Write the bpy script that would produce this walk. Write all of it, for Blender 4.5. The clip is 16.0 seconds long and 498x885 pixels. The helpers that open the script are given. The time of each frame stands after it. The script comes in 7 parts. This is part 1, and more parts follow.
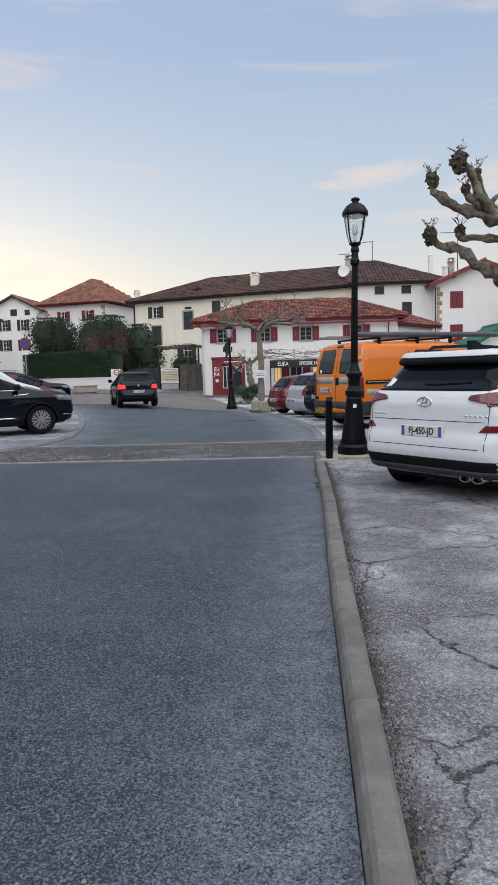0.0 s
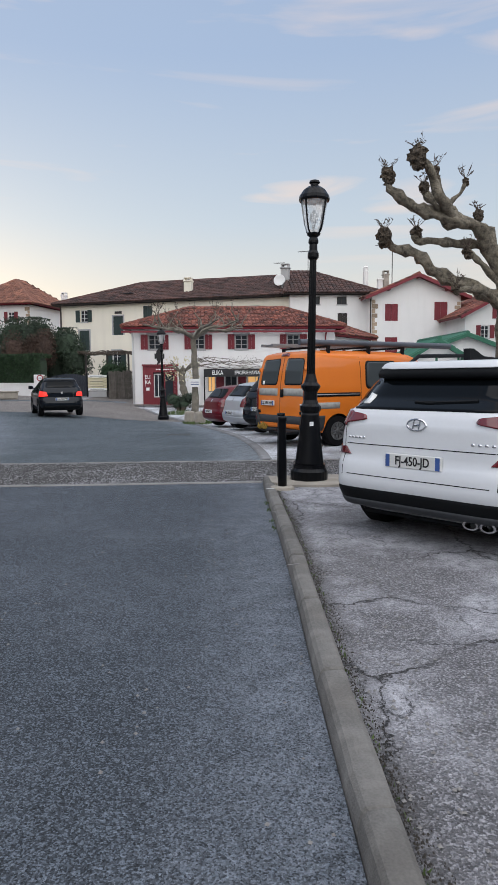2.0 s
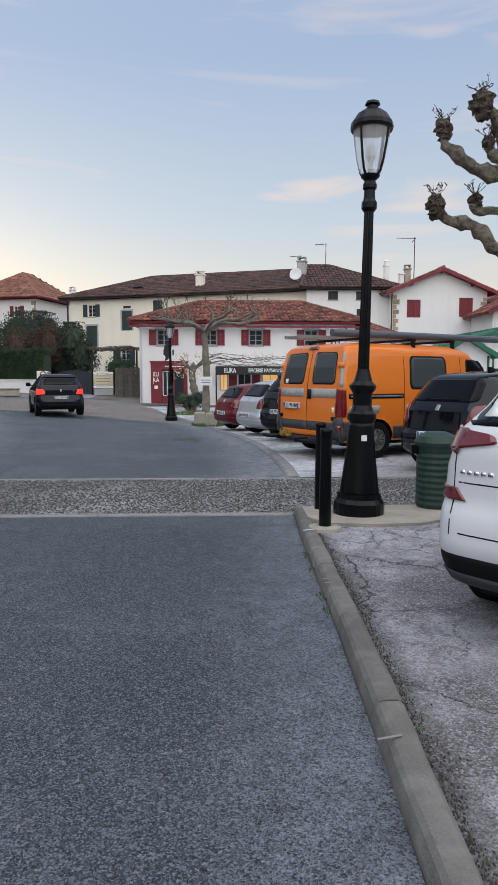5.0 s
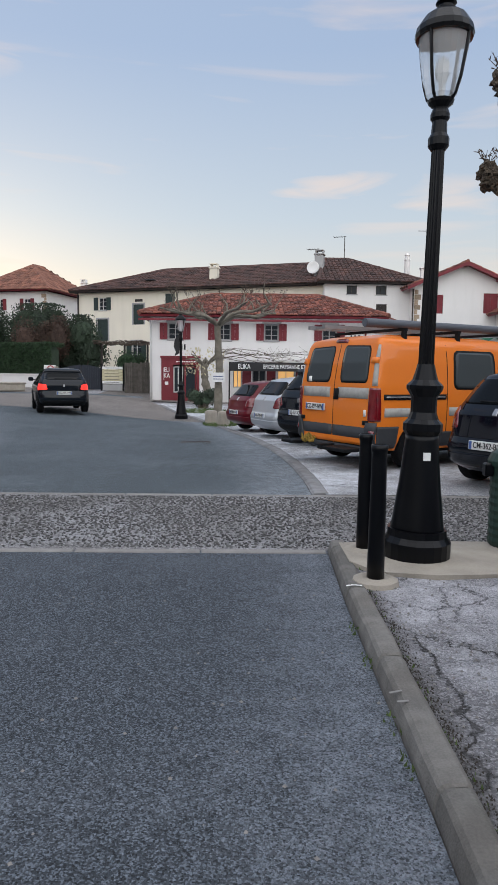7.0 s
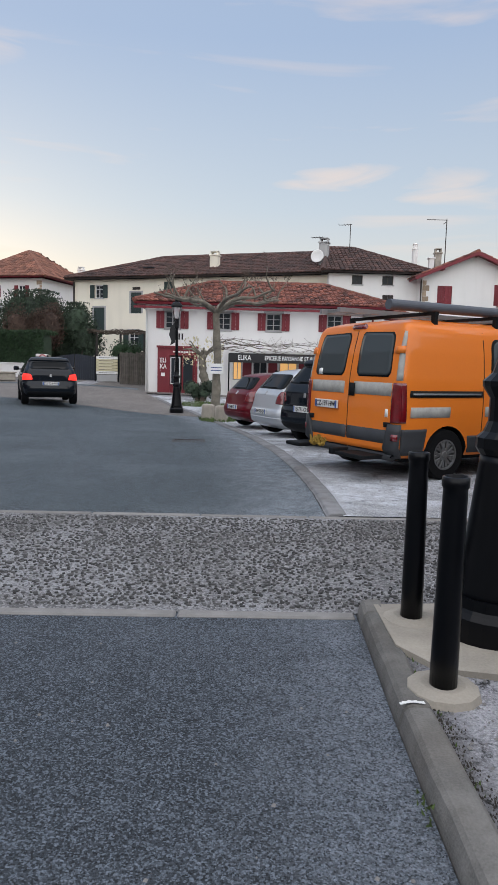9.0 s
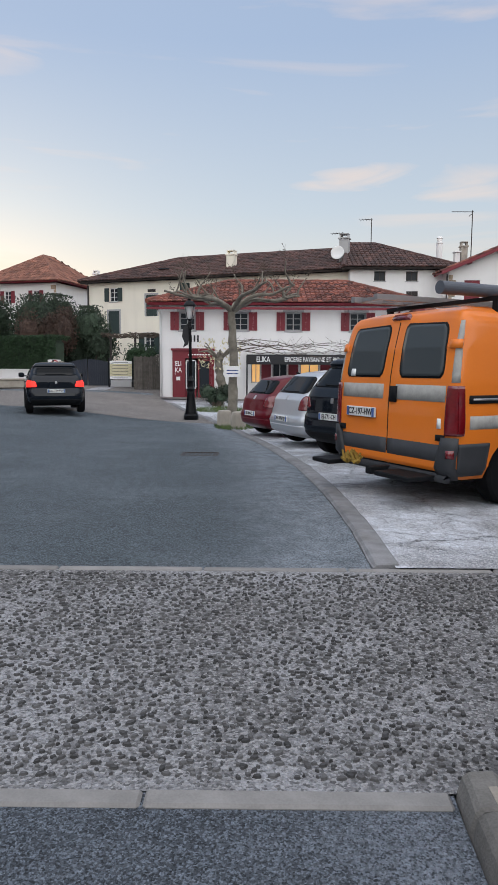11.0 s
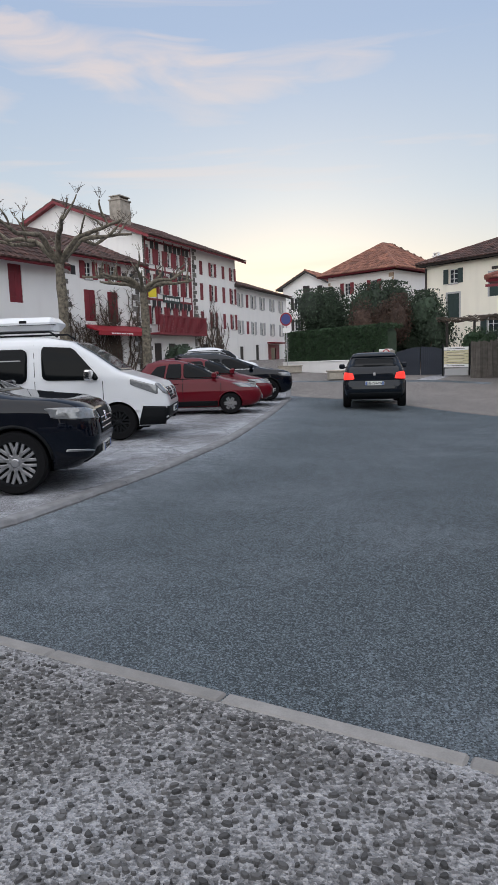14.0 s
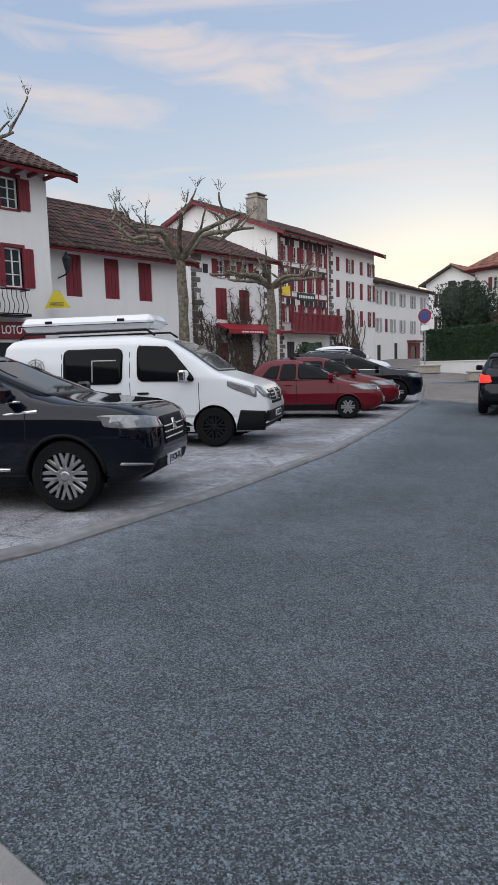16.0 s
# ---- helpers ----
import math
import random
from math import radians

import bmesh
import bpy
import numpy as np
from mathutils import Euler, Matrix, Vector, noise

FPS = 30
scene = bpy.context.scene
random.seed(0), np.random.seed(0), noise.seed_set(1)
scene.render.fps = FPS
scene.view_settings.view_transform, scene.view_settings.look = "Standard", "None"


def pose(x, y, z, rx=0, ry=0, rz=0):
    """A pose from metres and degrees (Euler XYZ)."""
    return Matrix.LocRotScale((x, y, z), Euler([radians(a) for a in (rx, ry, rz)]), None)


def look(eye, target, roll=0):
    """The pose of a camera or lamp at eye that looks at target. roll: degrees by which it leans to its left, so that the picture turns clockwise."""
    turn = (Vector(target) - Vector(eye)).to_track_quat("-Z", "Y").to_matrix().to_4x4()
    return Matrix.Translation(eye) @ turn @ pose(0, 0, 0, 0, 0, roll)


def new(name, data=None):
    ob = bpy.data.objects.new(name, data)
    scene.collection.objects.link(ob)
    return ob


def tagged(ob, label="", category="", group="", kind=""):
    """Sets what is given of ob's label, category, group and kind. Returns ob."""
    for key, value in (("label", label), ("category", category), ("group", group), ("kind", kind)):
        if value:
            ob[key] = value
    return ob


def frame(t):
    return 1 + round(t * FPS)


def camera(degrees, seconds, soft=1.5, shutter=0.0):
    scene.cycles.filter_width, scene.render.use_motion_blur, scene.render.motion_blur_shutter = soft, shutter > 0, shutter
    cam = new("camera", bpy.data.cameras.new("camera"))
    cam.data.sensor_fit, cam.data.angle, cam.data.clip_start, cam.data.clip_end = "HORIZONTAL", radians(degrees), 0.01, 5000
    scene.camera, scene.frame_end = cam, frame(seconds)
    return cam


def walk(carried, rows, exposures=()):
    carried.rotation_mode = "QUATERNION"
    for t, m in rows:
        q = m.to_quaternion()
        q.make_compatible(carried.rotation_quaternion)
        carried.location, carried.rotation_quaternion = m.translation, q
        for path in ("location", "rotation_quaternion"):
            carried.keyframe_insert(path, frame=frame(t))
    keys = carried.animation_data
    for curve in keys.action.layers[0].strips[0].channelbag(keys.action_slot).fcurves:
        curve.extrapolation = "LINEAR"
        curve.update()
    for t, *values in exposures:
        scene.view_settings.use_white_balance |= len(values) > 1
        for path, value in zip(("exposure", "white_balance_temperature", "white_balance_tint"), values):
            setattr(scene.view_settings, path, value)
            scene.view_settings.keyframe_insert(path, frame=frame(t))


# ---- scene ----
cam = camera(41.1, 16.0, 0.85)
PATH = [
    (0, (0.358, 0.839, 1.409), (0.263, 2.825, 1.197), -1.6),
    (0.5, (0.316, 1.238, 1.444), (0.291, 3.227, 1.234), -1.1),
    (1, (0.243, 1.654, 1.433), (0.276, 3.644, 1.238), -0.6),
    (1.5, (0.226, 2.087, 1.42), (0.294, 4.077, 1.228), -0.5),
    (2, (0.197, 2.474, 1.424), (0.311, 4.462, 1.235), -0.4),
    (2.5, (0.151, 2.87, 1.415), (0.306, 4.854, 1.219), -0.0),
    (3, (0.166, 3.268, 1.423), (0.333, 5.25, 1.22), 0.2),
    (3.5, (0.126, 3.628, 1.396), (0.286, 5.612, 1.194), 0.2),
    (4, (0.127, 4.042, 1.383), (0.264, 6.027, 1.184), 0.4),
    (4.5, (0.163, 4.436, 1.41), (0.267, 6.424, 1.219), 0.3),
    (6.8, (0.147, 6.234, 1.381), (0.19, 8.224, 1.176), 0.3),
    (7, (0.153, 6.404, 1.401), (0.197, 8.393, 1.198), 0.7),
    (7.5, (0.138, 6.786, 1.381), (0.187, 8.775, 1.17), 1.0),
    (8, (0.147, 7.181, 1.364), (0.202, 9.168, 1.144), 1.3),
    (8.5, (0.185, 7.579, 1.386), (0.235, 9.566, 1.161), 1.5),
    (9, (0.194, 7.985, 1.38), (0.239, 9.972, 1.154), 1.4),
    (9.2, (0.197, 8.151, 1.347), (0.242, 10.138, 1.124), 1.5),
    (11.5, (0.304, 9.944, 1.389), (0.245, 11.931, 1.171), -0.3),
    (12, (0.375, 10.33, 1.39), (0.245, 12.315, 1.18), -0.6),
    (12.5, (0.388, 10.735, 1.401), (0.152, 12.711, 1.198), -0.9),
    (13, (0.37, 11.12, 1.401), (-0.022, 13.07, 1.192), -1.2),
    (13.5, (0.379, 11.495, 1.405), (-0.319, 13.355, 1.18), -1.6),
    (14, (0.328, 11.8, 1.405), (-0.655, 13.524, 1.163), -1.9),
    (14.5, (0.267, 12.125, 1.41), (-0.932, 13.705, 1.155), -2.1),
    (15, (0.27, 12.495, 1.435), (-1.055, 13.972, 1.18), -2.1),
    (15.5, (0.214, 12.84, 1.42), (-1.145, 14.287, 1.172), -2.0),
    (16, (0.14, 13.2, 1.42), (-1.182, 14.683, 1.186), -1.6),
]
walk(cam, [(t, look(eye, target, roll)) for t, eye, target, roll in PATH])

# ---- light ----
scene.view_settings.exposure = 1.0
world = bpy.data.worlds.new("world")
scene.world = world
world.use_nodes = True
wn, wl = world.node_tree.nodes, world.node_tree.links
wn.clear()
sky = wn.new("ShaderNodeTexSky")
sky.sky_type, sky.sun_disc = "NISHITA", False
sky.sun_elevation, sky.sun_rotation = radians(6), radians(-25)
sky.air_density, sky.dust_density, sky.ozone_density = 1.0, 0.6, 2.0
wc = wn.new("ShaderNodeTexCoord")
wm = wn.new("ShaderNodeMapping")
wm.inputs["Scale"].default_value = (2.0, 2.0, 16.0)
wno = wn.new("ShaderNodeTexNoise")
wno.inputs["Scale"].default_value, wno.inputs["Detail"].default_value, wno.inputs["Distortion"].default_value = 1.15, 6.0, 0.5
wr = wn.new("ShaderNodeMapRange")
wr.inputs["From Min"].default_value, wr.inputs["From Max"].default_value = 0.54, 0.74
wr.inputs["To Max"].default_value = 0.6
wmix = wn.new("ShaderNodeMix")
wmix.data_type = "RGBA"
wmix.inputs["B"].default_value = (4.9, 3.85, 3.2, 1)
# evening veil over the clear sky: warm at the horizon, lilac-blue above
wz = wn.new("ShaderNodeSeparateXYZ")
wl.new(wc.outputs["Generated"], wz.inputs["Vector"])
veil = wn.new("ShaderNodeValToRGB")
for k, (p, c) in enumerate([(0.0, (4.3, 3.75, 3.05)), (0.10, (4.0, 3.7, 3.35)), (0.22, (3.0, 3.35, 3.75)), (0.42, (2.1, 2.65, 3.65)), (1.0, (1.9, 2.4, 3.4))]):
    el = veil.color_ramp.elements[k] if k < 2 else veil.color_ramp.elements.new(p)
    el.position, el.color = p, (*c, 1)
wl.new(wz.outputs["Z"], veil.inputs["Fac"])
wv = wn.new("ShaderNodeMix")
wv.data_type = "RGBA"
wv.inputs["Factor"].default_value = 0.85
wl.new(sky.outputs["Color"], wv.inputs["A"])
wl.new(veil.outputs["Color"], wv.inputs["B"])
wb = wn.new("ShaderNodeBackground")
wb.inputs["Strength"].default_value = 0.1
wo = wn.new("ShaderNodeOutputWorld")
wl.new(wc.outputs["Generated"], wm.inputs["Vector"])
wl.new(wm.outputs["Vector"], wno.inputs["Vector"])
wl.new(wno.outputs["Fac"], wr.inputs["Value"])

def wmath(op, a, c):
    x = wn.new("ShaderNodeMath")
    x.operation = op
    for k, v in enumerate((a, c)):
        if isinstance(v, (int, float)):
            x.inputs[k].default_value = v
        else:
            wl.new(v, x.inputs[k])
    return x.outputs[0]


# drifting evening wisps: where the noise thickens into longer banks (heading, height, half width, half height, slope)
azim = wmath("ARCTAN2", wz.outputs["X"], wz.outputs["Y"])
fac = wr.outputs["Result"]
fray = wn.new("ShaderNodeTexNoise")
fray.inputs["Scale"].default_value, fray.inputs["Detail"].default_value, fray.inputs["Distortion"].default_value = 4.5, 9.0, 1.6
fmap = wn.new("ShaderNodeMapping")
fmap.inputs["Scale"].default_value = (1.2, 1.2, 5.0)
wl.new(wc.outputs["Generated"], fmap.inputs["Vector"])
wl.new(fmap.outputs["Vector"], fray.inputs["Vector"])
for a0, z0, aw, zw, tilt, dens in ((0.14, 0.262, 0.16, 0.022, 0.06, 0.75), (0.3, 0.245, 0.1, 0.03, -0.1, 0.4), (-0.74, 0.395, 0.36, 0.036, -0.09, 0.48), (-0.5, 0.37, 0.2, 0.03, 0.1, 0.35)):
    da = wmath("SUBTRACT", azim, a0)
    dz = wmath("SUBTRACT", wmath("SUBTRACT", wz.outputs["Z"], z0), wmath("MULTIPLY", da, tilt))
    d2 = wmath("ADD", wmath("POWER", wmath("ABSOLUTE", wmath("DIVIDE", da, aw), 0.0), 2), wmath("POWER", wmath("ABSOLUTE", wmath("DIVIDE", dz, zw), 0.0), 2))
    body = wmath("SUBTRACT", wmath("ADD", wmath("MULTIPLY", fray.outputs["Fac"], 3.2), -0.85), d2)
    body = wmath("MULTIPLY", wmath("MAXIMUM", wmath("MINIMUM", body, 1.0), 0.0), dens)
    fac = wmath("MAXIMUM", fac, body)
wl.new(fac, wmix.inputs["Factor"])
wl.new(wv.outputs["Result"], wmix.inputs["A"])
wl.new(wmix.outputs["Result"], wb.inputs["Color"])
wl.new(wb.outputs["Background"], wo.inputs["Surface"])

# the bright open evening sky overhead and behind: broad and soft
sun = new("sun", bpy.data.lights.new("sun", "SUN"))
sun.data.energy, sun.data.angle, sun.data.color = 1.5, radians(120), (1.0, 0.96, 0.92)
sun.matrix_world = look((4, -22, 30), (0, 0, 0))


# ---- materials ----
def mat(name, color, rough=0.7, metal=0.0, vary=0.25, scale=3.0, fine=60.0, bump=0.2, dark=None, stain=0.0, coat=0.0, rnd=0.0, island=0.0, spec=0.5, depth=0.01):
    m = bpy.data.materials.new(name)
    m.use_nodes = True
    n, l = m.node_tree.nodes, m.node_tree.links
    b = n["Principled BSDF"]
    b.inputs["Roughness"].default_value, b.inputs["Metallic"].default_value = rough, metal
    b.inputs["Coat Weight"].default_value, b.inputs["Coat Roughness"].default_value = coat, 0.04
    b.inputs["Specular IOR Level"].default_value = spec
    tc = n.new("ShaderNodeTexCoord")
    big, small = n.new("ShaderNodeTexNoise"), n.new("ShaderNodeTexNoise")
    big.inputs["Scale"].default_value, big.inputs["Detail"].default_value = scale, 6
    small.inputs["Scale"].default_value, small.inputs["Detail"].default_value = fine, 3
    l.new(tc.outputs["Object"], big.inputs["Vector"])
    l.new(tc.outputs["Object"], small.inputs["Vector"])
    add = n.new("ShaderNodeMath")
    add.operation = "MULTIPLY_ADD"
    add.inputs[1].default_value = 0.4
    l.new(small.outputs["Fac"], add.inputs[0])
    l.new(big.outputs["Fac"], add.inputs[2])
    ramp = n.new("ShaderNodeMapRange")
    ramp.inputs["From Min"].default_value, ramp.inputs["From Max"].default_value = 0.45, 0.95
    l.new(add.outputs[0], ramp.inputs["Value"])
    mix = n.new("ShaderNodeMix")
    mix.data_type = "RGBA"
    low = dark or tuple(c * (1 - vary) for c in color)
    mix.inputs["A"].default_value = (*low, 1)
    mix.inputs["B"].default_value = (*color, 1)
    l.new(ramp.outputs["Result"], mix.inputs["Factor"])
    out = mix.outputs["Result"]
    if stain:
        st, sm = n.new("ShaderNodeTexNoise"), n.new("ShaderNodeMapping")
        sm.inputs["Scale"].default_value = (1.6, 1.6, 0.22)
        st.inputs["Scale"].default_value, st.inputs["Detail"].default_value = 1.3, 8
        l.new(tc.outputs["Object"], sm.inputs["Vector"])
        l.new(sm.outputs["Vector"], st.inputs["Vector"])
        sr = n.new("ShaderNodeMapRange")
        sr.inputs["From Min"].default_value, sr.inputs["From Max"].default_value, sr.inputs["To Max"].default_value = 0.5, 0.78, stain
        l.new(st.outputs["Fac"], sr.inputs["Value"])
        mx = n.new("ShaderNodeMix")
        mx.data_type = "RGBA"
        mx.inputs["B"].default_value = (0.16, 0.14, 0.12, 1)
        l.new(sr.outputs["Result"], mx.inputs["Factor"])
        l.new(out, mx.inputs["A"])
        out = mx.outputs["Result"]
    if rnd or island:
        src = n.new("ShaderNodeObjectInfo" if rnd else "ShaderNodeNewGeometry")
        hv = n.new("ShaderNodeHueSaturation")
        mr = n.new("ShaderNodeMapRange")
        k = rnd or island
        mr.inputs["To Min"].default_value, mr.inputs["To Max"].default_value = 1 - k, 1 + k
        l.new(src.outputs["Random" if rnd else "Random Per Island"], mr.inputs["Value"])
        l.new(mr.outputs["Result"], hv.inputs["Value"])
        l.new(out, hv.inputs["Color"])
        out = hv.outputs["Color"]
    l.new(out, b.inputs["Base Color"])
    if bump:
        bp = n.new("ShaderNodeBump")
        bp.inputs["Strength"].default_value, bp.inputs["Distance"].default_value = bump, depth
        l.new(add.outputs[0], bp.inputs["Height"])
        l.new(bp.outputs["Normal"], b.inputs["Normal"])
    return m


def ground_mat(name, base, pale, grain, cracks, pale_amount, edge_gain, contrast=0.6, dirt=0.0, cover=0.3):
    """Asphalt: aggregate speckle in clusters, worn pale patches, fine cracks with dirt in them."""
    m = bpy.data.materials.new(name)
    m.use_nodes = True
    n, l = m.node_tree.nodes, m.node_tree.links
    b = n["Principled BSDF"]
    b.inputs["Roughness"].default_value = 0.85
    b.inputs["Specular IOR Level"].default_value = 0.3
    tc = n.new("ShaderNodeTexCoord")

    def tex(kind, scale, vec=None, **kw):
        t = n.new(kind)
        t.inputs["Scale"].default_value = scale
        for k, v in kw.items():
            t.inputs[k].default_value = v
        l.new(vec or tc.outputs["Object"], t.inputs["Vector"])
        return t

    def rng(sock, a, c, lo=0.0, hi=1.0):
        r = n.new("ShaderNodeMapRange")
        for k, v in zip(("From Min", "From Max", "To Min", "To Max"), (a, c, lo, hi)):
            r.inputs[k].default_value = v
        l.new(sock, r.inputs["Value"])
        return r.outputs["Result"]

    def math_(op, a, c):
        x = n.new("ShaderNodeMath")
        x.operation = op
        x.use_clamp = op != "SUBTRACT"
        for k, v in enumerate((a, c)):
            if isinstance(v, (int, float)):
                x.inputs[k].default_value = v
            else:
                l.new(v, x.inputs[k])
        return x.outputs[0]

    def blend(f, a, c):
        x = n.new("ShaderNodeMix")
        x.data_type = "RGBA"
        l.new(f, x.inputs["Factor"])
        for k, v in (("A", a), ("B", c)):
            if isinstance(v, tuple):
                x.inputs[k].default_value = (*v, 1)
            else:
                l.new(v, x.inputs[k])
        return x.outputs["Result"]

    def cell(scale):
        v = tex("ShaderNodeTexVoronoi", scale)
        sep = n.new("ShaderNodeSeparateXYZ")
        l.new(v.outputs["Color"], sep.inputs["Vector"])
        return v, sep.outputs["X"]

    stones, pick = cell(grain)
    lumps, pick2 = cell(grain * 0.7)
    patch = tex("ShaderNodeTexNoise", 0.55, Detail=8.0, Roughness=0.65)
    mid = tex("ShaderNodeTexNoise", 5.0, Detail=8.0, Roughness=0.7)
    clump = tex("ShaderNodeTexNoise", 48.0, Detail=3.0, Roughness=0.6)
    fine = tex("ShaderNodeTexNoise", grain * 1.6, Detail=2.0)
    col = blend(rng(mid.outputs["Fac"], 0.35, 0.7), tuple(c * 0.7 for c in base), base)
    col = blend(rng(clump.outputs["Fac"], 0.4, 0.6, 0.0, 0.5 * contrast), col, tuple(c * 0.45 for c in base))
    col = blend(math_("MULTIPLY", rng(pick, 0.35, 0.1), contrast), col, tuple(c * 0.25 for c in base))
    col = blend(math_("MULTIPLY", rng(pick, 0.62, 0.9), contrast * 0.8), col, tuple(min(1, c * 3.0) for c in base))
    col = blend(math_("MULTIPLY", rng(pick2, 0.88, 0.94), contrast * 0.5), col, tuple(min(1, c * 3.8) for c in base))
    att = n.new("ShaderNodeAttribute")
    att.attribute_name = "edge"
    worn = math_("ADD", rng(patch.outputs["Fac"], 0.44, 0.66, 0, pale_amount), math_("MULTIPLY", att.outputs["Fac"], edge_gain))
    worn = math_("MULTIPLY", worn, rng(mid.outputs["Fac"], 0.3, 0.68, 0.2, 1.0))
    worn = math_("MULTIPLY", worn, rng(clump.outputs["Fac"], 0.36, 0.58, cover, 1.0))
    worn = math_("MULTIPLY", worn, rng(pick, 0.12, 0.4, cover, 1.0))
    col = blend(worn, col, pale)
    height = math_("ADD", stones.outputs["Distance"], math_("MULTIPLY", fine.outputs["Fac"], 0.6))
    if dirt:
        d = math_("MULTIPLY", math_("MULTIPLY", att.outputs["Fac"], dirt), rng(mid.outputs["Fac"], 0.3, 0.6, 0.3, 1.0))
        col = blend(d, col, (0.05, 0.046, 0.042))
    if cracks:
        nn = tex("ShaderNodeTexNoise", 3.2, Detail=9.0, Roughness=0.68)
        off = n.new("ShaderNodeVectorMath")
        off.operation = "MULTIPLY_ADD"
        off.inputs[1].default_value = (0.42, 0.42, 0.0)
        l.new(nn.outputs["Color"], off.inputs[0])
        l.new(tc.outputs["Object"], off.inputs[2])
        for scale, wide, strength, lo, hi in ((0.8, 0.006, cracks, 0.4, 0.5), (2.7, 0.012, cracks * 0.75, 0.47, 0.56)):
            vor = tex("ShaderNodeTexVoronoi", scale, off.outputs["Vector"])
            vor.feature = "DISTANCE_TO_EDGE"
            gate = rng(patch.outputs["Fac"], lo, hi)
            line = math_("MULTIPLY", math_("MULTIPLY", rng(vor.outputs["Distance"], wide * 0.25, wide, 1, 0), gate), strength)
            stain = math_("MULTIPLY", math_("MULTIPLY", rng(vor.outputs["Distance"], 0.0, wide * 7, 1, 0), gate), rng(mid.outputs["Fac"], 0.42, 0.62, 0.0, 0.5))
            col = blend(stain, col, tuple(c * 0.55 for c in base))
            col = blend(line, col, (0.03, 0.028, 0.026))
            height = math_("SUBTRACT", height, line)
    l.new(col, b.inputs["Base Color"])
    bp = n.new("ShaderNodeBump")
    bp.inputs["Strength"].default_value, bp.inputs["Distance"].default_value = 1.0, 0.011
    l.new(height, bp.inputs["Height"])
    l.new(bp.outputs["Normal"], b.inputs["Normal"])
    return m


ASPHALT = ground_mat("asphalt", (0.074, 0.087, 0.104), (0.36, 0.395, 0.45), 165, 0, 0.26, 0.72, 0.8)
ASPHALT2 = ground_mat("pale_asphalt", (0.084, 0.103, 0.116), (0.37, 0.41, 0.46), 150, 0, 0.3, 0.85, 0.72)
PARKING = ground_mat("parking", (0.205, 0.202, 0.212), (0.62, 0.62, 0.66), 130, 0.9, 1.9, 0.0, 0.5, 0.9, 0.65)
STRIP = ground_mat("parking_strip", (0.19, 0.19, 0.2), (0.58, 0.61, 0.66), 120, 0.7, 1.7, 0.15, 0.55, 0.0, 0.55)
FROST = ground_mat("frosted_bays", (0.38, 0.39, 0.415), (0.8, 0.84, 0.9), 120, 0.6, 2.4, 0.15, 0.5, 0.0, 0.6)
PAVING = ground_mat("street_paving", (0.17, 0.155, 0.145), (0.33, 0.31, 0.29), 40, 0, 0.7, 0.0, 0.5)
MORTAR = ground_mat("mortar", (0.165, 0.162, 0.162), (0.42, 0.425, 0.445), 90, 0, 1.4, 0.0, 0.6)
CONCRETE = mat("concrete", (0.42, 0.38, 0.32), 0.85, vary=0.35, scale=4, fine=90, bump=0.4, stain=0.3)
KERB = mat("kerb_stone", (0.2, 0.192, 0.178), 0.88, vary=0.55, scale=7, fine=110, bump=0.9, rnd=0.12, stain=0.35)
KERBG = mat("grey_kerb_stone", (0.235, 0.237, 0.245), 0.88, vary=0.45, scale=7, fine=110, bump=0.8, rnd=0.12, stain=0.2)
EDGE = mat("edging", (0.27, 0.26, 0.25), 0.85, vary=0.35, scale=7, fine=120, bump=0.4, rnd=0.12)
PEBBLE = mat("pebble", (0.09, 0.088, 0.088), 0.75, vary=0.35, scale=20, fine=150, bump=0.2, island=0.6)
PEBBLE1 = mat("pebble_single", (0.09, 0.088, 0.088), 0.75, vary=0.35, scale=20, fine=150, bump=0.2, rnd=0.6)
WHITE = mat("white_render", (0.80, 0.785, 0.77), 0.9, vary=0.07, scale=0.6, fine=25, bump=0.25, stain=0.07)
CREAM = mat("cream_render", (0.82, 0.77, 0.655), 0.9, vary=0.08, scale=0.6, fine=25, bump=0.25, stain=0.09)
GREYW = mat("grey_stone_wall", (0.42, 0.38, 0.33), 0.9, vary=0.5, scale=3, fine=20, bump=0.7, stain=0.5)
RED = mat("oxblood_paint", (0.185, 0.014, 0.024), 0.55, vary=0.2, scale=2, fine=40, bump=0.1)
REDB = mat("oxblood_boards", (0.2, 0.017, 0.028), 0.6, vary=0.3, scale=2, fine=40, bump=0.15, rnd=0.12)
DGREEN = mat("dark_green_paint", (0.018, 0.038, 0.036), 0.55, vary=0.2, scale=2, fine=40, bump=0.1)
BGREEN = mat("shed_green", (0.02, 0.13, 0.075), 0.55, vary=0.2, scale=2, fine=40, bump=0.1)
# old planks, base colour darkened to hold the fence's shadow
SHADEPLANK = mat("shaded_weathered_planks", (0.13, 0.115, 0.1), 0.9, vary=0.5, scale=5, fine=50, bump=0.4, rnd=0.25)
DARKW = mat("dark_wood", (0.035, 0.027, 0.024), 0.7, vary=0.3, scale=3, fine=50, bump=0.3)
NAVY = mat("navy_metal", (0.012, 0.018, 0.032), 0.5, vary=0.2, scale=2, fine=40, bump=0.05)
BLACK = mat("black_iron", (0.0025, 0.003, 0.0045), 0.3, vary=0.3, scale=5, fine=60, bump=0.12, spec=0.22)
FRAMEW = mat("white_frame", (0.72, 0.72, 0.71), 0.5, vary=0.06, scale=3, fine=30, bump=0.05)
FRAMEG = mat("grey_frame", (0.38, 0.38, 0.38), 0.6, vary=0.1, scale=3, fine=30, bump=0.05)
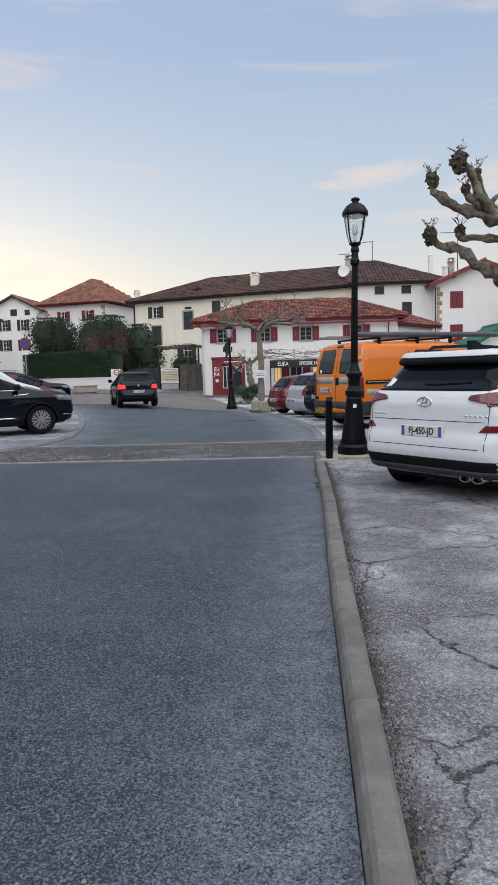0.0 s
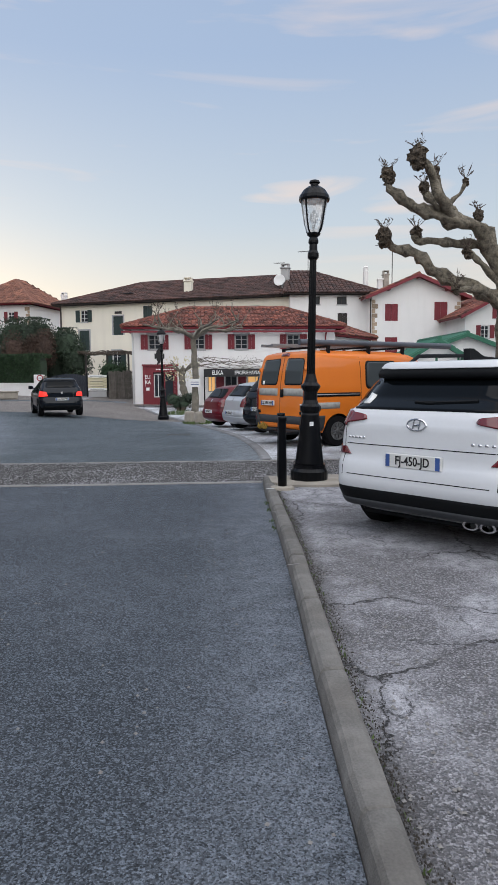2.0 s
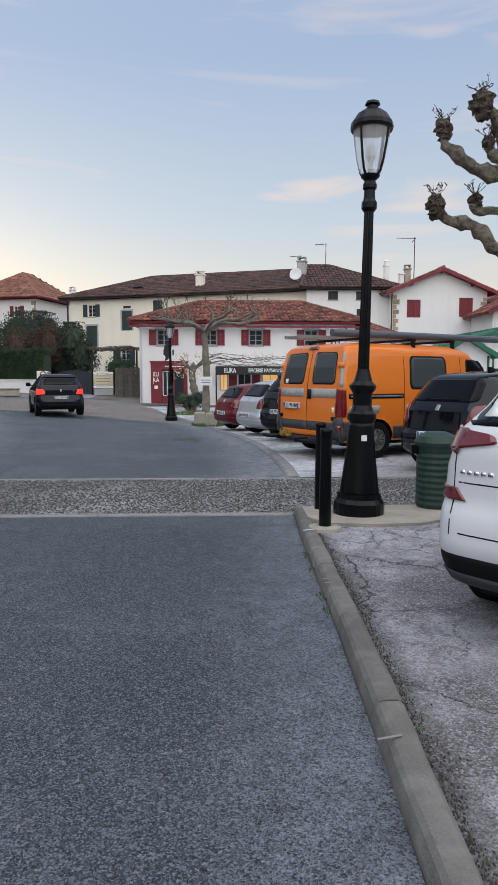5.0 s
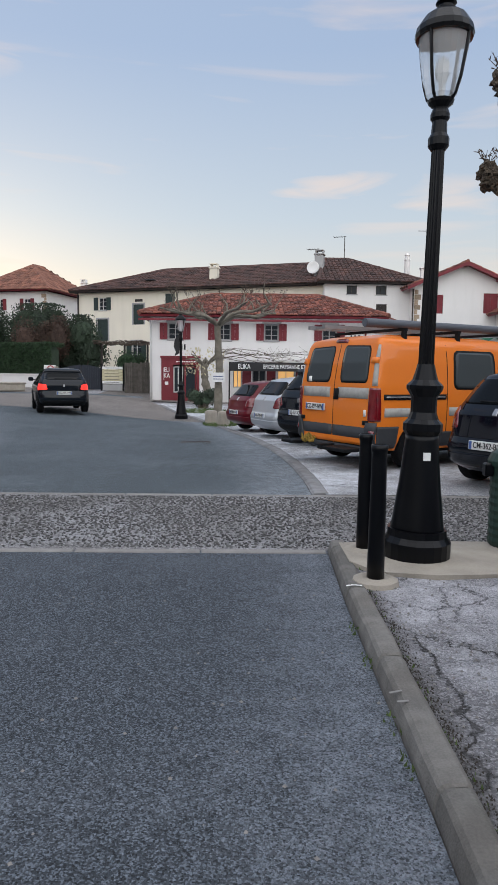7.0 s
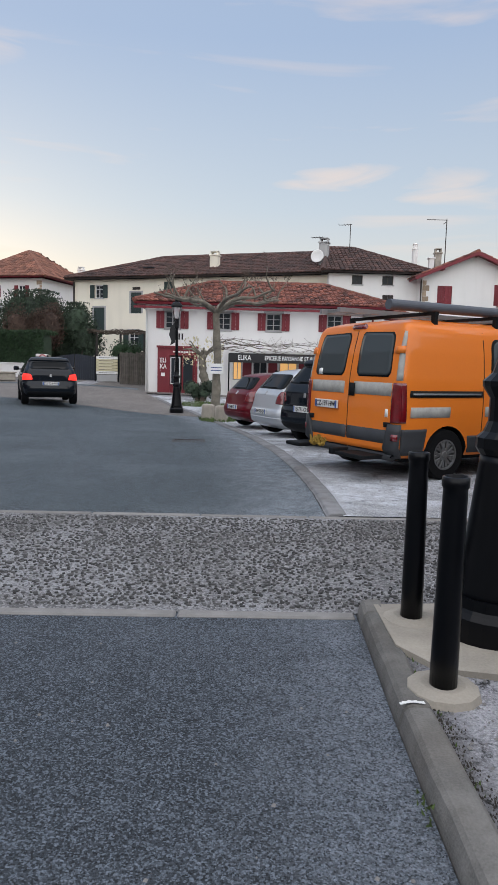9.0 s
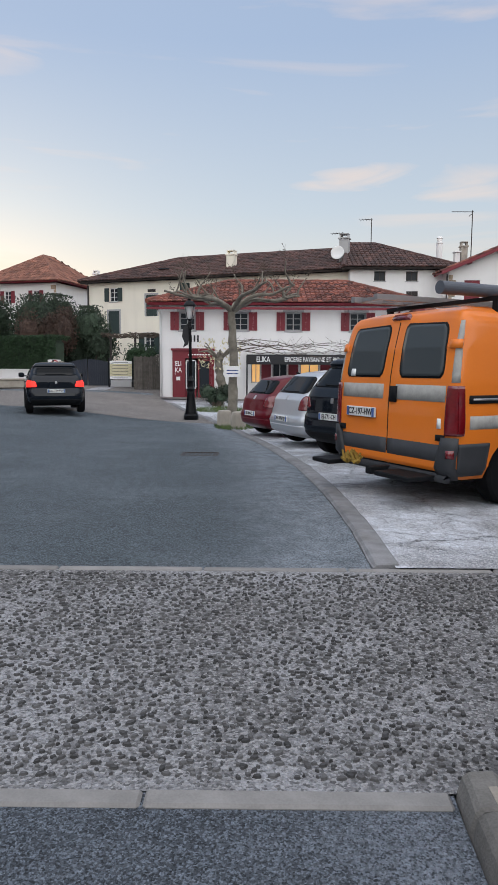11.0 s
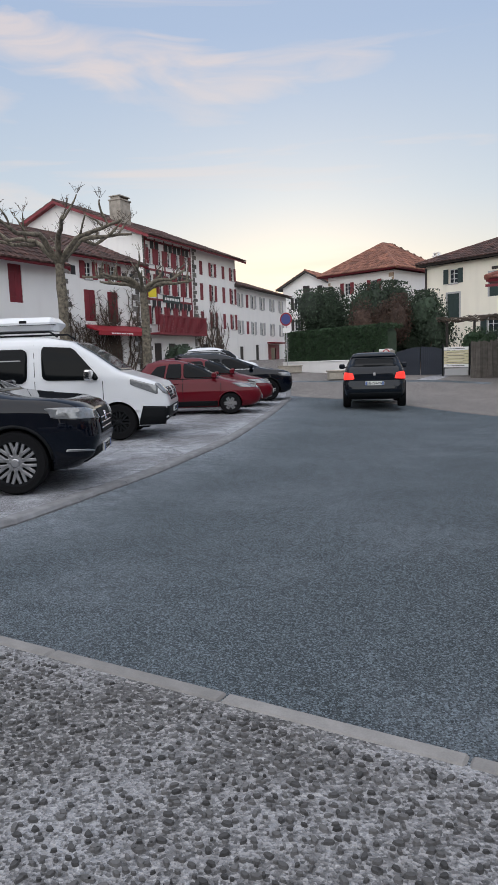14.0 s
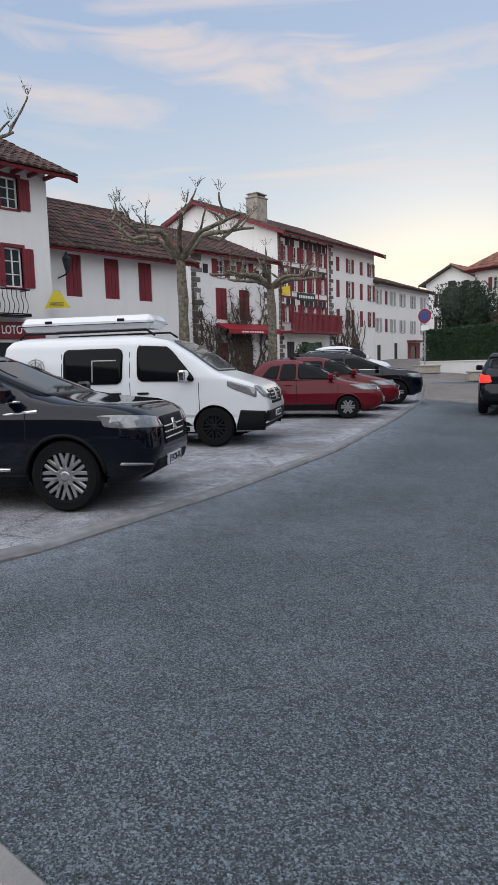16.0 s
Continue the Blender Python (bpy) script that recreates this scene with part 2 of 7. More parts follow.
STONE = mat("quoin_stone", (0.42, 0.32, 0.23), 0.9, vary=0.35, scale=4, fine=30, bump=0.5, rnd=0.25)
OLDSTONE = mat("old_grey_stone", (0.2, 0.185, 0.17), 0.9, vary=0.6, scale=5, fine=30, bump=0.6, rnd=0.5)
TILE = mat("clay_tile", (0.27, 0.09, 0.058), 0.85, vary=0.5, scale=2.5, fine=14, bump=0.3, dark=(0.06, 0.026, 0.023), island=0.6)
TILED = mat("dark_clay_tile", (0.105, 0.05, 0.04), 0.88, vary=0.5, scale=1.2, fine=10, bump=0.3, dark=(0.026, 0.018, 0.017), island=0.4)
TILEO = mat("orange_clay_tile", (0.27, 0.115, 0.075), 0.85, vary=0.45, scale=1.2, fine=10, bump=0.3, dark=(0.12, 0.055, 0.04), island=0.35)
BARK = mat("plane_bark", (0.27, 0.235, 0.175), 0.9, vary=0.9, scale=9, fine=34, bump=1.0, dark=(0.035, 0.029, 0.023), depth=0.05)
KNOT = mat("pollard_knot", (0.13, 0.1, 0.07), 0.95, vary=0.9, scale=14, fine=45, bump=1.0, dark=(0.022, 0.017, 0.013), depth=0.06)
BARKP = mat("pale_bark", (0.25, 0.225, 0.18), 0.9, vary=0.5, scale=6, fine=40, bump=0.7, dark=(0.10, 0.088, 0.07), depth=0.03)
TWIG = mat("twig", (0.12, 0.09, 0.07), 0.9, vary=0.4, scale=8, fine=40, bump=0.2)
HEDGE = mat("hedge_leaf", (0.03, 0.068, 0.026), 0.8, vary=0.5, scale=3, fine=30, bump=0.1, island=0.5)
BUSHD = mat("dark_leaf", (0.04, 0.066, 0.038), 0.8, vary=0.5, scale=3, fine=30, bump=0.1, island=0.5)
BUSHR = mat("russet_leaf", (0.085, 0.05, 0.036), 0.8, vary=0.5, scale=3, fine=30, bump=0.1, island=0.5)
SOIL = mat("soil", (0.055, 0.047, 0.038), 0.95, vary=0.5, scale=12, fine=120, bump=0.5)
GRASS = mat("grass_blades", (0.09, 0.14, 0.035), 0.8, vary=0.4, scale=3, fine=30, bump=0.1, island=0.4)
TYRE = mat("tyre", (0.008, 0.008, 0.009), 0.85, vary=0.3, scale=8, fine=60, bump=0.2, spec=0.15)
PLASTIC = mat("black_plastic", (0.008, 0.009, 0.0105), 0.65, vary=0.2, scale=6, fine=90, bump=0.15, spec=0.15)
ALLOY = mat("alloy", (0.42, 0.42, 0.43), 0.35, 0.9, vary=0.15, scale=6, fine=50, bump=0.05)
CHROME = mat("chrome", (0.75, 0.75, 0.76), 0.12, 1.0, vary=0.05, scale=3, fine=30, bump=0)
HEADL = mat("headlight_lens", (0.26, 0.27, 0.28), 0.1, 0.3, vary=0.5, scale=14, fine=40, bump=0.05, coat=1)
TAILR = mat("tail_lens", (0.17, 0.005, 0.01), 0.18, vary=0.4, scale=9, fine=40, bump=0.05, coat=1)
PLATEW = mat("plate_white", (0.72, 0.72, 0.70), 0.5, vary=0.1, scale=6, fine=50, bump=0)
PLATEB = mat("plate_blue", (0.05, 0.11, 0.33), 0.5, vary=0.1, scale=6, fine=50, bump=0)
INK = mat("ink", (0.012, 0.012, 0.014), 0.6, vary=0.1, scale=6, fine=50, bump=0)
LETTER = mat("white_letter", (0.82, 0.82, 0.80), 0.6, vary=0.05, scale=6, fine=50, bump=0)
YELLOW = mat("yellow_sign", (0.65, 0.52, 0.03), 0.5, vary=0.1, scale=6, fine=50, bump=0)
SIGNBLUE = mat("sign_blue", (0.05, 0.07, 0.22), 0.5, vary=0.1, scale=6, fine=50, bump=0)
SIGNRED = mat("sign_red", (0.3, 0.015, 0.025), 0.5, vary=0.1, scale=6, fine=50, bump=0)
BINGREEN = mat("bin_green", (0.012, 0.04, 0.028), 0.55, vary=0.2, scale=5, fine=40, bump=0.1)
BALE = mat("board_cream", (0.62, 0.56, 0.36), 0.6, vary=0.1, scale=5, fine=40, bump=0)


def paint(name, color, flake=0.0, rough=0.32, coat=0.5, spec=0.25):
    return mat(name, color, rough, flake, vary=0.06, scale=1.5, fine=40, bump=0.01, coat=coat, spec=spec)


def glass_mat(name, tint, rough=0.03):
    m = bpy.data.materials.new(name)
    m.use_nodes = True
    b = m.node_tree.nodes["Principled BSDF"]
    b.inputs["Base Color"].default_value = (*tint, 1)
    b.inputs["Roughness"].default_value = rough
    b.inputs["Specular IOR Level"].default_value = 0.13
    b.inputs["Coat Weight"].default_value = 0.0
    b.inputs["Coat Roughness"].default_value = 0.02
    return m


def clear_glass(name):
    m = bpy.data.materials.new(name)
    m.use_nodes = True
    b = m.node_tree.nodes["Principled BSDF"]
    b.inputs["Base Color"].default_value = (0.95, 0.97, 0.97, 1)
    b.inputs["Roughness"].default_value = 0.05
    b.inputs["Transmission Weight"].default_value = 1.0
    b.inputs["IOR"].default_value = 1.05
    return m


def glow_mat(name, color, strength):
    m = bpy.data.materials.new(name)
    m.use_nodes = True
    b = m.node_tree.nodes["Principled BSDF"]
    b.inputs["Base Color"].default_value = (*color, 1)
    b.inputs["Emission Color"].default_value = (*color, 1)
    b.inputs["Emission Strength"].default_value = strength
    return m


TINT = glass_mat("tinted_glass", (0.003, 0.004, 0.005))
# base colour paled to carry the sky's reflection in the vans' panes
SKYGLASS = glass_mat("sky_pale_glass", (0.06, 0.07, 0.075), 0.05)
PANE = glass_mat("window_pane", (0.03, 0.036, 0.042), 0.06)
LAMPG = clear_glass("lantern_glass")
LAMPG.node_tree.nodes["Principled BSDF"].inputs["Transmission Weight"].default_value = 0.72
SHOPLIT = glow_mat("lit_shop_window", (0.8, 0.45, 0.16), 0.32)
STOPLIT = glow_mat("lit_tail_lamp", (0.95, 0.03, 0.02), 0.55)


# ---- mesh helpers ----
def finish(name, bm, material, parent=None, label="", smooth=False, m=None):
    me = bpy.data.meshes.new(name)
    bm.to_mesh(me)
    bm.free()
    if smooth:
        for p in me.polygons:
            p.use_smooth = True
    for x in material if isinstance(material, (list, tuple)) else (material,):
        me.materials.append(x)
    ob = new(name, me)
    if parent is not None:
        ob.parent = parent
    if m is not None:
        ob.matrix_basis = m
    if label:
        ob["label"] = label
    return ob


def part(name, bm, material, parent, label="", smooth=False, m=None):
    return finish(name, bm, material, parent, label, smooth, m)


def empty(name, m, label, category, group="", kind=""):
    ob = new(name)
    ob.empty_display_size = 0.2
    ob.matrix_basis = m
    return tagged(ob, label, category, group, kind)


def box(bm, x0, x1, y0, y1, z0, z1, bevel=0.0, m=None):
    vs = [bm.verts.new((x, y, z)) for x in (x0, x1) for y in (y0, y1) for z in (z0, z1)]
    fs = [bm.faces.new([vs[i] for i in q]) for q in ((0, 1, 3, 2), (4, 6, 7, 5), (0, 4, 5, 1), (2, 3, 7, 6), (0, 2, 6, 4), (1, 5, 7, 3))]
    if bevel:
        es = list({e for f in fs for e in f.edges})
        r = bmesh.ops.bevel(bm, geom=es, offset=bevel, segments=1, affect="EDGES", profile=0.5)
        vs = list({v for f in r["faces"] for v in f.verts} | {v for v in vs if v.is_valid})
    if m is not None:
        for v in vs:
            v.co = m @ v.co
    return bm


def boxes(*items, bevel=0.0):
    bm = bmesh.new()
    for it in items:
        box(bm, *it, bevel=bevel)
    return bm


def prism(bm, pts, y0, y1):
    """A polygon in x, z pushed from y0 to y1."""
    a, b = [bm.verts.new((x, y0, z)) for x, z in pts], [bm.verts.new((x, y1, z)) for x, z in pts]
    bm.faces.new(a)
    bm.faces.new(b[::-1])
    for i in range(len(pts)):
        j = (i + 1) % len(pts)
        bm.faces.new((a[j], a[i], b[i], b[j]))
    bmesh.ops.recalc_face_normals(bm, faces=bm.faces)
    return bm


def lathe(profile, n=24, bm=None, m=None):
    bm = bm or bmesh.new()
    rings = []
    for r, z in profile:
        ring = [bm.verts.new((r * math.cos(2 * math.pi * i / n), r * math.sin(2 * math.pi * i / n), z)) for i in range(n)]
        if m is not None:
            for v in ring:
                v.co = m @ v.co
        rings.append(ring)
    for a, b in zip(rings, rings[1:]):
        for i in range(n):
            j = (i + 1) % n
            bm.faces.new((a[i], a[j], b[j], b[i]))
    bm.faces.new(rings[0][::-1])
    bm.faces.new(rings[-1])
    return bm


def tube(bm, pts, radii, n=8, lumps=0.0):
    """A round limb along points; radii one per point."""
    pts = [Vector(p) for p in pts]
    rings, side = [], None
    for i, p in enumerate(pts):
        d = (pts[min(i + 1, len(pts) - 1)] - pts[max(i - 1, 0)]).normalized()
        if side is None:
            side = d.orthogonal().normalized()
        side = (side - d * side.dot(d)).normalized()
        up = d.cross(side)
        ring = []
        for k in range(n):
            a = 2 * math.pi * k / n
            o = side * math.cos(a) + up * math.sin(a)
            r = radii[i] * (1 + lumps * noise.noise((p + o * radii[i]) * 5))
            ring.append(bm.verts.new(p + o * r))
        rings.append(ring)
    for a, b in zip(rings, rings[1:]):
        for k in range(n):
            j = (k + 1) % n
            bm.faces.new((a[k], a[j], b[j], b[k]))
    bm.faces.new(rings[0][::-1])
    bm.faces.new(rings[-1])
    return bm


def text_part(name, body, size, m, material, parent, label="", squeeze=1.0, align="CENTER"):
    """Raised lettering as a mesh; m places it: x along the words, y up, z out."""
    cu = bpy.data.curves.new(name, "FONT")
    cu.body, cu.size, cu.extrude, cu.offset = body, size, 0.002, size * 0.012
    cu.align_x, cu.align_y = align, "CENTER"
    tmp = new(name, cu)
    me = bpy.data.meshes.new_from_object(tmp.evaluated_get(bpy.context.evaluated_depsgraph_get()))
    bpy.data.objects.remove(tmp)
    for v in me.vertices:
        v.co.x *= squeeze
    me.materials.clear()
    me.materials.append(material)
    ob = new(name, me)
    ob.parent, ob.matrix_basis = parent, m
    if label:
        ob["label"] = label
    return ob


def step(v):
    v = min(1.0, max(0.0, v))
    return v * v * (3 - 2 * v)


def gz(x, y):
    """Height of the ground: a slight dip, then a rise towards the houses."""
    return -0.27 * step((y - 15) / 15) * step((x + 8) / 6) + 0.035 * max(0, min(y, 70) - 34) * step((y - 34) / 5) + 0.012 * max(0, min(-x, 40) - 9) * step((y - 20) / 10)


def along(table, y):
    ys, xs = zip(*table)
    return float(np.interp(y, ys, xs))


RIGHT = [(-12, 0.08), (2.66, 0.565), (5.3, 0.665), (7.0, 0.75), (8.5, 0.805), (10.4, 0.85), (11.5, 0.9), (14, 1.07), (15.4, 1.08), (17.1, 1.01), (19.3, 0.85), (22.6, 0.43), (27.2, -0.4), (31.8, -1.5), (36, -2.75), (42, -4.8)]
LEFT = [(-12, -6.8), (8, -6.4), (12, -5.4), (14.2, -4.6), (15.5, -4.44), (16.1, -4.48), (17.5, -4.76), (18.75, -5.01), (22.3, -5.97), (27.2, -7.7), (33, -10.0), (37.8, -12.3), (42, -14.4)]


# ---- ground ----
def sheet(name, xs_of, ys, material, lift, label, category):
    """A strip of ground: for each y a row of x values."""
    bm = bmesh.new()
    rows_, ed = [], []
    for y in ys:
        xs, es = xs_of(y)
        rows_.append([bm.verts.new((x, y, gz(x, y) + lift)) for x in xs])
        ed += es
    for a, b in zip(rows_, rows_[1:]):
        for i in range(len(a) - 1):
            bm.faces.new((a[i], a[i + 1], b[i + 1], b[i]))
    ob = finish(name, bm, material)
    at = ob.data.attributes.new("edge", "FLOAT", "POINT")
    at.data.foreach_set("value", ed)
    return tagged(ob, label, category, kind="structure")


far_xs = [-1500, -500, -200, -120, *range(-80, 81, 4), 120, 200, 500, 1500]
far_ys = [-1500, -500, -150, -60, -30, *range(-12, 100, 3), 130, 200, 500, 1500]
sheet("ground", lambda y: (far_xs, [0.0] * len(far_xs)), far_ys, PARKING, -0.05, "grey worn ground around the village square", "ground")


def road_row(y):
    a, b = along(LEFT, y), along(RIGHT, y)
    xs = [a + (b - a) * k / 28 for k in range(29)]
    return xs, [max(0.0, 1 - (b - x) / (0.75 if y < 13 else 1.1)) * (1.0 if y < 13 else 1.5) + max(0.0, 1 - (x - a) / 1.1) * (0.8 if y > 13 else 0.3) for x in xs]


sheet("road", road_row, [-12 + 0.5 * k for k in range(48)] + [11.6], ASPHALT, 0.0, "dark grey asphalt road with a pale worn edge", "road")
sheet("road_beyond", road_row, [13.9 + 0.5 * k for k in range(58)], ASPHALT2, 0.0, "paler grey asphalt road past the pebble band", "road")
sheet("pavement", lambda y: ([along(RIGHT, y) + 0.115 + (0, 0.05, 0.17, 1, 3, 7, 11)[k] for k in range(7)], [1, 0.8, 0, 0, 0, 0, 0]), [-12 + 0.5 * k for k in range(48)] + [11.6], PARKING, 0.075, "cracked pale asphalt pavement behind a stone kerb", "pavement")
sheet("parking_right", lambda y: ([along(RIGHT, y) + 0.16 + (0, 0.5, 1.5, 3, 6, 10, 16)[k] for k in range(7)], [0.6, 0.3, 0, 0, 0, 0, 0]), [14.045 + 0.5 * k for k in range(50)], FROST, 0.02, "frost-pale worn asphalt parking bays", "pavement")
sheet("parking_left", lambda y: ([along(LEFT, y) - 0.16 - (22, 15, 9, 5, 3, 1, 0)[k] for k in range(7)], [0, 0, 0, 0, 0.2, 0.5, 1]), [-12 + 0.5 * k for k in range(109)], STRIP, 0.03, "pale worn asphalt parking strip before the houses", "pavement")
sheet("street_end", lambda y: ([-40 + 4.4 * k for k in range(11)], [0.0] * 11), [40 + k for k in range(60)], PAVING, -0.02, "grey street climbing past the garden gate", "road")




def paving_row(y):
    a, b = max(along(LEFT, y), -2 - (y - 30) / 0.55), along(RIGHT, y)
    a = min(a, b - 0.05)
    return [a + (b - a) * k / 16 for k in range(17)], [0.0] * 17


sheet("road_paving", paving_row, [29.4 + 0.3 * k for k in range(41)], PAVING, 0.005, "brownish worn paving where the road meets the square", "pavement")


# ---- buildings ----
class House:
    """Front from p0 to p1, seen with p0 at the left; local x along the front, y inwards."""

    def __init__(self, name, label, p0, p1, depth, z0, eave, walls, thick=0.35, category="house"):
        p0, p1 = Vector(p0), Vector(p1)
        d = p1 - p0
        self.w, self.d, self.h, self.mat, self.t = d.length, depth, eave - z0, walls, thick
        self.e = empty(name, Matrix.Translation((p0.x, p0.y, z0)) @ Matrix.Rotation(math.atan2(d.y, d.x), 4, "Z"), label, category)
        self.side = {"front": Matrix(), "right": Matrix.Translation((self.w, 0, 0)) @ Matrix.Rotation(radians(90), 4, "Z"),
                     "left": Matrix.Translation((0, depth, 0)) @ Matrix.Rotation(radians(-90), 4, "Z"),
                     "back": Matrix.Translation((self.w, depth, 0)) @ Matrix.Rotation(radians(180), 4, "Z")}

    def wall(self, side="front", holes=(), h=None, peak=None):
        """A wall with thickness; holes: (u0, u1, z0, z1); peak: height of a gable above h at mid width."""
        m, h, t = self.side[side], h or self.h, self.t
        w = self.w if side in ("front", "back") else self.d
        u0_, u1_ = (0, w) if side in ("front", "back") else (t + 0.002, w - t - 0.002)
        us = sorted({u0_, u1_, *[q for o in holes for q in o[:2]]})
        zs = sorted({0.0, h, *[q for o in holes for q in o[2:4]]})
        bm = bmesh.new()
        inside = lambda a, b: any(o[0] - 1e-4 <= a < o[1] - 1e-4 and o[2] - 1e-4 <= b < o[3] - 1e-4 for o in holes)
        quad = lambda *c: bm.faces.new([bm.verts.new(m @ Vector(p)) for p in c])
        for a, b in zip(us, us[1:]):
            for c, e in zip(zs, zs[1:]):
                if inside(a, c):
                    continue
                quad((a, 0, c), (b, 0, c), (b, 0, e), (a, 0, e))
                quad((b, t, c), (a, t, c), (a, t, e), (b, t, e))
        for a, b, c, e in [o[:4] for o in holes] + [(u0_, u1_, 0, h)]:
            for p, q in (((a, c), (b, c)), ((b, c), (b, e)), ((b, e), (a, e)), ((a, e), (a, c))):
                quad((p[0], 0, p[1]), (q[0], 0, q[1]), (q[0], t, q[1]), (p[0], t, p[1]))
        if peak:
            mid = w / 2
            for y in (0, t):
                quad((u0_, y, h), (u1_, y, h), (mid, y, h + peak))
            quad((u0_, 0, h), (mid, 0, h + peak), (mid, t, h + peak), (u0_, t, h))
            quad((mid, 0, h + peak), (u1_, 0, h), (u1_, t, h), (mid, t, h + peak))
        bmesh.ops.remove_doubles(bm, verts=bm.verts, dist=0.0005)
        bmesh.ops.recalc_face_normals(bm, faces=bm.faces)
        return part("wall", bm, self.mat, self.e)

    def window(self, u, z, w, h, shutters="open", side="front", color=None, frame_mat=None, grid=(2, 3), leaf=None, surround=None):
        """A casement with bars in its opening, and shutters."""
        m, col, fm = self.side[side], color or REDB, frame_mat or FRAMEW
        a, b = u - w / 2, u + w / 2
        if shutters != "shut":
            f = 0.06
            items = [(a, a + f, 0.1, 0.16, z, z + h), (b - f, b, 0.1, 0.16, z, z + h), (a + f, b - f, 0.1, 0.16, z, z + f), (a + f, b - f, 0.1, 0.16, z + h - f, z + h)]
            for k in range(1, grid[0]):
                x = a + w * k / grid[0]
                items.append((x - 0.025, x + 0.025, 0.105, 0.155, z + f, z + h - f))
            for k in range(1, grid[1]):
                y = z + h * k / grid[1]
                items.append((a + f, b - f, 0.112, 0.148, y - 0.014, y + 0.014))
            bm = boxes(*items)
            bm.transform(m)
            win = part("window", bm, fm, self.e)
            bm = boxes((a + 0.01, b - 0.01, 0.126, 0.134, z + 0.01, z + h - 0.01))
            bm.transform(m)
            part("pane", bm, PANE, win)
            bm = boxes((a - 0.06, b + 0.06, -0.05, 0.12, z - 0.07, z - 0.002), bevel=0.01)
            bm.transform(m)
            part("sill", bm, FRAMEG if surround is None else surround, self.e)
        if surround is not None:
            k = 0.12
            bm = boxes((a - k, a, -0.02, 0.1, z, z + h + k), (b, b + k, -0.02, 0.1, z, z + h + k), (a, b, -0.02, 0.1, z + h, z + h + k))
            bm.transform(m)
            part("window_surround", bm, surround, self.e)
        lw = leaf or w / 2
        places = {"open": (a - lw - 0.02, b + 0.02), "shut": (a, a + w / 2), "right": (b + 0.02,), "left": (a - lw - 0.02,)}.get(shutters, ())
        if shutters == "shut":
            lw = w / 2 - 0.008
        for x in places:
            bm = bmesh.new()
            y0 = 0.03 if shutters == "shut" else -0.05
            n = max(2, round(lw / 0.16))
            for k in range(n):
                box(bm, x + lw * k / n, x + lw * (k + 1) / n - 0.008, y0, y0 + 0.035, z, z + h)
            for zz in (z + 0.15 * h, z + 0.8 * h):
                box(bm, x + 0.01, x + lw - 0.01, y0 - 0.018, y0, zz, zz + 0.08)
            bm.transform(m)
            part("shutter", bm, col, self.e)
        return (a, b, z, z + h)

    def box_part(self, name, material, *items, bevel=0.0, label="", side="front", parent=None):
        bm = boxes(*items, bevel=bevel)
        bm.transform(self.side[side])
        return part(name, bm, material, parent or self.e, label)

    def tiles(self, eave0, eave1, top0, top1, material, pitch=0.24, course=0.42, name="roof_tiles", edge=RED):
        """A tiled slope: its eave and its top edge (which may be a point), with a board under it."""
        A, B, C, D = (Vector(p) for p in (eave0, eave1, top1, top0))
        ex = (B - A)
        E = ex.length
        ex.normalize()
        nrm = ex.cross((D + C) / 2 - A).normalized()
        if nrm.z < 0:
            nrm = -nrm
        up = nrm.cross(ex).normalized()
        if up.z < 0:
            up = -up
        Sd, r0, r1 = (D - A).dot(up), (D - A).dot(ex), (C - A).dot(ex)
        verts, faces = [], []
        n = max(2, int(E / pitch))
        wd, rr = E / n, E / n * 0.5
        for i in range(n):
            e0 = wd * i
            mid = e0 + wd / 2
            top = Sd * min(1.0, mid / r0 if r0 > 1e-3 else 1.0, (E - mid) / (E - r1) if E - r1 > 1e-3 else 1.0)
            k = max(1, round(top / course))
            jit = random.uniform(-0.04, 0.04)
            for c in range(k):
                s0, s1 = top * c / k - (0.05 if c == 0 else 0.04) + jit * 0.5, top * (c + 1) / k
                base = len(verts)
                lift = random.uniform(-0.008, 0.012)
                sk = random.uniform(-0.012, 0.012)
                for s_, hh in ((s0, 0.045 + lift), (s1, 0.012 + lift)):
                    for q in range(5):
                        an = math.pi * q / 4
                        verts.append(A + ex * (mid - rr * math.cos(an) * 1.02 + sk) + up * s_ + nrm * (hh + rr * 0.62 * math.sin(an)))
                faces += [(base + q, base + q + 1, base + q + 6, base + q + 5) for q in range(4)]
                faces.append((base, base + 4, base + 3, base + 2, base + 1))
        me = bpy.data.meshes.new(name)
        me.from_pydata(verts, [], faces)
        me.materials.append(material)
        ob = new(name, me)
        ob.parent = self.e
        tagged(ob, kind="stuff")
        bm = bmesh.new()
        loop = [A, B, C, D] if (C - D).length > 0.05 else [A, B, D]
        lo, hi = [bm.verts.new(p - nrm * 0.12) for p in loop], [bm.verts.new(p) for p in loop]
        bm.faces.new(lo[::-1])
        bm.faces.new(hi)
        for i in range(len(loop)):
            j = (i + 1) % len(loop)
            bm.faces.new((lo[i], lo[j], hi[j], hi[i]))
        bmesh.ops.recalc_face_normals(bm, faces=bm.faces)
        part("roof", bm, edge, self.e)

    def ridge(self, *pts, material=TILE, r=0.13):
        for a, b in zip(pts, pts[1:]):
            bm = bmesh.new()
            tube(bm, [Vector(a) + (Vector(b) - Vector(a)) * k / 12 for k in range(13)], [r * (1.0 + 0.12 * (k % 2)) for k in range(13)], 8)
            part("ridge_tile", bm, material, self.e)

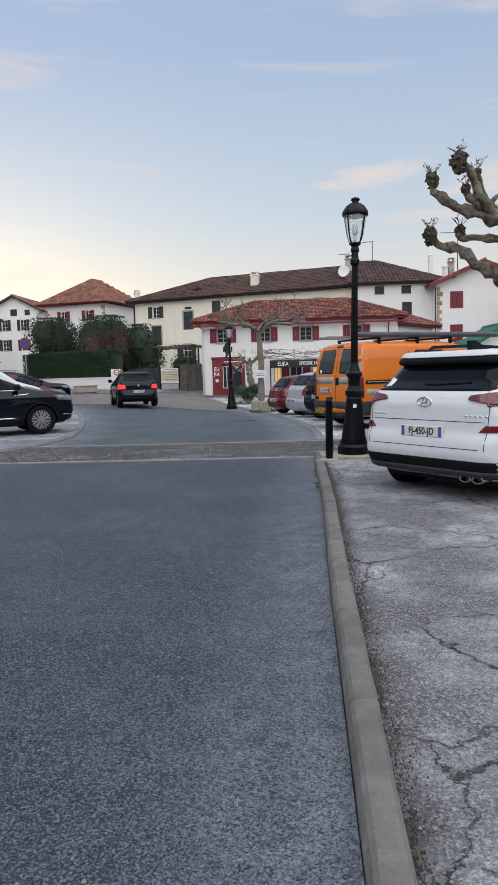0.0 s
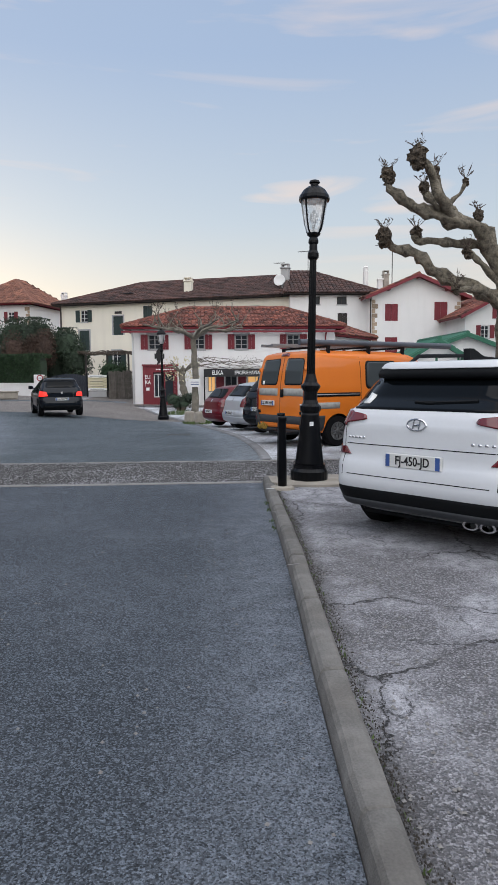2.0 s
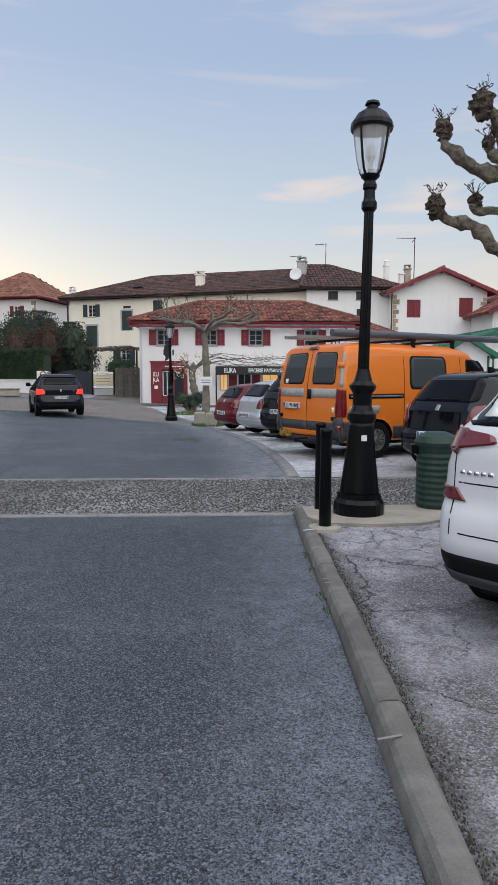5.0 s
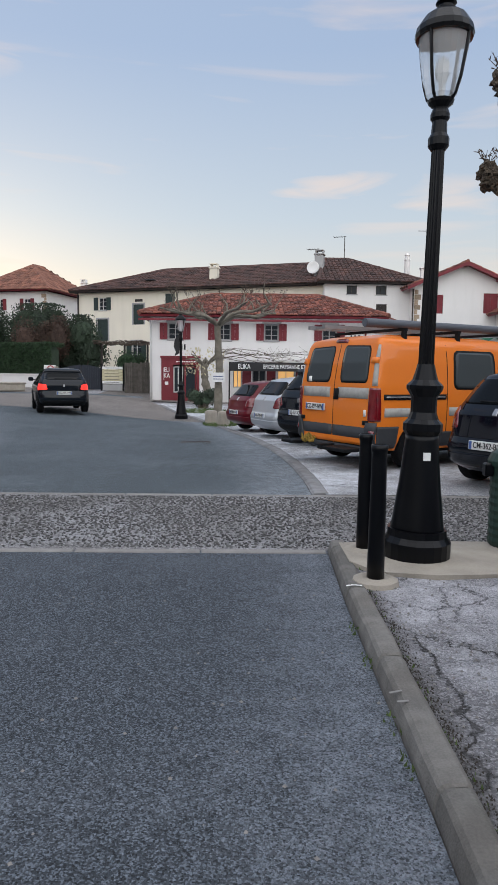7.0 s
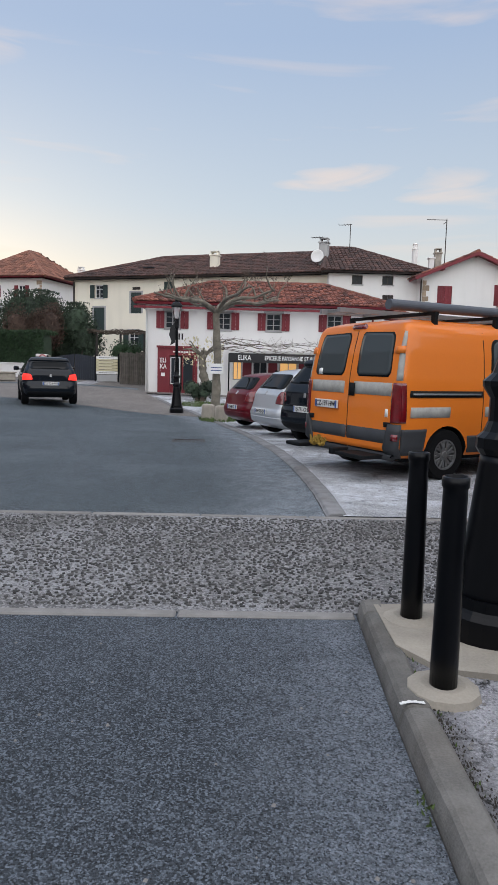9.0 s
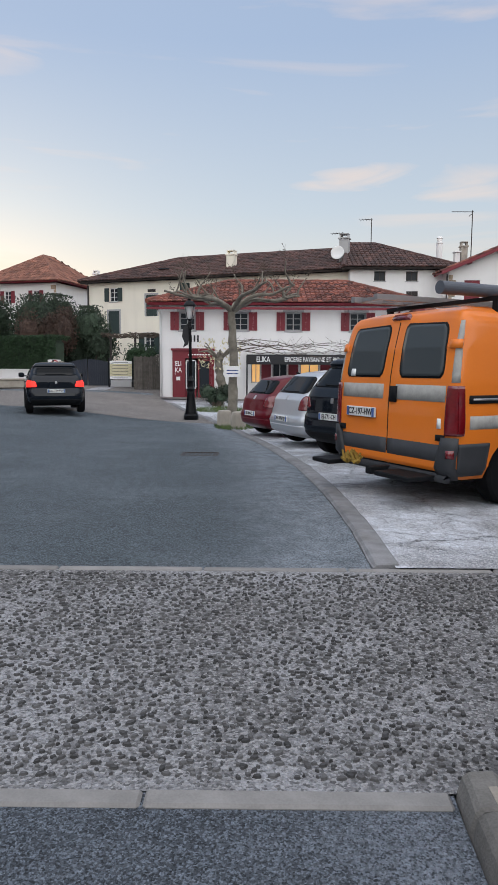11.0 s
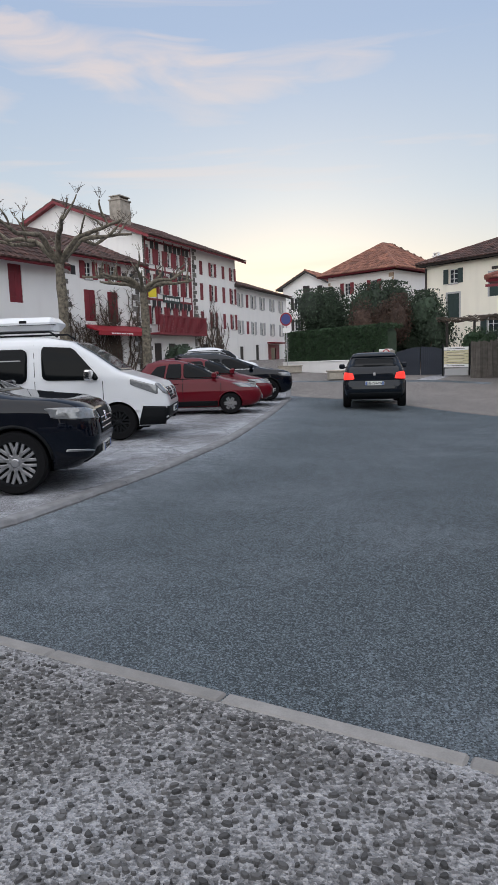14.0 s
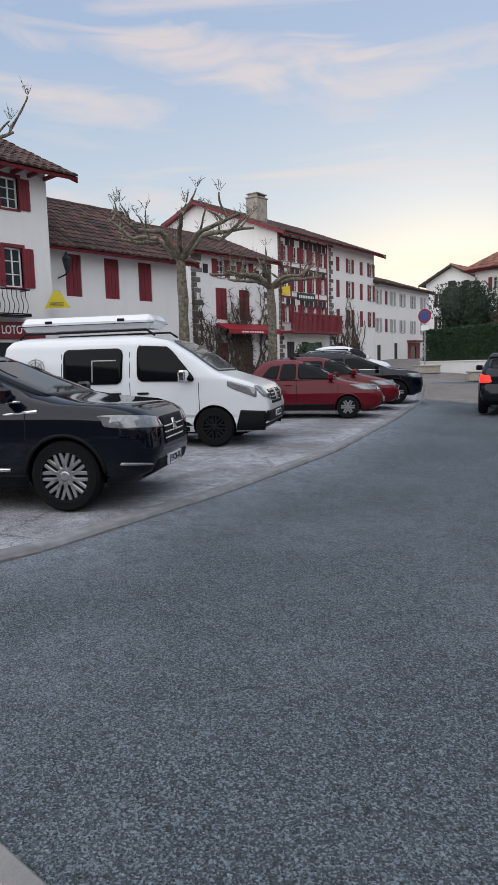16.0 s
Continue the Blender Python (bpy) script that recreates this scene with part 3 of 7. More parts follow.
    def hip(self, over, rise, material, inset=None, pitch=0.24, course=0.42, edge=RED, start=None, end=None):
        x0, x1, y0, y1, z = -over, self.w + over, -over, self.d + over, self.h + 0.1
        i = inset if inset is not None else (y1 - y0) / 2
        ym, zt = (y0 + y1) / 2, z + rise
        a, b = (x0 + (i if start is None else start), ym, zt), (x1 - (i if end is None else end), ym, zt)
        self.tiles((x0, y0, z), (x1, y0, z), a, b, material, pitch, course, edge=edge)
        self.tiles((x1, y1, z), (x0, y1, z), b, a, material, pitch * 1.5, course * 1.5, edge=edge)
        self.tiles((x0, y1, z), (x0, y0, z), a, a, material, pitch, course, edge=edge)
        self.tiles((x1, y0, z), (x1, y1, z), b, b, material, pitch, course, edge=edge)
        self.ridge((x0, y0, z + 0.06), a, b, (x1, y0, z + 0.06), material=material)

    def gable_front(self, over, rise, material, out=0.6, pitch=0.24, course=0.42, edge=RED):
        """Ridge runs inwards from the middle of the front."""
        z, k = self.h + 0.06, rise / (self.w / 2)
        x0, x1, zl, m = -over, self.w + over, z - over * k, self.w / 2
        self.tiles((x0, self.d + 0.3, zl), (x0, -out, zl), (m, self.d + 0.3, z + rise), (m, -out, z + rise), material, pitch, course, edge=edge)
        self.tiles((x1, -out, zl), (x1, self.d + 0.3, zl), (m, -out, z + rise), (m, self.d + 0.3, z + rise), material, pitch, course, edge=edge)
        self.ridge((m, -out, z + rise + 0.05), (m, self.d + 0.3, z + rise + 0.05), material=material)
        for sx, a in ((x0, 1), (x1, -1)):
            bm = bmesh.new()
            prism(bm, [(sx, zl - 0.2), (m, z + rise - 0.2), (m, z + rise + 0.02), (sx, zl + 0.02)], -out - 0.035, -out)
            part("bargeboard", bm, edge, self.e)

    def gable_side(self, over, rise, material, front=0.6, pitch=0.24, course=0.42, edge=RED):
        """Ridge runs along the front."""
        z = self.h + 0.06
        k = rise / (self.d / 2)
        zl, x0, x1, ym = z - front * k, -over, self.w + over, self.d / 2
        self.tiles((x0, -front, zl), (x1, -front, zl), (x0, ym, z + rise), (x1, ym, z + rise), material, pitch, course, edge=edge)
        self.tiles((x1, self.d + front, zl), (x0, self.d + front, zl), (x1, ym, z + rise), (x0, ym, z + rise), material, pitch * 1.5, course * 1.5, edge=edge)
        self.ridge((x0, ym, z + rise + 0.05), (x1, ym, z + rise + 0.05), material=material)
        for sx in (x0 - 0.035, x1):
            bm = bmesh.new()
            for yy in (-front, self.d + front):
                vs = [(sx, yy, zl - 0.2), (sx, ym, z + rise - 0.2), (sx, ym, z + rise + 0.02), (sx, yy, zl + 0.02)]
                a, b = [bm.verts.new(p) for p in vs], [bm.verts.new((p[0] + 0.035, *p[1:])) for p in vs]
                bm.faces.new(a)
                bm.faces.new(b[::-1])
                for i in range(4):
                    j = (i + 1) % 4
                    bm.faces.new((a[j], a[i], b[i], b[j]))
            bmesh.ops.recalc_face_normals(bm, faces=bm.faces)
            part("bargeboard", bm, edge, self.e)

    def chimney(self, x, y, z, w, d, h, material, pot=True):
        bm = boxes((x - w / 2, x + w / 2, y - d / 2, y + d / 2, z, z + h), (x - w / 2 - 0.06, x + w / 2 + 0.06, y - d / 2 - 0.06, y + d / 2 + 0.06, z + h, z + h + 0.1), bevel=0.015)
        ch = part("chimney", bm, material, self.e)
        if pot:
            bm = boxes(*[(x + sx * w * 0.4 - 0.05, x + sx * w * 0.4 + 0.05, y - d * 0.4, y + d * 0.4, z + h + 0.1, z + h + 0.3) for sx in (-1, 1)], (x - w / 2, x + w / 2, y - d / 2, y + d / 2, z + h + 0.3, z + h + 0.36))
            part("chimney_cap", bm, material, ch)

    def quoins(self, u, z0, z1, side="front", width=0.45, flip=1, material=None):
        z, k = z0, 0
        while z < z1 - 0.2:
            hh = random.uniform(0.26, 0.4)
            w = width * (1.0 if k % 2 else 0.55) * random.uniform(0.85, 1.1)
            a, b = sorted((u, u + flip * w))
            bm = boxes((a, b, -0.025, 0.05, z + 0.01, z + hh - 0.015), bevel=0.012)
            bm.transform(self.side[side])
            part("stone", bm, material or STONE, self.e)
            z, k = z + hh, k + 1

    def pipe(self, pts, r=0.045, material=DARKW, name="downpipe"):
        bm = bmesh.new()
        tube(bm, pts, [r] * len(pts), 8)
        part(name, bm, material, self.e, smooth=True)


def grocery():
    h = House("shop_house", "white two-storey house with red shutters and a grocery shop below", (-4.25, 41), (7.45, 41), 8, -0.12, 4.3, WHITE)
    holes = [h.window(u, 3.28, 0.74, 0.84, leaf=0.4, frame_mat=FRAMEG, surround=FRAMEG) for u in (1.31, 3.79, 6.26, 9.26)]
    door = (0.66, 2.5, 0.0, 2.3)
    shopwin = [(4.3, 4.75, 0.85, 1.75), (5.3, 6.0, 0.5, 1.75), (6.6, 7.5, 0.7, 1.75), (8.4, 9.4, 0.7, 1.75)]
    h.wall("front", holes + [door, *shopwin])
    for s_ in ("left", "right", "back"):
        h.wall(s_)
    h.hip(0.5, 1.5, TILE, inset=4.4, start=3.6, end=3.0, pitch=0.23, course=0.36)
    # red wooden shopfront
    h.box_part("shopfront", RED, (0.6, 1.2, -0.06, 0.1, 0, 2.34), (1.2, 2.56, -0.06, 0.05, 1.98, 2.34), (2.42, 2.56, -0.06, 0.1, 0, 1.98), (0.55, 2.62, -0.12, 0.0, 2.34, 2.44), (1.2, 1.72, 0.0, 0.08, 0, 0.55))
    d = h.box_part("shop_door", RED, (1.78, 1.86, 0.05, 0.1, 0, 1.95), (2.32, 2.4, 0.05, 0.1, 0, 1.95), (1.86, 2.32, 0.05, 0.1, 0, 0.3), (1.86, 2.32, 0.05, 0.1, 1.85, 1.95))
    h.box_part("pane", PANE, (1.86, 2.32, 0.07, 0.08, 0.3, 1.85), parent=d)
    w = h.box_part("shop_window", FRAMEW, (1.22, 1.27, 0.02, 0.07, 0.56, 1.9), (1.66, 1.71, 0.02, 0.07, 0.56, 1.9), (1.27, 1.66, 0.02, 0.07, 0.56, 0.61), (1.27, 1.66, 0.02, 0.07, 1.85, 1.9), (1.44, 1.48, 0.03, 0.06, 0.61, 1.85))
    h.box_part("pane", PANE, (1.27, 1.66, 0.05, 0.055, 0.61, 1.85), parent=w)
    up = Matrix.Rotation(radians(90), 4, "X")
    text_part("letters", "ELI", 0.32, Matrix.Translation((0.88, -0.064, 1.72)) @ up, LETTER, h.e, "white letters", 0.75)
    text_part("letters", "KA", 0.32, Matrix.Translation((0.88, -0.064, 1.42)) @ up, LETTER, h.e, "white letters", 0.75)
    h.box_part("notice", LETTER, (0.78, 0.96, -0.066, -0.061, 0.95, 1.12), (0.72, 0.735, -0.066, -0.061, 1.2, 1.85))
    h.box_part("letter_bars", LETTER, *[(1.35 + 0.13 * k, 1.45 + 0.13 * k, -0.066, -0.061, 2.12, 2.18) for k in range(8)])
    h.box_part("letter_bars", INK, *[(1.28 + 0.16 * k, 1.36 + 0.16 * k, -0.02, -0.003, 2.75, 3.05) for k in range(4)], label="black painted letters")
    h.box_part("letter_bars", INK, *[(10.35 + 0.2 * k, 10.42 + 0.2 * k, -0.02, -0.003, 3.25, 3.62) for k in range(3)], label="black painted letters")
    for a, b, c, e in shopwin:
        f = h.box_part("shop_window", FRAMEG, (a, a + 0.05, 0.08, 0.14, c, e), (b - 0.05, b, 0.08, 0.14, c, e), (a, b, 0.08, 0.14, c - 0.0, c + 0.05), ((a + b) / 2 - 0.02, (a + b) / 2 + 0.02, 0.09, 0.13, c, e))
        h.box_part("pane", SHOPLIT if a in (4.3, 6.6) else PANE, (a, b, 0.11, 0.12, c, e), parent=f, label="warm lit window" if a in (4.3, 6.6) else "")
    for u in (4.78, 6.05, 7.55, 8.0):
        h.box_part("shutter", REDB, (u, u + 0.45, -0.045, -0.005, 0.5, 1.75))
    # awning with its black sign board, on posts
    bm = bmesh.new()
    grid = [[bm.verts.new((4.1 + 0.54 * i, -1.25 * j / 4, 2.3 - 0.14 * j / 4 - 0.02 * math.sin(math.pi * j / 4) * (1 + i % 2))) for i in range(13)] for j in range(5)]
    for p, q in zip(grid, grid[1:]):
        for i in range(12):
            bm.faces.new((p[i], p[i + 1], q[i + 1], q[i]))
    bmesh.ops.solidify(bm, geom=bm.faces[:], thickness=0.012)
    part("awning", bm, FRAMEW, h.e, "off-white canvas awning")
    h.box_part("sign_board", INK, (4.1, 10.6, -1.3, -1.24, 1.7, 2.14), bevel=0.008, label="black shop sign board")
    text_part("letters", "ELIKA", 0.34, Matrix.Translation((4.85, -1.306, 1.92)) @ up, LETTER, h.e, "white letters", 0.72)
    text_part("letters", "EPICERIE PAYSANNE ET BIO", 0.28, Matrix.Translation((7.05, -1.306, 1.92)) @ up, LETTER, h.e, "white letters", 0.72)
    for u in (4.12, 10.5):
        h.pipe([(u, -1.2, 0.0), (u, -1.2, 2.1)], 0.035, BLACK, "awning_post")
    h.pipe([(0.06, -0.5, 4.2), (0.08, -0.1, 4.0), (0.08, -0.06, 3.6), (0.08, -0.06, 0.05)], 0.045, FRAMEW)
    h.pipe([(11.1, -0.5, 4.25), (11.12, -0.1, 4.0), (11.12, -0.06, 3.5)], 0.045, REDB)
    h.box_part("gutter", REDB, (-0.5, 12.2, -0.62, -0.5, 4.2, 4.3))
    a = House("shop_annex", "white side wing of the shop house with a lean-to tiled roof", (7.5, 41.5), (10.5, 45.4), 4, -0.1, 3.9, WHITE)
    a.wall("front", [a.window(1.3, 2.9, 0.5, 0.8, "shut")])
    for s_ in ("left", "right", "back"):
        a.wall(s_)
    a.hip(0.4, 1.1, TILE)


def town_houses():
    b = House("long_farmhouse", "long cream-rendered farmhouse with dark green shutters and a brown tiled roof", (-12.5, 61), (6.3, 54.2), 11, 0.2, 7.75, CREAM)
    g = dict(color=DGREEN, surround=FRAMEG)
    ho = [b.window(2.2, 6.15, 0.7, 1.0, "open", leaf=0.4, color=DGREEN), b.window(2.2, 3.75, 0.95, 1.7, "shut", **g), b.window(5.4, 5.0, 0.9, 1.55, "shut", **g), b.window(5.2, 2.2, 0.8, 1.5, "open", leaf=0.45, **g),
          b.window(8.1, 6.2, 0.8, 1.1, "shut", color=DGREEN), b.window(13.4, 6.3, 0.9, 0.7, "none"), b.window(17.2, 6.3, 0.9, 0.7, "none"), b.window(11, 2.0, 0.8, 1.4, "shut", **g)]
    b.wall("front", ho)
    b.box_part("vent", DARKW, (5.1, 5.75, -0.02, 0.0, 6.75, 6.95))
    for s_ in ("left", "right", "back"):
        b.wall(s_)
    b.hip(0.55, 2.35, TILED, inset=5.6, end=0.5, pitch=0.3, course=0.5, edge=DARKW)
    b.pipe([(0.02, -0.08, 7.4), (0.02, -0.08, 0.0)], 0.07)
    b.box_part("skylight", PANE, (5.3, 6.1, 1.2, 1.9, 8.55, 8.62), label="small roof window")
    b.chimney(11.1, 1.6, 8.0, 0.62, 0.55, 1.3, CREAM)
    b.chimney(19.4, 1.4, 7.6, 0.62, 0.55, 2.3, FRAMEG)
    bm = lathe([(0.02, 0), (0.3, 0.05), (0.46, 0.13), (0.44, 0.135), (0.28, 0.07)], 20)
    bm.transform(Matrix.Translation((19.05, 0.95, 8.95)) @ Matrix.Rotation(radians(80), 4, "X"))
    part("satellite_dish", bm, FRAMEW, b.e, "white satellite dish", smooth=True)
    for x, y, z, t_ in ((18.9, 3.0, 9.0, 1.7), (20.9, 3, 9.3, 2.2)):
        bm = bmesh.new()
        tube(bm, [(x, y, z), (x, y, z + t_)], [0.03, 0.03], 6)
        tube(bm, [(x - 0.8, y, z + t_ - 0.05), (x + 0.1, y, z + t_ - 0.05)], [0.02, 0.02], 6)
        for k in range(4):
            tube(bm, [(x - 0.8 + 0.2 * k, y - 0.3, z + t_ - 0.05), (x - 0.8 + 0.2 * k, y + 0.3, z + t_ - 0.05)], [0.012, 0.012], 4)
        part("aerial", bm, DARKW, b.e)
    w = House("white_wing", "white house wing with small square windows and brown roof", (6.3, 53.2), (12.8, 53.2), 10, 0.1, 7.75, WHITE)
    w.wall("front", [w.window(1.9, 6.95, 0.72, 0.6, "none", frame_mat=DARKW, grid=(2, 1)), w.window(3.95, 6.95, 0.75, 0.6, "none", frame_mat=DARKW, grid=(2, 1)), w.window(4.0, 5.2, 0.75, 1.1, "shut", color=DARKW), w.window(1.9, 4.6, 0.72, 1.1, "shut", color=DARKW)])
    for s_ in ("left", "right", "back"):
        w.wall(s_)
    w.hip(0.5, 2.4, TILED, inset=4.6, start=1.0, pitch=0.3, course=0.5, edge=DARKW)
    bm = lathe([(0.2, 0), (0.2, 1.9), (0.23, 1.92), (0.23, 2.0), (0.17, 2.02), (0.17, 2.25), (0.21, 2.28), (0.14, 2.4)], 16)
    bm.transform(Matrix.Translation((6.45, 3.0, 7.9)))
    part("chimney", bm, WHITE, w.e, "round white chimney", smooth=False)

    h = House("gabled_house", "white gabled house with closed red shutters and stone quoins", (12.25, 52), (19.0, 52), 9, 0.1, 7.6, WHITE)
    ho = [h.window(1.5, 5.6, 0.98, 1.25, "shut"), h.window(5.25, 5.65, 1.0, 1.35, "shut"), h.window(1.5, 3.1, 0.95, 1.3, "shut"), h.window(5.25, 3.15, 1.0, 1.3, "shut")]
    h.wall("front", ho, peak=1.42)
    for s_ in ("left", "right"):
        h.wall(s_)
    h.wall("back", peak=1.42)
    h.gable_front(0.6, 1.42, TILE, pitch=0.3, course=0.5)
    h.quoins(0.02, 0.4, 7.2)
    h.quoins(6.73, 0.4, 7.2, flip=-1)
    h.pipe([(-0.1, -0.1, 7.2), (-0.1, -0.1, 0.0)], 0.05)
    for x in (1.2, 3.4, 5.6):
        h.box_part("purlin", RED, (x - 0.07, x + 0.07, -0.6, 0, 7.6 + 1.42 * (1 - abs(x - 3.37) / 3.37) - 0.3, 7.6 + 1.42 * (1 - abs(x - 3.37) / 3.37) - 0.16))
    h.chimney(1.5, 3.5, 7.9, 0.35, 0.35, 1.2, WHITE, False)
    h.chimney(2.0, 3.7, 8.0, 0.45, 0.4, 1.5, GREYW)
    bm = bmesh.new()
    tube(bm, [(2.6, 4, 8.4), (2.6, 4, 12.0)], [0.035, 0.03], 6)
    tube(bm, [(1.2, 4, 11.9), (2.7, 4, 11.9)], [0.022, 0.022], 6)
    tube(bm, [(2.35, 3.9, 11.6), (2.6, 4, 11.8)], [0.03, 0.02], 6)
    part("aerial", bm, DARKW, h.e)

    k = House("corner_house", "white gabled house with open red shutters", (17.9, 48), (24.3, 48), 8, 0.0, 5.9, WHITE)
    ho = [k.window(1.35, 4.15, 0.6, 0.9, "open", leaf=0.33), k.window(2.4, 5.5, 0.5, 0.75, "open", leaf=0.3), k.window(4.0, 4.15, 0.6, 0.9, "open", leaf=0.33), k.window(1.4, 1.6, 0.8, 1.4, "shut")]
    k.wall("front", [o for o in ho if o[3] <= 5.9], peak=1.7)
    k.box_part("gable_window_reveal", DARKW, (2.15, 2.65, -0.012, 0.0, 5.5, 6.25))
    for s_ in ("left", "right"):
        k.wall(s_)
    k.wall("back", peak=1.7)
    k.gable_front(0.6, 1.7, TILE, pitch=0.3, course=0.5)
    k.pipe([(-0.1, -0.1, 5.6), (-0.1, -0.1, 0.0)], 0.05, FRAMEW)

    for p0, p1, dp, ev, pk in (((11.7, 40), (14.5, 40), 3, 2.72, 0.85), ((13.2, 44), (19.4, 44), 5, 3.0, 1.15)):
        s = House("market_shed", "white-boarded market shed with green painted roof trim", p0, p1, dp, 0.0, ev, WHITE, thick=0.12, category="shed")
        s.wall("front", [(0.35, s.w - 0.35, 0.0, 2.0)], peak=pk)
        for s_ in ("left", "right"):
            s.wall(s_)
        s.wall("back", peak=pk)
        s.gable_front(0.35, pk, BGREEN, out=0.45, pitch=0.3, course=1.2, edge=BGREEN)
        s.box_part("door", BGREEN, (0.35, s.w - 0.35, 0.04, 0.09, 0.0, 2.0))
        for u in (0.06, s.w / 2 - 0.06, s.w - 0.18):
            s.box_part("post", BGREEN, (u, u + 0.12, -0.04, -0.003, 0, ev - 0.1))

    h = House("hipped_house", "white house with red shutters and an orange hipped tile roof", (-22.9, 67.6), (-16.4, 65.9), 8.4, 0.9, 8.45, WHITE)
    ho = [h.window(2.05, 5.95, 0.65, 1.0, "open", leaf=0.36), h.window(4.8, 5.95, 0.65, 1.0, "open", leaf=0.36), h.window(2.05, 3.0, 0.7, 1.2, "shut"), h.window(4.8, 3.0, 0.7, 1.2, "shut")]
    h.wall("front", ho)
    for s_ in ("left", "right", "back"):
        h.wall(s_)
    o, ze = 0.7, h.h + 0.1
    a_, b_ = (h.w / 2, 3.5, ze + 2.75), (h.w / 2 + 0.2, h.d - 3.4, ze + 2.75)
    q = [(-o, -o, ze), (h.w + o, -o, ze), (h.w + o, h.d + o, ze), (-o, h.d + o, ze)]
    h.tiles(q[0], q[1], a_, a_, TILEO, 0.3, 0.5)
    h.tiles(q[1], q[2], a_, b_, TILEO, 0.3, 0.5)
    h.tiles(q[2], q[3], b_, b_, TILEO, 0.4, 0.6)
    h.tiles(q[3], q[0], b_, a_, TILEO, 0.3, 0.5)
    h.ridge(q[0], a_, b_, material=TILEO)
    h.ridge(q[1], a_, material=TILEO)
    h.quoins(h.w - 0.02, 3.0, 7.3, flip=-1)
    h.quoins(0.02, 3.0, 7.3)
    h.chimney(6.5, 7.4, 7.2, 0.5, 0.5, 2.0, WHITE)

    h = House("far_gabled_house", "white gabled house with dark shutters at the end of the street", (-37.5, 88), (-30.9, 88), 9, 1.0, 10.4, WHITE)
    ho = [h.window(u, z, 0.8, 1.45, "open", color=DARKW, leaf=0.4) for u in (1.9, 4.4) for z in (6.6, 4.0)] + [h.window(3.2, 8.5, 0.9, 0.9, "shut", color=DARKW), h.window(5.0, 8.6, 0.7, 0.7, "shut", color=DARKW)]
    h.wall("front", ho, peak=1.7)
    for s_ in ("left", "right"):
        h.wall(s_)
    h.wall("back", peak=1.7)
    h.gable_front(0.7, 1.7, TILEO, pitch=0.35, course=0.6, edge=DARKW)
    h.quoins(6.58, 1.0, 9.0, flip=-1)


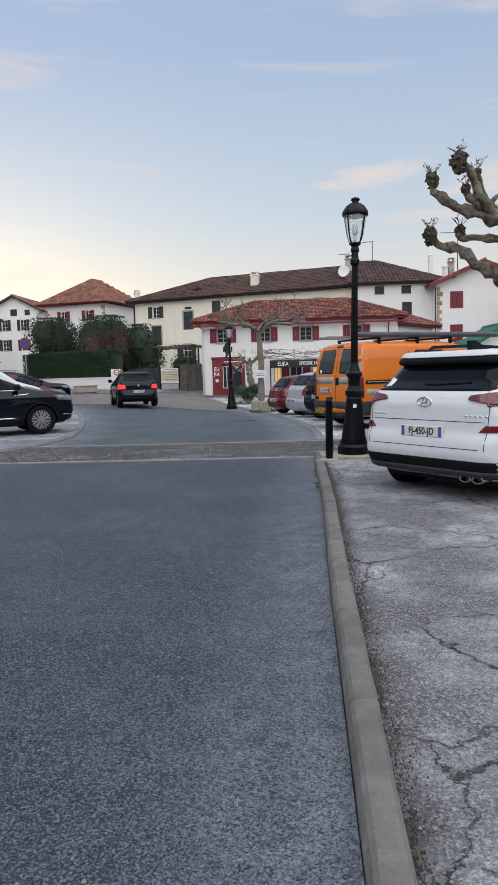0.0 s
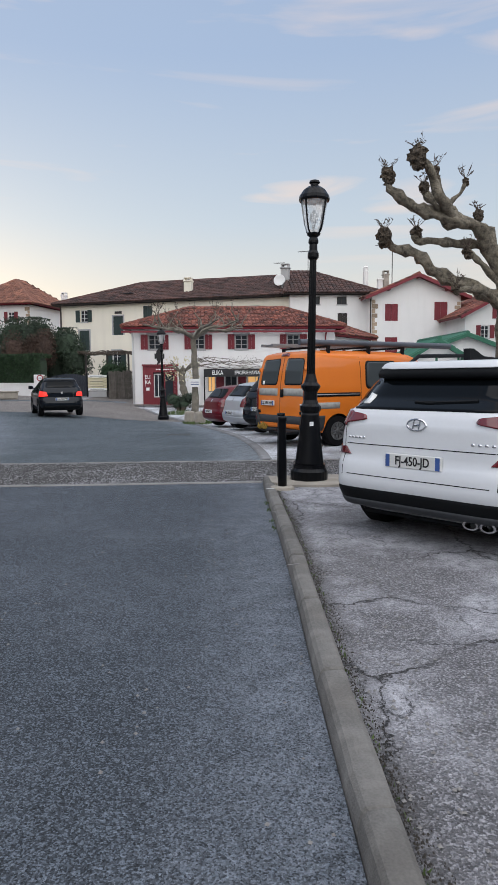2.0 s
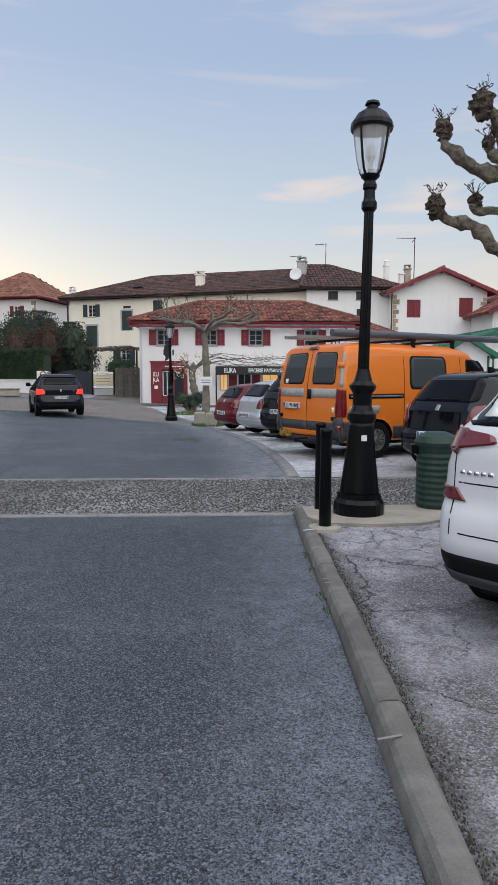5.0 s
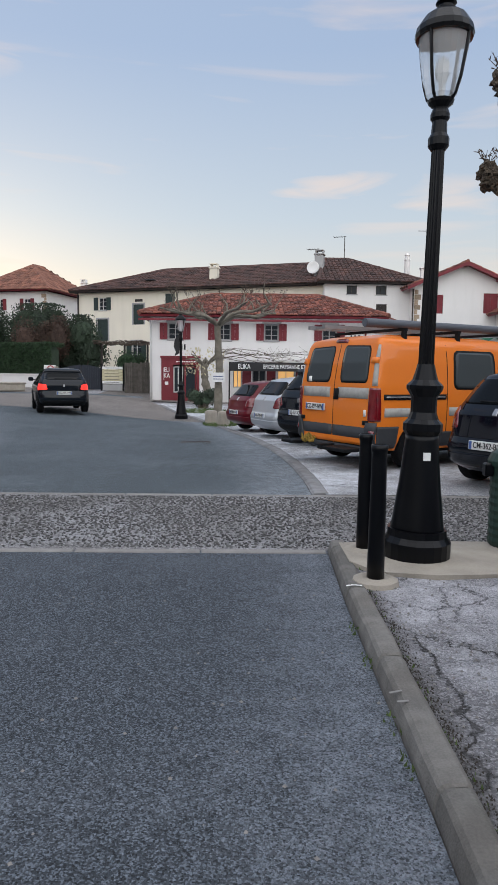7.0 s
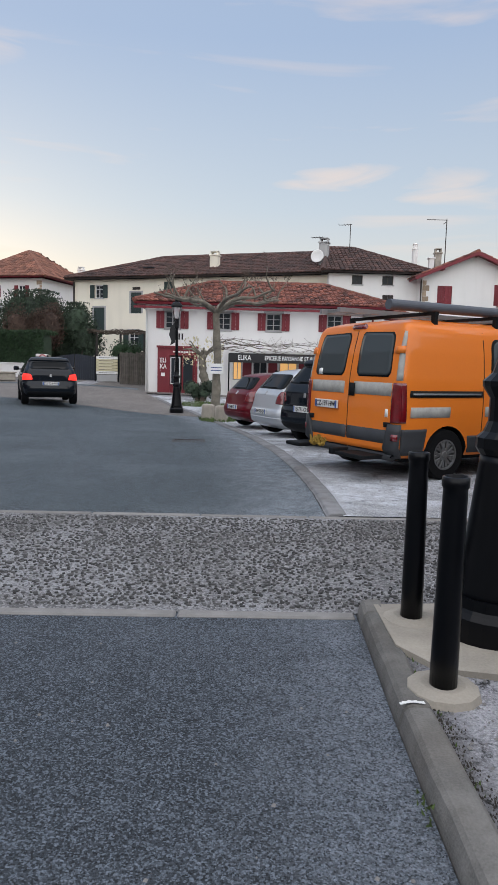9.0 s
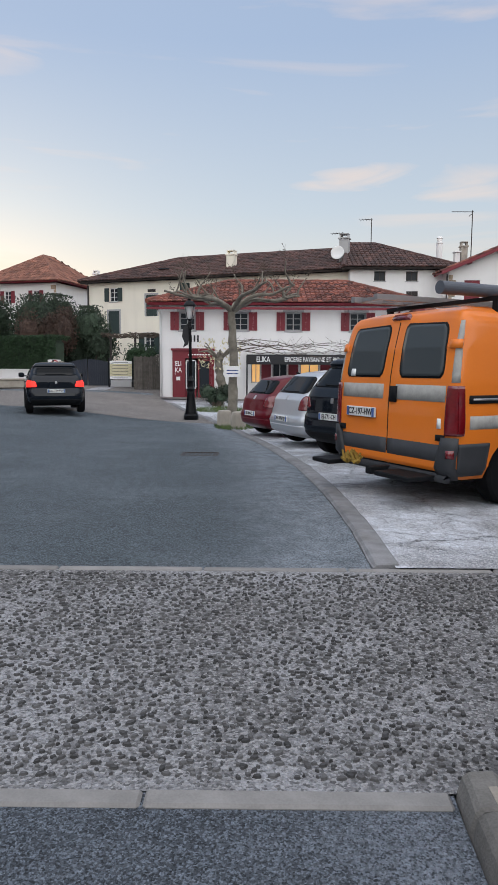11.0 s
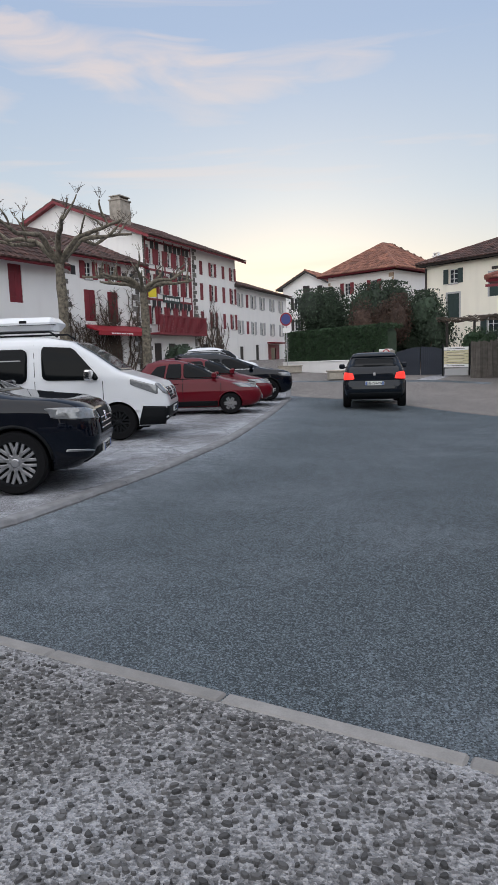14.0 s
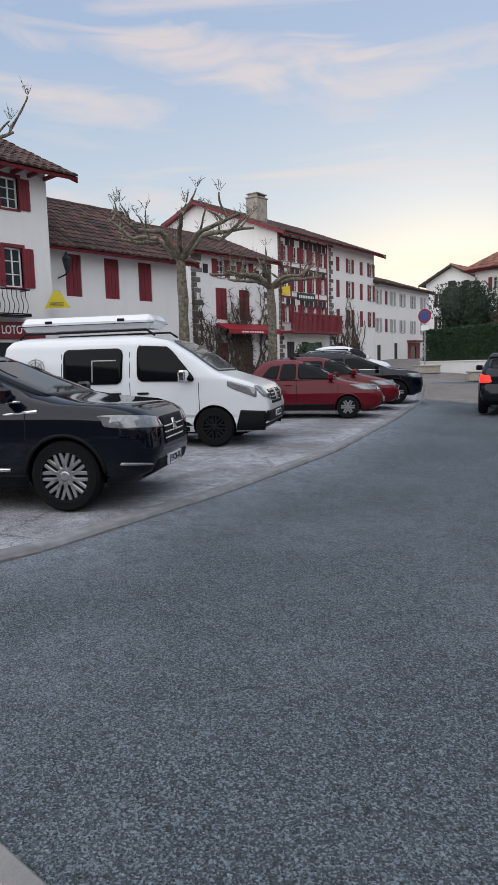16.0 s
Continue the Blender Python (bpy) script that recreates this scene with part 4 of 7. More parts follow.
def street_row():
    b = House("newsagent_house", "tall white house with red shutters and a red newsagent awning", (-21.5, 16.0), (-21.5, 26.95), 10, -0.1, 8.55, WHITE)
    ho = [b.window(u, z, 0.66, hh, "open", leaf=0.42, surround=RED) for u in (3.0, 6.3, 9.5) for z, hh in ((7.05, 1.05), (4.4, 1.35))]
    front = (6.4, 9.4, 0.0, 2.5)
    b.wall("front", ho + [front])
    for s_ in ("left", "right", "back"):
        b.wall(s_)
    b.gable_side(0.75, 2.4, TILED, front=0.85, pitch=0.3, course=0.5)
    for k in range(18):
        b.box_part("rafter", RED, (0.3 + 0.62 * k, 0.4 + 0.62 * k, -0.8, -0.0, 8.2, 8.32))
    b.box_part("shopfront", RED, (6.4, 6.5, -0.03, 0.1, 0, 2.5), (9.3, 9.4, -0.03, 0.1, 0, 2.5), (6.5, 9.3, -0.03, 0.1, 0, 0.6), (7.9, 8.0, 0.0, 0.1, 0.6, 2.5))
    b.box_part("pane", PANE, (6.5, 9.3, 0.05, 0.06, 0.6, 2.5))
    b.box_part("sign_board", RED, (2.5, 10.5, -0.12, -0.003, 2.62, 3.2), bevel=0.01, label="red newsagent sign board")
    text_part("letters", "TABAC - PRESSE - LOTO", 0.4, Matrix.Translation((8.05, -0.126, 2.92)) @ Matrix.Rotation(radians(90), 4, "X"), LETTER, b.e, "white letters", 0.72)
    bm = bmesh.new()
    for k in range(15):
        u = 7.2 + 0.17 * k
        tube(bm, [(u, -0.5, 3.45), (u, -0.62, 3.65), (u, -0.62, 3.8), (u, -0.5, 4.0), (u, -0.5, 4.25)], [0.014] * 5, 5)
    for z in (3.45, 4.27):
        box(bm, 7.1, 9.75, -0.53, -0.49, z - 0.02, z + 0.02)
        box(bm, 9.7, 9.75, -0.5, 0, z - 0.02, z + 0.02)
    box(bm, 7.1, 9.75, -0.55, 0.0, 3.36, 3.42)
    part("balcony", bm, BLACK, b.e, "black wrought-iron balcony rail")
    # diamond sign on a bracket and a wall lantern
    bm = bmesh.new()
    prism(bm, [(-0.46, -0.3), (0.46, -0.3), (0.1, 0.3), (-0.1, 0.3)], -0.04, 0.04)
    bm.transform(Matrix.Translation((10.75, -0.6, 4.0)) @ Matrix.Rotation(radians(-50), 4, "Z"))
    sg = part("hanging_sign", bm, YELLOW, b.e, "yellow hanging newsagent sign")
    text_part("letters", "PRESSE", 0.2, Matrix.Translation((10.75, -0.6, 3.82)) @ Matrix.Rotation(radians(-50), 4, "Z") @ Matrix.Translation((0, -0.045, 0)) @ Matrix.Rotation(radians(90), 4, "X"), INK, sg, "", 0.8)
    b.pipe([(10.9, 0.0, 4.2), (10.72, -0.5, 4.2)], 0.025, BLACK, "sign_bracket")

    a = House("low_house", "low white house with closed red shutters and dark roof", (-22.5, 27.0), (-22.6, 34.7), 9, 0.0, 6.3, WHITE)
    ho = [a.window(u, 4.25, 0.74, 1.62, "shut") for u in (1.6, 3.46, 5.24)] + [a.window(2.0, 0.9, 1.2, 1.3, "none"), a.window(5.0, 0.9, 1.2, 1.3, "none")]
    a.wall("front", ho)
    for s_ in ("left", "right", "back"):
        a.wall(s_)
    a.gable_side(0.15, 2.6, TILED, front=0.7, pitch=0.3, course=0.5)
    a.pipe([(0.35, -0.6, 6.0), (0.3, -0.1, 5.8), (0.3, -0.06, 0)], 0.05, FRAMEG)
    a.pipe([(0.9, 0.0, 4.9), (0.9, -0.6, 5.0)], 0.03, BLACK, "lantern_bracket")
    bm = lathe([(0.05, 5.02), (0.14, 5.3), (0.18, 5.52), (0.2, 5.54), (0.12, 5.66), (0.05, 5.72), (0.03, 5.8)], 6)
    bm.transform(Matrix.Translation((0.9, -0.6, 0)))
    part("wall_lantern", bm, PANE, a.e, "dark glazed wall lantern on a bracket")

    s = House("vine_house", "old stone house overgrown with bare vines, red shutters and awning", (-27, 39.2), (-27, 46.2), 9, 0.1, 7.8, WHITE)
    ho = [s.window(u, 6.35, 0.6, 1.0, "open", leaf=0.42) for u in (2.4, 4.5)] + [s.window(u, 3.95, 0.95, 1.8, "shut") for u in (2.4, 4.4)] + [s.window(u, 0.3, 0.9, 2.3, "shut") for u in (2.4, 4.6)]
    s.wall("front", ho)
    for s_ in ("left", "right", "back"):
        s.wall(s_)
    s.gable_side(0.3, 1.9, TILED, front=0.6, pitch=0.3, course=0.5)
    s.quoins(0.02, 0.3, 7.4, width=0.8, material=OLDSTONE)
    s.quoins(6.98, 0.3, 7.4, width=0.7, flip=-1, material=OLDSTONE)
    for u, z in ((0.95, 6.5), (3.28, 6.6), (5.4, 6.5), (6.1, 6.5)):
        s.box_part("timber_panel", INK, (u, u + 0.38, -0.03, -0.002, z, z + 0.5))
    bm = bmesh.new()
    prism(bm, [(0, 3.55), (0, 3.75), (1.0, 3.35), (1.0, 3.1), (0.97, 3.1), (0.97, 3.32)], 1.9, 6.6)
    bm.transform(Matrix(((0, 1, 0, 0), (-1, 0, 0, 0), (0, 0, 1, 0), (0, 0, 0, 1))))
    aw = part("awning", bm, SIGNRED, s.e, "red fabric awning")
    s.box_part("letter_bars", LETTER, *[(3.0 + 0.22 * k, 3.16 + 0.22 * k, -1.008, -1.001, 3.17, 3.25) for k in range(9)], parent=aw)
    rnd = random.Random(5)
    for i in range(48):
        x, z = rnd.uniform(0.2, 6.8), 0.0
        pts = []
        for k in range(rnd.randint(9, 15)):
            pts.append((min(6.95, max(0.1, x)), -0.05 - 0.05 * rnd.random(), z))
            x, z = x + rnd.uniform(-0.28, 0.28), z + rnd.uniform(0.25, 0.55)
        bm = bmesh.new()
        tube(bm, pts, [0.06 * (1 - 0.8 * k / len(pts)) for k in range(len(pts))], 5)
        for k in range(80):
            p = rnd.choice(pts)
            q = [p[0] + rnd.uniform(-0.5, 0.5), p[1] - rnd.uniform(0.0, 0.12), p[2] + rnd.uniform(-0.4, 0.4)]
            tube(bm, [p, q], [0.014, 0.006], 3)
        part("vine", bm, TWIG, s.e)

    t = House("timbered_inn", "tall half-timbered inn with red shutters, black panels and a red balcony", (-30.5, 51.2), (-31.7, 66.4), 15, 0.5, 10.9, WHITE)
    ho, cols = [], [1.0, 2.3, 3.6, 4.9, 6.2]
    for z, hh in ((8.3, 1.15), (6.2, 1.4), (3.9, 1.35)):
        ho += [t.window(u, z, 0.5, hh, "open", leaf=0.3, grid=(2, 3)) for u in cols]
        ho += [t.window(u, z, 0.6, hh, "open" if (k + round(z)) % 2 else "shut", leaf=0.36) for k, u in enumerate((8.7, 10.7, 12.8, 14.6))]
    ho += [t.window(u, 0.3, 1.0, 2.2, "shut", color=DARKW) for u in (1.5, 3.5, 5.5, 9, 12)]
    t.wall("front", ho)
    t.wall("left", peak=3.0)
    t.wall("right", peak=3.0)
    t.wall("back")
    t.gable_side(0.5, 3.0, TILED, front=0.9, pitch=0.35, course=0.6)
    for u in (0.3, 1.65, 2.95, 4.25, 5.55, 6.9):
        t.box_part("timber", RED, (u - 0.07, u + 0.07, -0.03, -0.002, 3.4, 10.2))
    for z in (5.75, 7.9, 10.0):
        t.box_part("timber", RED, (0.3, 6.9, -0.036, -0.004, z - 0.08, z + 0.08))
    for z in (5.35, 7.6, 9.65):
        for u in (0.5, 1.2, 1.85, 2.5, 3.15, 3.8, 4.45, 5.1, 5.75, 6.35):
            if (round(u * 10) + round(z)) % 5:
                t.box_part("timber_panel", INK, (u - 0.2, u + 0.26, -0.045, -0.006, z - 0.22, z + 0.34))
    t.quoins(0.02, 0.3, 10.4, width=0.7, material=OLDSTONE)
    t.quoins(7.2, 0.3, 10.4, width=0.7, material=OLDSTONE)
    t.box_part("sign_board", DGREEN, (2.4, 4.9, -0.1, -0.05, 5.6, 6.15), label="dark green inn sign board")
    t.box_part("letter_bars", LETTER, *[(2.6 + 0.24 * k, 2.76 + 0.24 * k, -0.108, -0.101, 5.78, 5.98) for k in range(9)])
    t.box_part("hanging_sign", YELLOW, (0.2, 0.28, -0.85, -0.2, 5.8, 6.4), label="yellow hanging sign")
    bal = t.box_part("balcony", RED, (0.1, 7.3, -1.1, -0.0, 3.1, 3.25), (0.1, 7.3, -1.12, -1.04, 4.45, 4.55), label="red wooden balcony")
    for k in range(40):
        u = 0.15 + 0.18 * k
        t.box_part("baluster", REDB, (u, u + 0.11, -1.1, -1.06, 3.25, 4.45), parent=bal)
    t.chimney(1.2, 2.6, 11.2, 1.3, 1.0, 1.9, GREYW)
    rnd = random.Random(9)
    for i in range(28):
        x, z, pts = rnd.uniform(7.6, 12.5), 0.0, []
        for k in range(rnd.randint(8, 14)):
            pts.append((x, -0.05 - 0.06 * rnd.random(), z))
            x, z = x + rnd.uniform(-0.4, 0.4), z + rnd.uniform(0.3, 0.6)
        bm = bmesh.new()
        tube(bm, pts, [0.07 * (1 - 0.8 * k / len(pts)) for k in range(len(pts))], 5)
        for k in range(40):
            p = rnd.choice(pts)
            tube(bm, [p, [p[0] + rnd.uniform(-0.6, 0.6), p[1] - 0.1 * rnd.random(), p[2] + rnd.uniform(-0.5, 0.5)]], [0.018, 0.007], 3)
        part("vine", bm, TWIG, t.e)

    r = House("terrace_house", "long white terrace house with grey shutters and a red shop door", (-31.75, 66.5), (-33.4, 80.5), 9, 0.75, 8.5, WHITE)
    sh = dict(color=FRAMEG, leaf=0.4)
    ho = [r.window(u, z, 0.62, 1.25, "open", **sh) for u in (0.9, 4.2, 6.6, 9.4, 12.2) for z in (5.85, 3.3)] + [r.window(2.7, 5.85, 0.7, 1.25, "shut"), r.window(2.7, 3.3, 0.7, 1.25, "shut")]
    ho += [r.window(1.0, 0.5, 0.8, 1.6, "shut", color=DARKW), r.window(5.0, 0.3, 0.8, 2.0, "shut", color=DARKW)]
    r.wall("front", ho + [(8.0, 11.4, 0.0, 2.4)])
    for s_ in ("left", "right", "back"):
        r.wall(s_)
    r.gable_side(0.3, 1.5, TILED, front=0.6, pitch=0.35, course=0.6, edge=DARKW)
    r.box_part("shopfront", RED, (8.0, 8.9, 0.0, 0.1, 0, 2.4), (10.3, 11.4, 0.0, 0.1, 0, 2.4), (8.9, 10.3, 0.0, 0.1, 2.0, 2.4), (7.8, 11.6, -0.9, 0.0, 2.45, 2.6))
    r.box_part("pane", PANE, (8.9, 10.3, 0.05, 0.06, 0, 2.0))


grocery()
town_houses()
street_row()


# plain unseen walls added behind the walk, for darker reflections in the cars
def unseen_wall(name, p0, p1, h):
    p0, p1 = Vector(p0), Vector(p1)
    d = p1 - p0
    bm = boxes((0, d.length, 0, 0.6, -0.2, h))
    tagged(finish(name, bm, GREYW, m=Matrix.Translation((p0.x, p0.y, 0)) @ Matrix.Rotation(math.atan2(d.y, d.x), 4, "Z")), "plain unseen wall closing the square, added to darken reflections", "wall", kind="structure")


unseen_wall("unseen_wall_east", (34, 44), (34, -30), 11.0)
unseen_wall("unseen_wall_south", (34, -31), (-24, -31), 11.0)
unseen_wall("unseen_wall_west", (-24, -30), (-24, 15.5), 8.0)


# ---- vehicles ----
def sgn_pow(v, p):
    return math.copysign(abs(v) ** p, v)


class Car:
    """A vehicle; local x forwards, y to its left. The tables give front, rear and half width by height."""

    def __init__(self, name, label, x, y, heading, length, front, rear, width, material, wheels, e=11.0, at="rear", category="car", group="parked cars"):
        a = radians(90 - heading)
        cx = length / 2 if at == "rear" else -length / 2
        ox, oy = x + cx * math.cos(a), y + cx * math.sin(a)
        self.e = empty(name, Matrix.Translation((ox, oy, gz(ox, oy) + 0.035)) @ Matrix.Rotation(a, 4, "Z"), label, category, group)
        self.F, self.R, self.W, self.n, self.mat = front, rear, width, e, material
        self.front_axle, self.rear_axle, self.wr, self.track = wheels
        zs = sorted({z for t in (front, rear, width) for z, _ in t})
        full = []
        for p, q in zip(zs, zs[1:]):
            k = max(1, int((q - p) / 0.05))
            full += [p + (q - p) * i / k for i in range(k)]
        full.append(zs[-1])
        bm = bmesh.new()
        N = 72
        th = [2 * math.pi * (i + 0.5) / N for i in range(N)]
        rings = [[bm.verts.new(self.ring(t, z)) for t in th] for z in full]
        for p, q in zip(rings, rings[1:]):
            for i in range(N):
                j = (i + 1) % N
                bm.faces.new((p[i], p[j], q[j], q[i]))
        bm.faces.new(rings[0][::-1])
        bm.faces.new(rings[-1])
        body = part("body", bm, [material, PLASTIC], self.e)
        cut = bmesh.new()
        for ax in (self.front_axle, self.rear_axle):
            for s_ in (-1, 1):
                lathe([(self.wr * 1.13, -0.16), (self.wr * 1.13, 0.4)], 28, cut, Matrix.Translation((ax, s_ * (self.track - 0.02), self.wr)) @ Matrix.Rotation(radians(-90 * s_), 4, "X"))
        bmesh.ops.recalc_face_normals(cut, faces=cut.faces)
        for f in cut.faces:
            f.material_index = 1
        cutter = finish("cutter", cut, [material, PLASTIC])
        cutter.matrix_basis = self.e.matrix_basis
        md = body.modifiers.new("arches", "BOOLEAN")
        md.operation, md.object, md.solver = "DIFFERENCE", cutter, "EXACT"
        bpy.context.view_layer.update()
        me = bpy.data.meshes.new_from_object(body.evaluated_get(bpy.context.evaluated_depsgraph_get()))
        body.modifiers.clear()
        body.data = me
        for p in me.polygons:
            p.use_smooth = len(p.vertices) <= 4 and p.material_index == 0
        bpy.data.objects.remove(cutter)
        self.body = body

    def at(self, table, z):
        zs, vs = zip(*table)
        return float(np.interp(z, zs, vs))

    def ring(self, t, z):
        f, r, w = self.at(self.F, z), self.at(self.R, z), self.at(self.W, z)
        return Vector(((f + r) / 2 + (f - r) / 2 * sgn_pow(math.cos(t), 2 / self.n), w * sgn_pow(math.sin(t), 2 / self.n), z))

    def spot(self, kind, a, z):
        """A place on the skin: rear or front by y, left or right by x."""
        f, r, w = self.at(self.F, z), self.at(self.R, z), self.at(self.W, z)
        if kind in ("rear", "front"):
            a = max(-0.974 * w, min(0.974 * w, a))
            u = max(0.0, 1 - (abs(a) / w) ** self.n) ** (1 / self.n)
            return Vector(((f + r) / 2 + (f - r) / 2 * u * (1 if kind == "front" else -1), max(-w, min(w, a)), z))
        u = min(0.985, abs((a - (f + r) / 2) / ((f - r) / 2)))
        return Vector((a, w * max(0.0, 1 - u**self.n) ** (1 / self.n) * (1 if kind == "left" else -1), z))

    def patch(self, name, kind, quad, material, off=0.009, n=(12, 8), label="", parent=None, sink=0.012):
        """A panel that follows the skin, over the quad of (a, z): low start, low end, high end, high start."""
        bm = bmesh.new()
        (a0, z0), (a1, z1), (a2, z2), (a3, z3) = quad
        soft = 0.22 if "window" in name or name in ("windshield", "headlight", "tail_light") else 0.01
        if soft > 0.1:
            n = (max(n[0], 12), max(n[1], 16))
        grid = []
        for j in range(-1, n[1] + 2):
            row = []
            for i in range(-1, n[0] + 2):
                u, v = min(1, max(0, i / n[0])), min(1, max(0, j / n[1]))
                q = min(1.0, max(0.0, abs(v - 0.5) - (0.5 - soft)) / soft)
                u = 0.5 + (u - 0.5) * (1 - 0.7 * soft * (1 - math.sqrt(1 - q * q)))
                a = (a0 * (1 - u) + a1 * u) * (1 - v) + (a3 * (1 - u) + a2 * u) * v
                z = (z0 * (1 - u) + z1 * u) * (1 - v) + (z3 * (1 - u) + z2 * u) * v
                p = self.spot(kind, a, z)
                d1, d2 = self.spot(kind, a + 0.02, z) - self.spot(kind, a - 0.02, z), self.spot(kind, a, z + 0.02) - self.spot(kind, a, z - 0.02)
                nn = d1.cross(d2)
                nn = nn.normalized() if nn.length > 1e-9 else Vector((0, 0, 1))
                if nn.dot(p - Vector((self.at(self.F, z) * 0.5 + self.at(self.R, z) * 0.5, 0, z))) < 0:
                    nn = -nn
                rim = i in (-1, n[0] + 1) or j in (-1, n[1] + 1)
                row.append(bm.verts.new(p + nn * (-sink if rim else off)))
            grid.append(row)
        for r0, r1 in zip(grid, grid[1:]):
            for i in range(len(r0) - 1):
                bm.faces.new((r0[i], r0[i + 1], r1[i + 1], r1[i]))
        bmesh.ops.recalc_face_normals(bm, faces=bm.faces)
        return part(name, bm, material, parent or self.e, label, smooth=True)

    def both(self, name, quad, material, **kw):
        for s_ in ("left", "right"):
            self.patch(name, s_, quad, material, **kw)

    def pair(self, name, kind, quad, material, **kw):
        self.patch(name, kind, quad, material, **kw)
        self.patch(name, kind, [(-a, z) for a, z in quad], material, **kw)

    def wheels(self, width=0.22, spokes=5, rim_mat=ALLOY, hub=0.66, cover=False):
        r = self.wr
        for ax in (self.front_axle, self.rear_axle):
            for s_ in (-1, 1):
                m = Matrix.Translation((ax, s_ * (self.track - 0.01), r)) @ Matrix.Rotation(radians(-90 * s_), 4, "X")
                h = width / 2
                prof = [(r * hub, -h), (r * 0.93, -h), (r, -h * 0.7), (r, h * 0.7), (r * 0.93, h), (r * hub, h), (r * (hub - 0.03), h * 0.6), (r * (hub - 0.03), -h * 0.6)]
                tyre = part("wheel", lathe(prof, 36), TYRE, self.e, smooth=False, m=m)
                bm = lathe([(r * (hub - 0.02), h * 0.2), (r * (hub + 0.01), h * 0.98), (r * (hub - 0.06), h * 0.98), (r * (hub - 0.1), h * 0.45), (r * 0.12, h * 0.4)], 30)
                part("rim_barrel", bm, PLASTIC if not cover else rim_mat, tyre)
                bm = lathe([(r * 0.15, h * 0.4), (r * 0.15, h * 0.85), (r * 0.11, h * 0.95), (r * 0.03, h * 0.96)], 20)
                for k in range(spokes):
                    a = 2 * math.pi * k / spokes
                    q = Matrix.Rotation(a, 4, "Z")
                    for off in (-0.045, 0.045) if spokes <= 10 else (0,):
                        box(bm, r * 0.1, r * (hub - 0.04), off * r * 2 - 0.018, off * r * 2 + 0.018, h * 0.5, h * 0.86, bevel=0.006, m=q)
                part("rim", bm, rim_mat, tyre)

    def plate(self, kind, y, z, text, width=0.52):
        p = self.spot(kind, y, z)
        rot = Matrix.Rotation(radians(-90 if kind == "rear" else 90), 4, "Z") @ Matrix.Rotation(radians(90), 4, "X")
        sx = -0.03 if kind == "rear" else 0.03
        m = Matrix.Translation(p + Vector((sx, 0, 0))) @ rot
        bm = boxes((-width / 2, width / 2, -0.055, 0.055, -0.02, 0.006), bevel=0.004)
        pl = part("number_plate", bm, PLATEW, self.e, "white number plate with blue ends", m=m)
        for x in (-width / 2 + 0.03, width / 2 - 0.03):
            part("plate_band", boxes((x - 0.019, x + 0.019, -0.05, 0.05, 0.006, 0.009)), PLATEB, pl)
        text_part("plate_text", text, 0.1, Matrix.Translation((0, 0, 0.008)), INK, pl, "", 0.82 * width / 0.52)

    def mirrors(self, x, z, material, big=1.0):
        for s_ in (-1, 1):
            p = self.spot("left" if s_ > 0 else "right", x, z)
            bm = bmesh.new()
            y0 = p.y + s_ * 0.02
            a, b = sorted((y0 + s_ * 0.05, y0 + s_ * 0.23 * big))
            box(bm, x - 0.07, x + 0.06, a, b, z - 0.02, z + 0.13 * big, bevel=0.03)
            a, b = sorted((p.y - s_ * 0.04, y0 + s_ * 0.06))
            box(bm, x - 0.03, x + 0.03, a, b, z, z + 0.04)
            part("mirror", bm, material, self.e)

    def handles(self, spots, z, material):
        for x in spots:
            for s_ in ("left", "right"):
                p = self.spot(s_, x, z)
                k = 1 if s_ == "left" else -1
                a, b = sorted((p.y - k * 0.01, p.y + k * 0.035))
                part("door_handle", boxes((x - 0.1, x + 0.1, a, b, z - 0.016, z + 0.018), bevel=0.008), material, self.e)

    def seams(self, xs, z0, z1):
        for x in xs:
            self.both("door_seam", [(x - 0.006, z0), (x + 0.006, z0), (x + 0.006, z1), (x - 0.006, z1)], PLASTIC, off=0.0015, n=(1, 8), sink=0.004)

    def rails(self, x0, x1, material):
        for s_ in (-1, 1):
            bm = bmesh.new()
            zt = self.W[-1][0]
            y = s_ * (self.at(self.W, zt - 0.03) - 0.02)
            tube(bm, [(x0, y, zt - 0.02), (x0 + 0.12, y, zt + 0.04), ((x0 + x1) / 2, y, zt + 0.06), (x1 - 0.12, y, zt + 0.03), (x1, y, zt - 0.04)], [0.018] * 5, 8)
            part("roof_rail", bm, material, self.e)


def suv_tables(L, H, w, hood=1.06):
    f, k = L / 2, H / 1.65
    front = [(0.24, f - 0.25), (0.36, f - 0.06), (0.55, f), (0.78, f - 0.02), (0.88, f - 0.06), (hood - 0.1, f - 0.15), (hood - 0.04, f - 0.34), (hood, f - 0.75), (hood + 0.06, f - 1.12), (1.35 * k, f - 1.72), (1.53 * k, f - 2.15), (1.62 * k, f - 2.55), (H, f - 2.85)]
    rear = [(0.24, -f + 0.3), (0.34, -f + 0.08), (0.5, -f), (0.66, -f + 0.02), (0.74, -f + 0.06), (1.0, -f + 0.08), (1.12, -f + 0.13), (1.3 * k, -f + 0.3), (1.48 * k, -f + 0.46), (1.52 * k, -f + 0.42), (1.57 * k, -f + 0.44), (1.62 * k, -f + 0.6), (H, -f + 1.1)]
    width = [(0.24, w - 0.1), (0.4, w - 0.02), (0.7, w), (0.92, w - 0.01), (1.04, w - 0.05), (1.3 * k, w - 0.13), (1.5 * k, w - 0.22), (1.6 * k, w - 0.3), (H, w - 0.48)]
    return front, rear, width


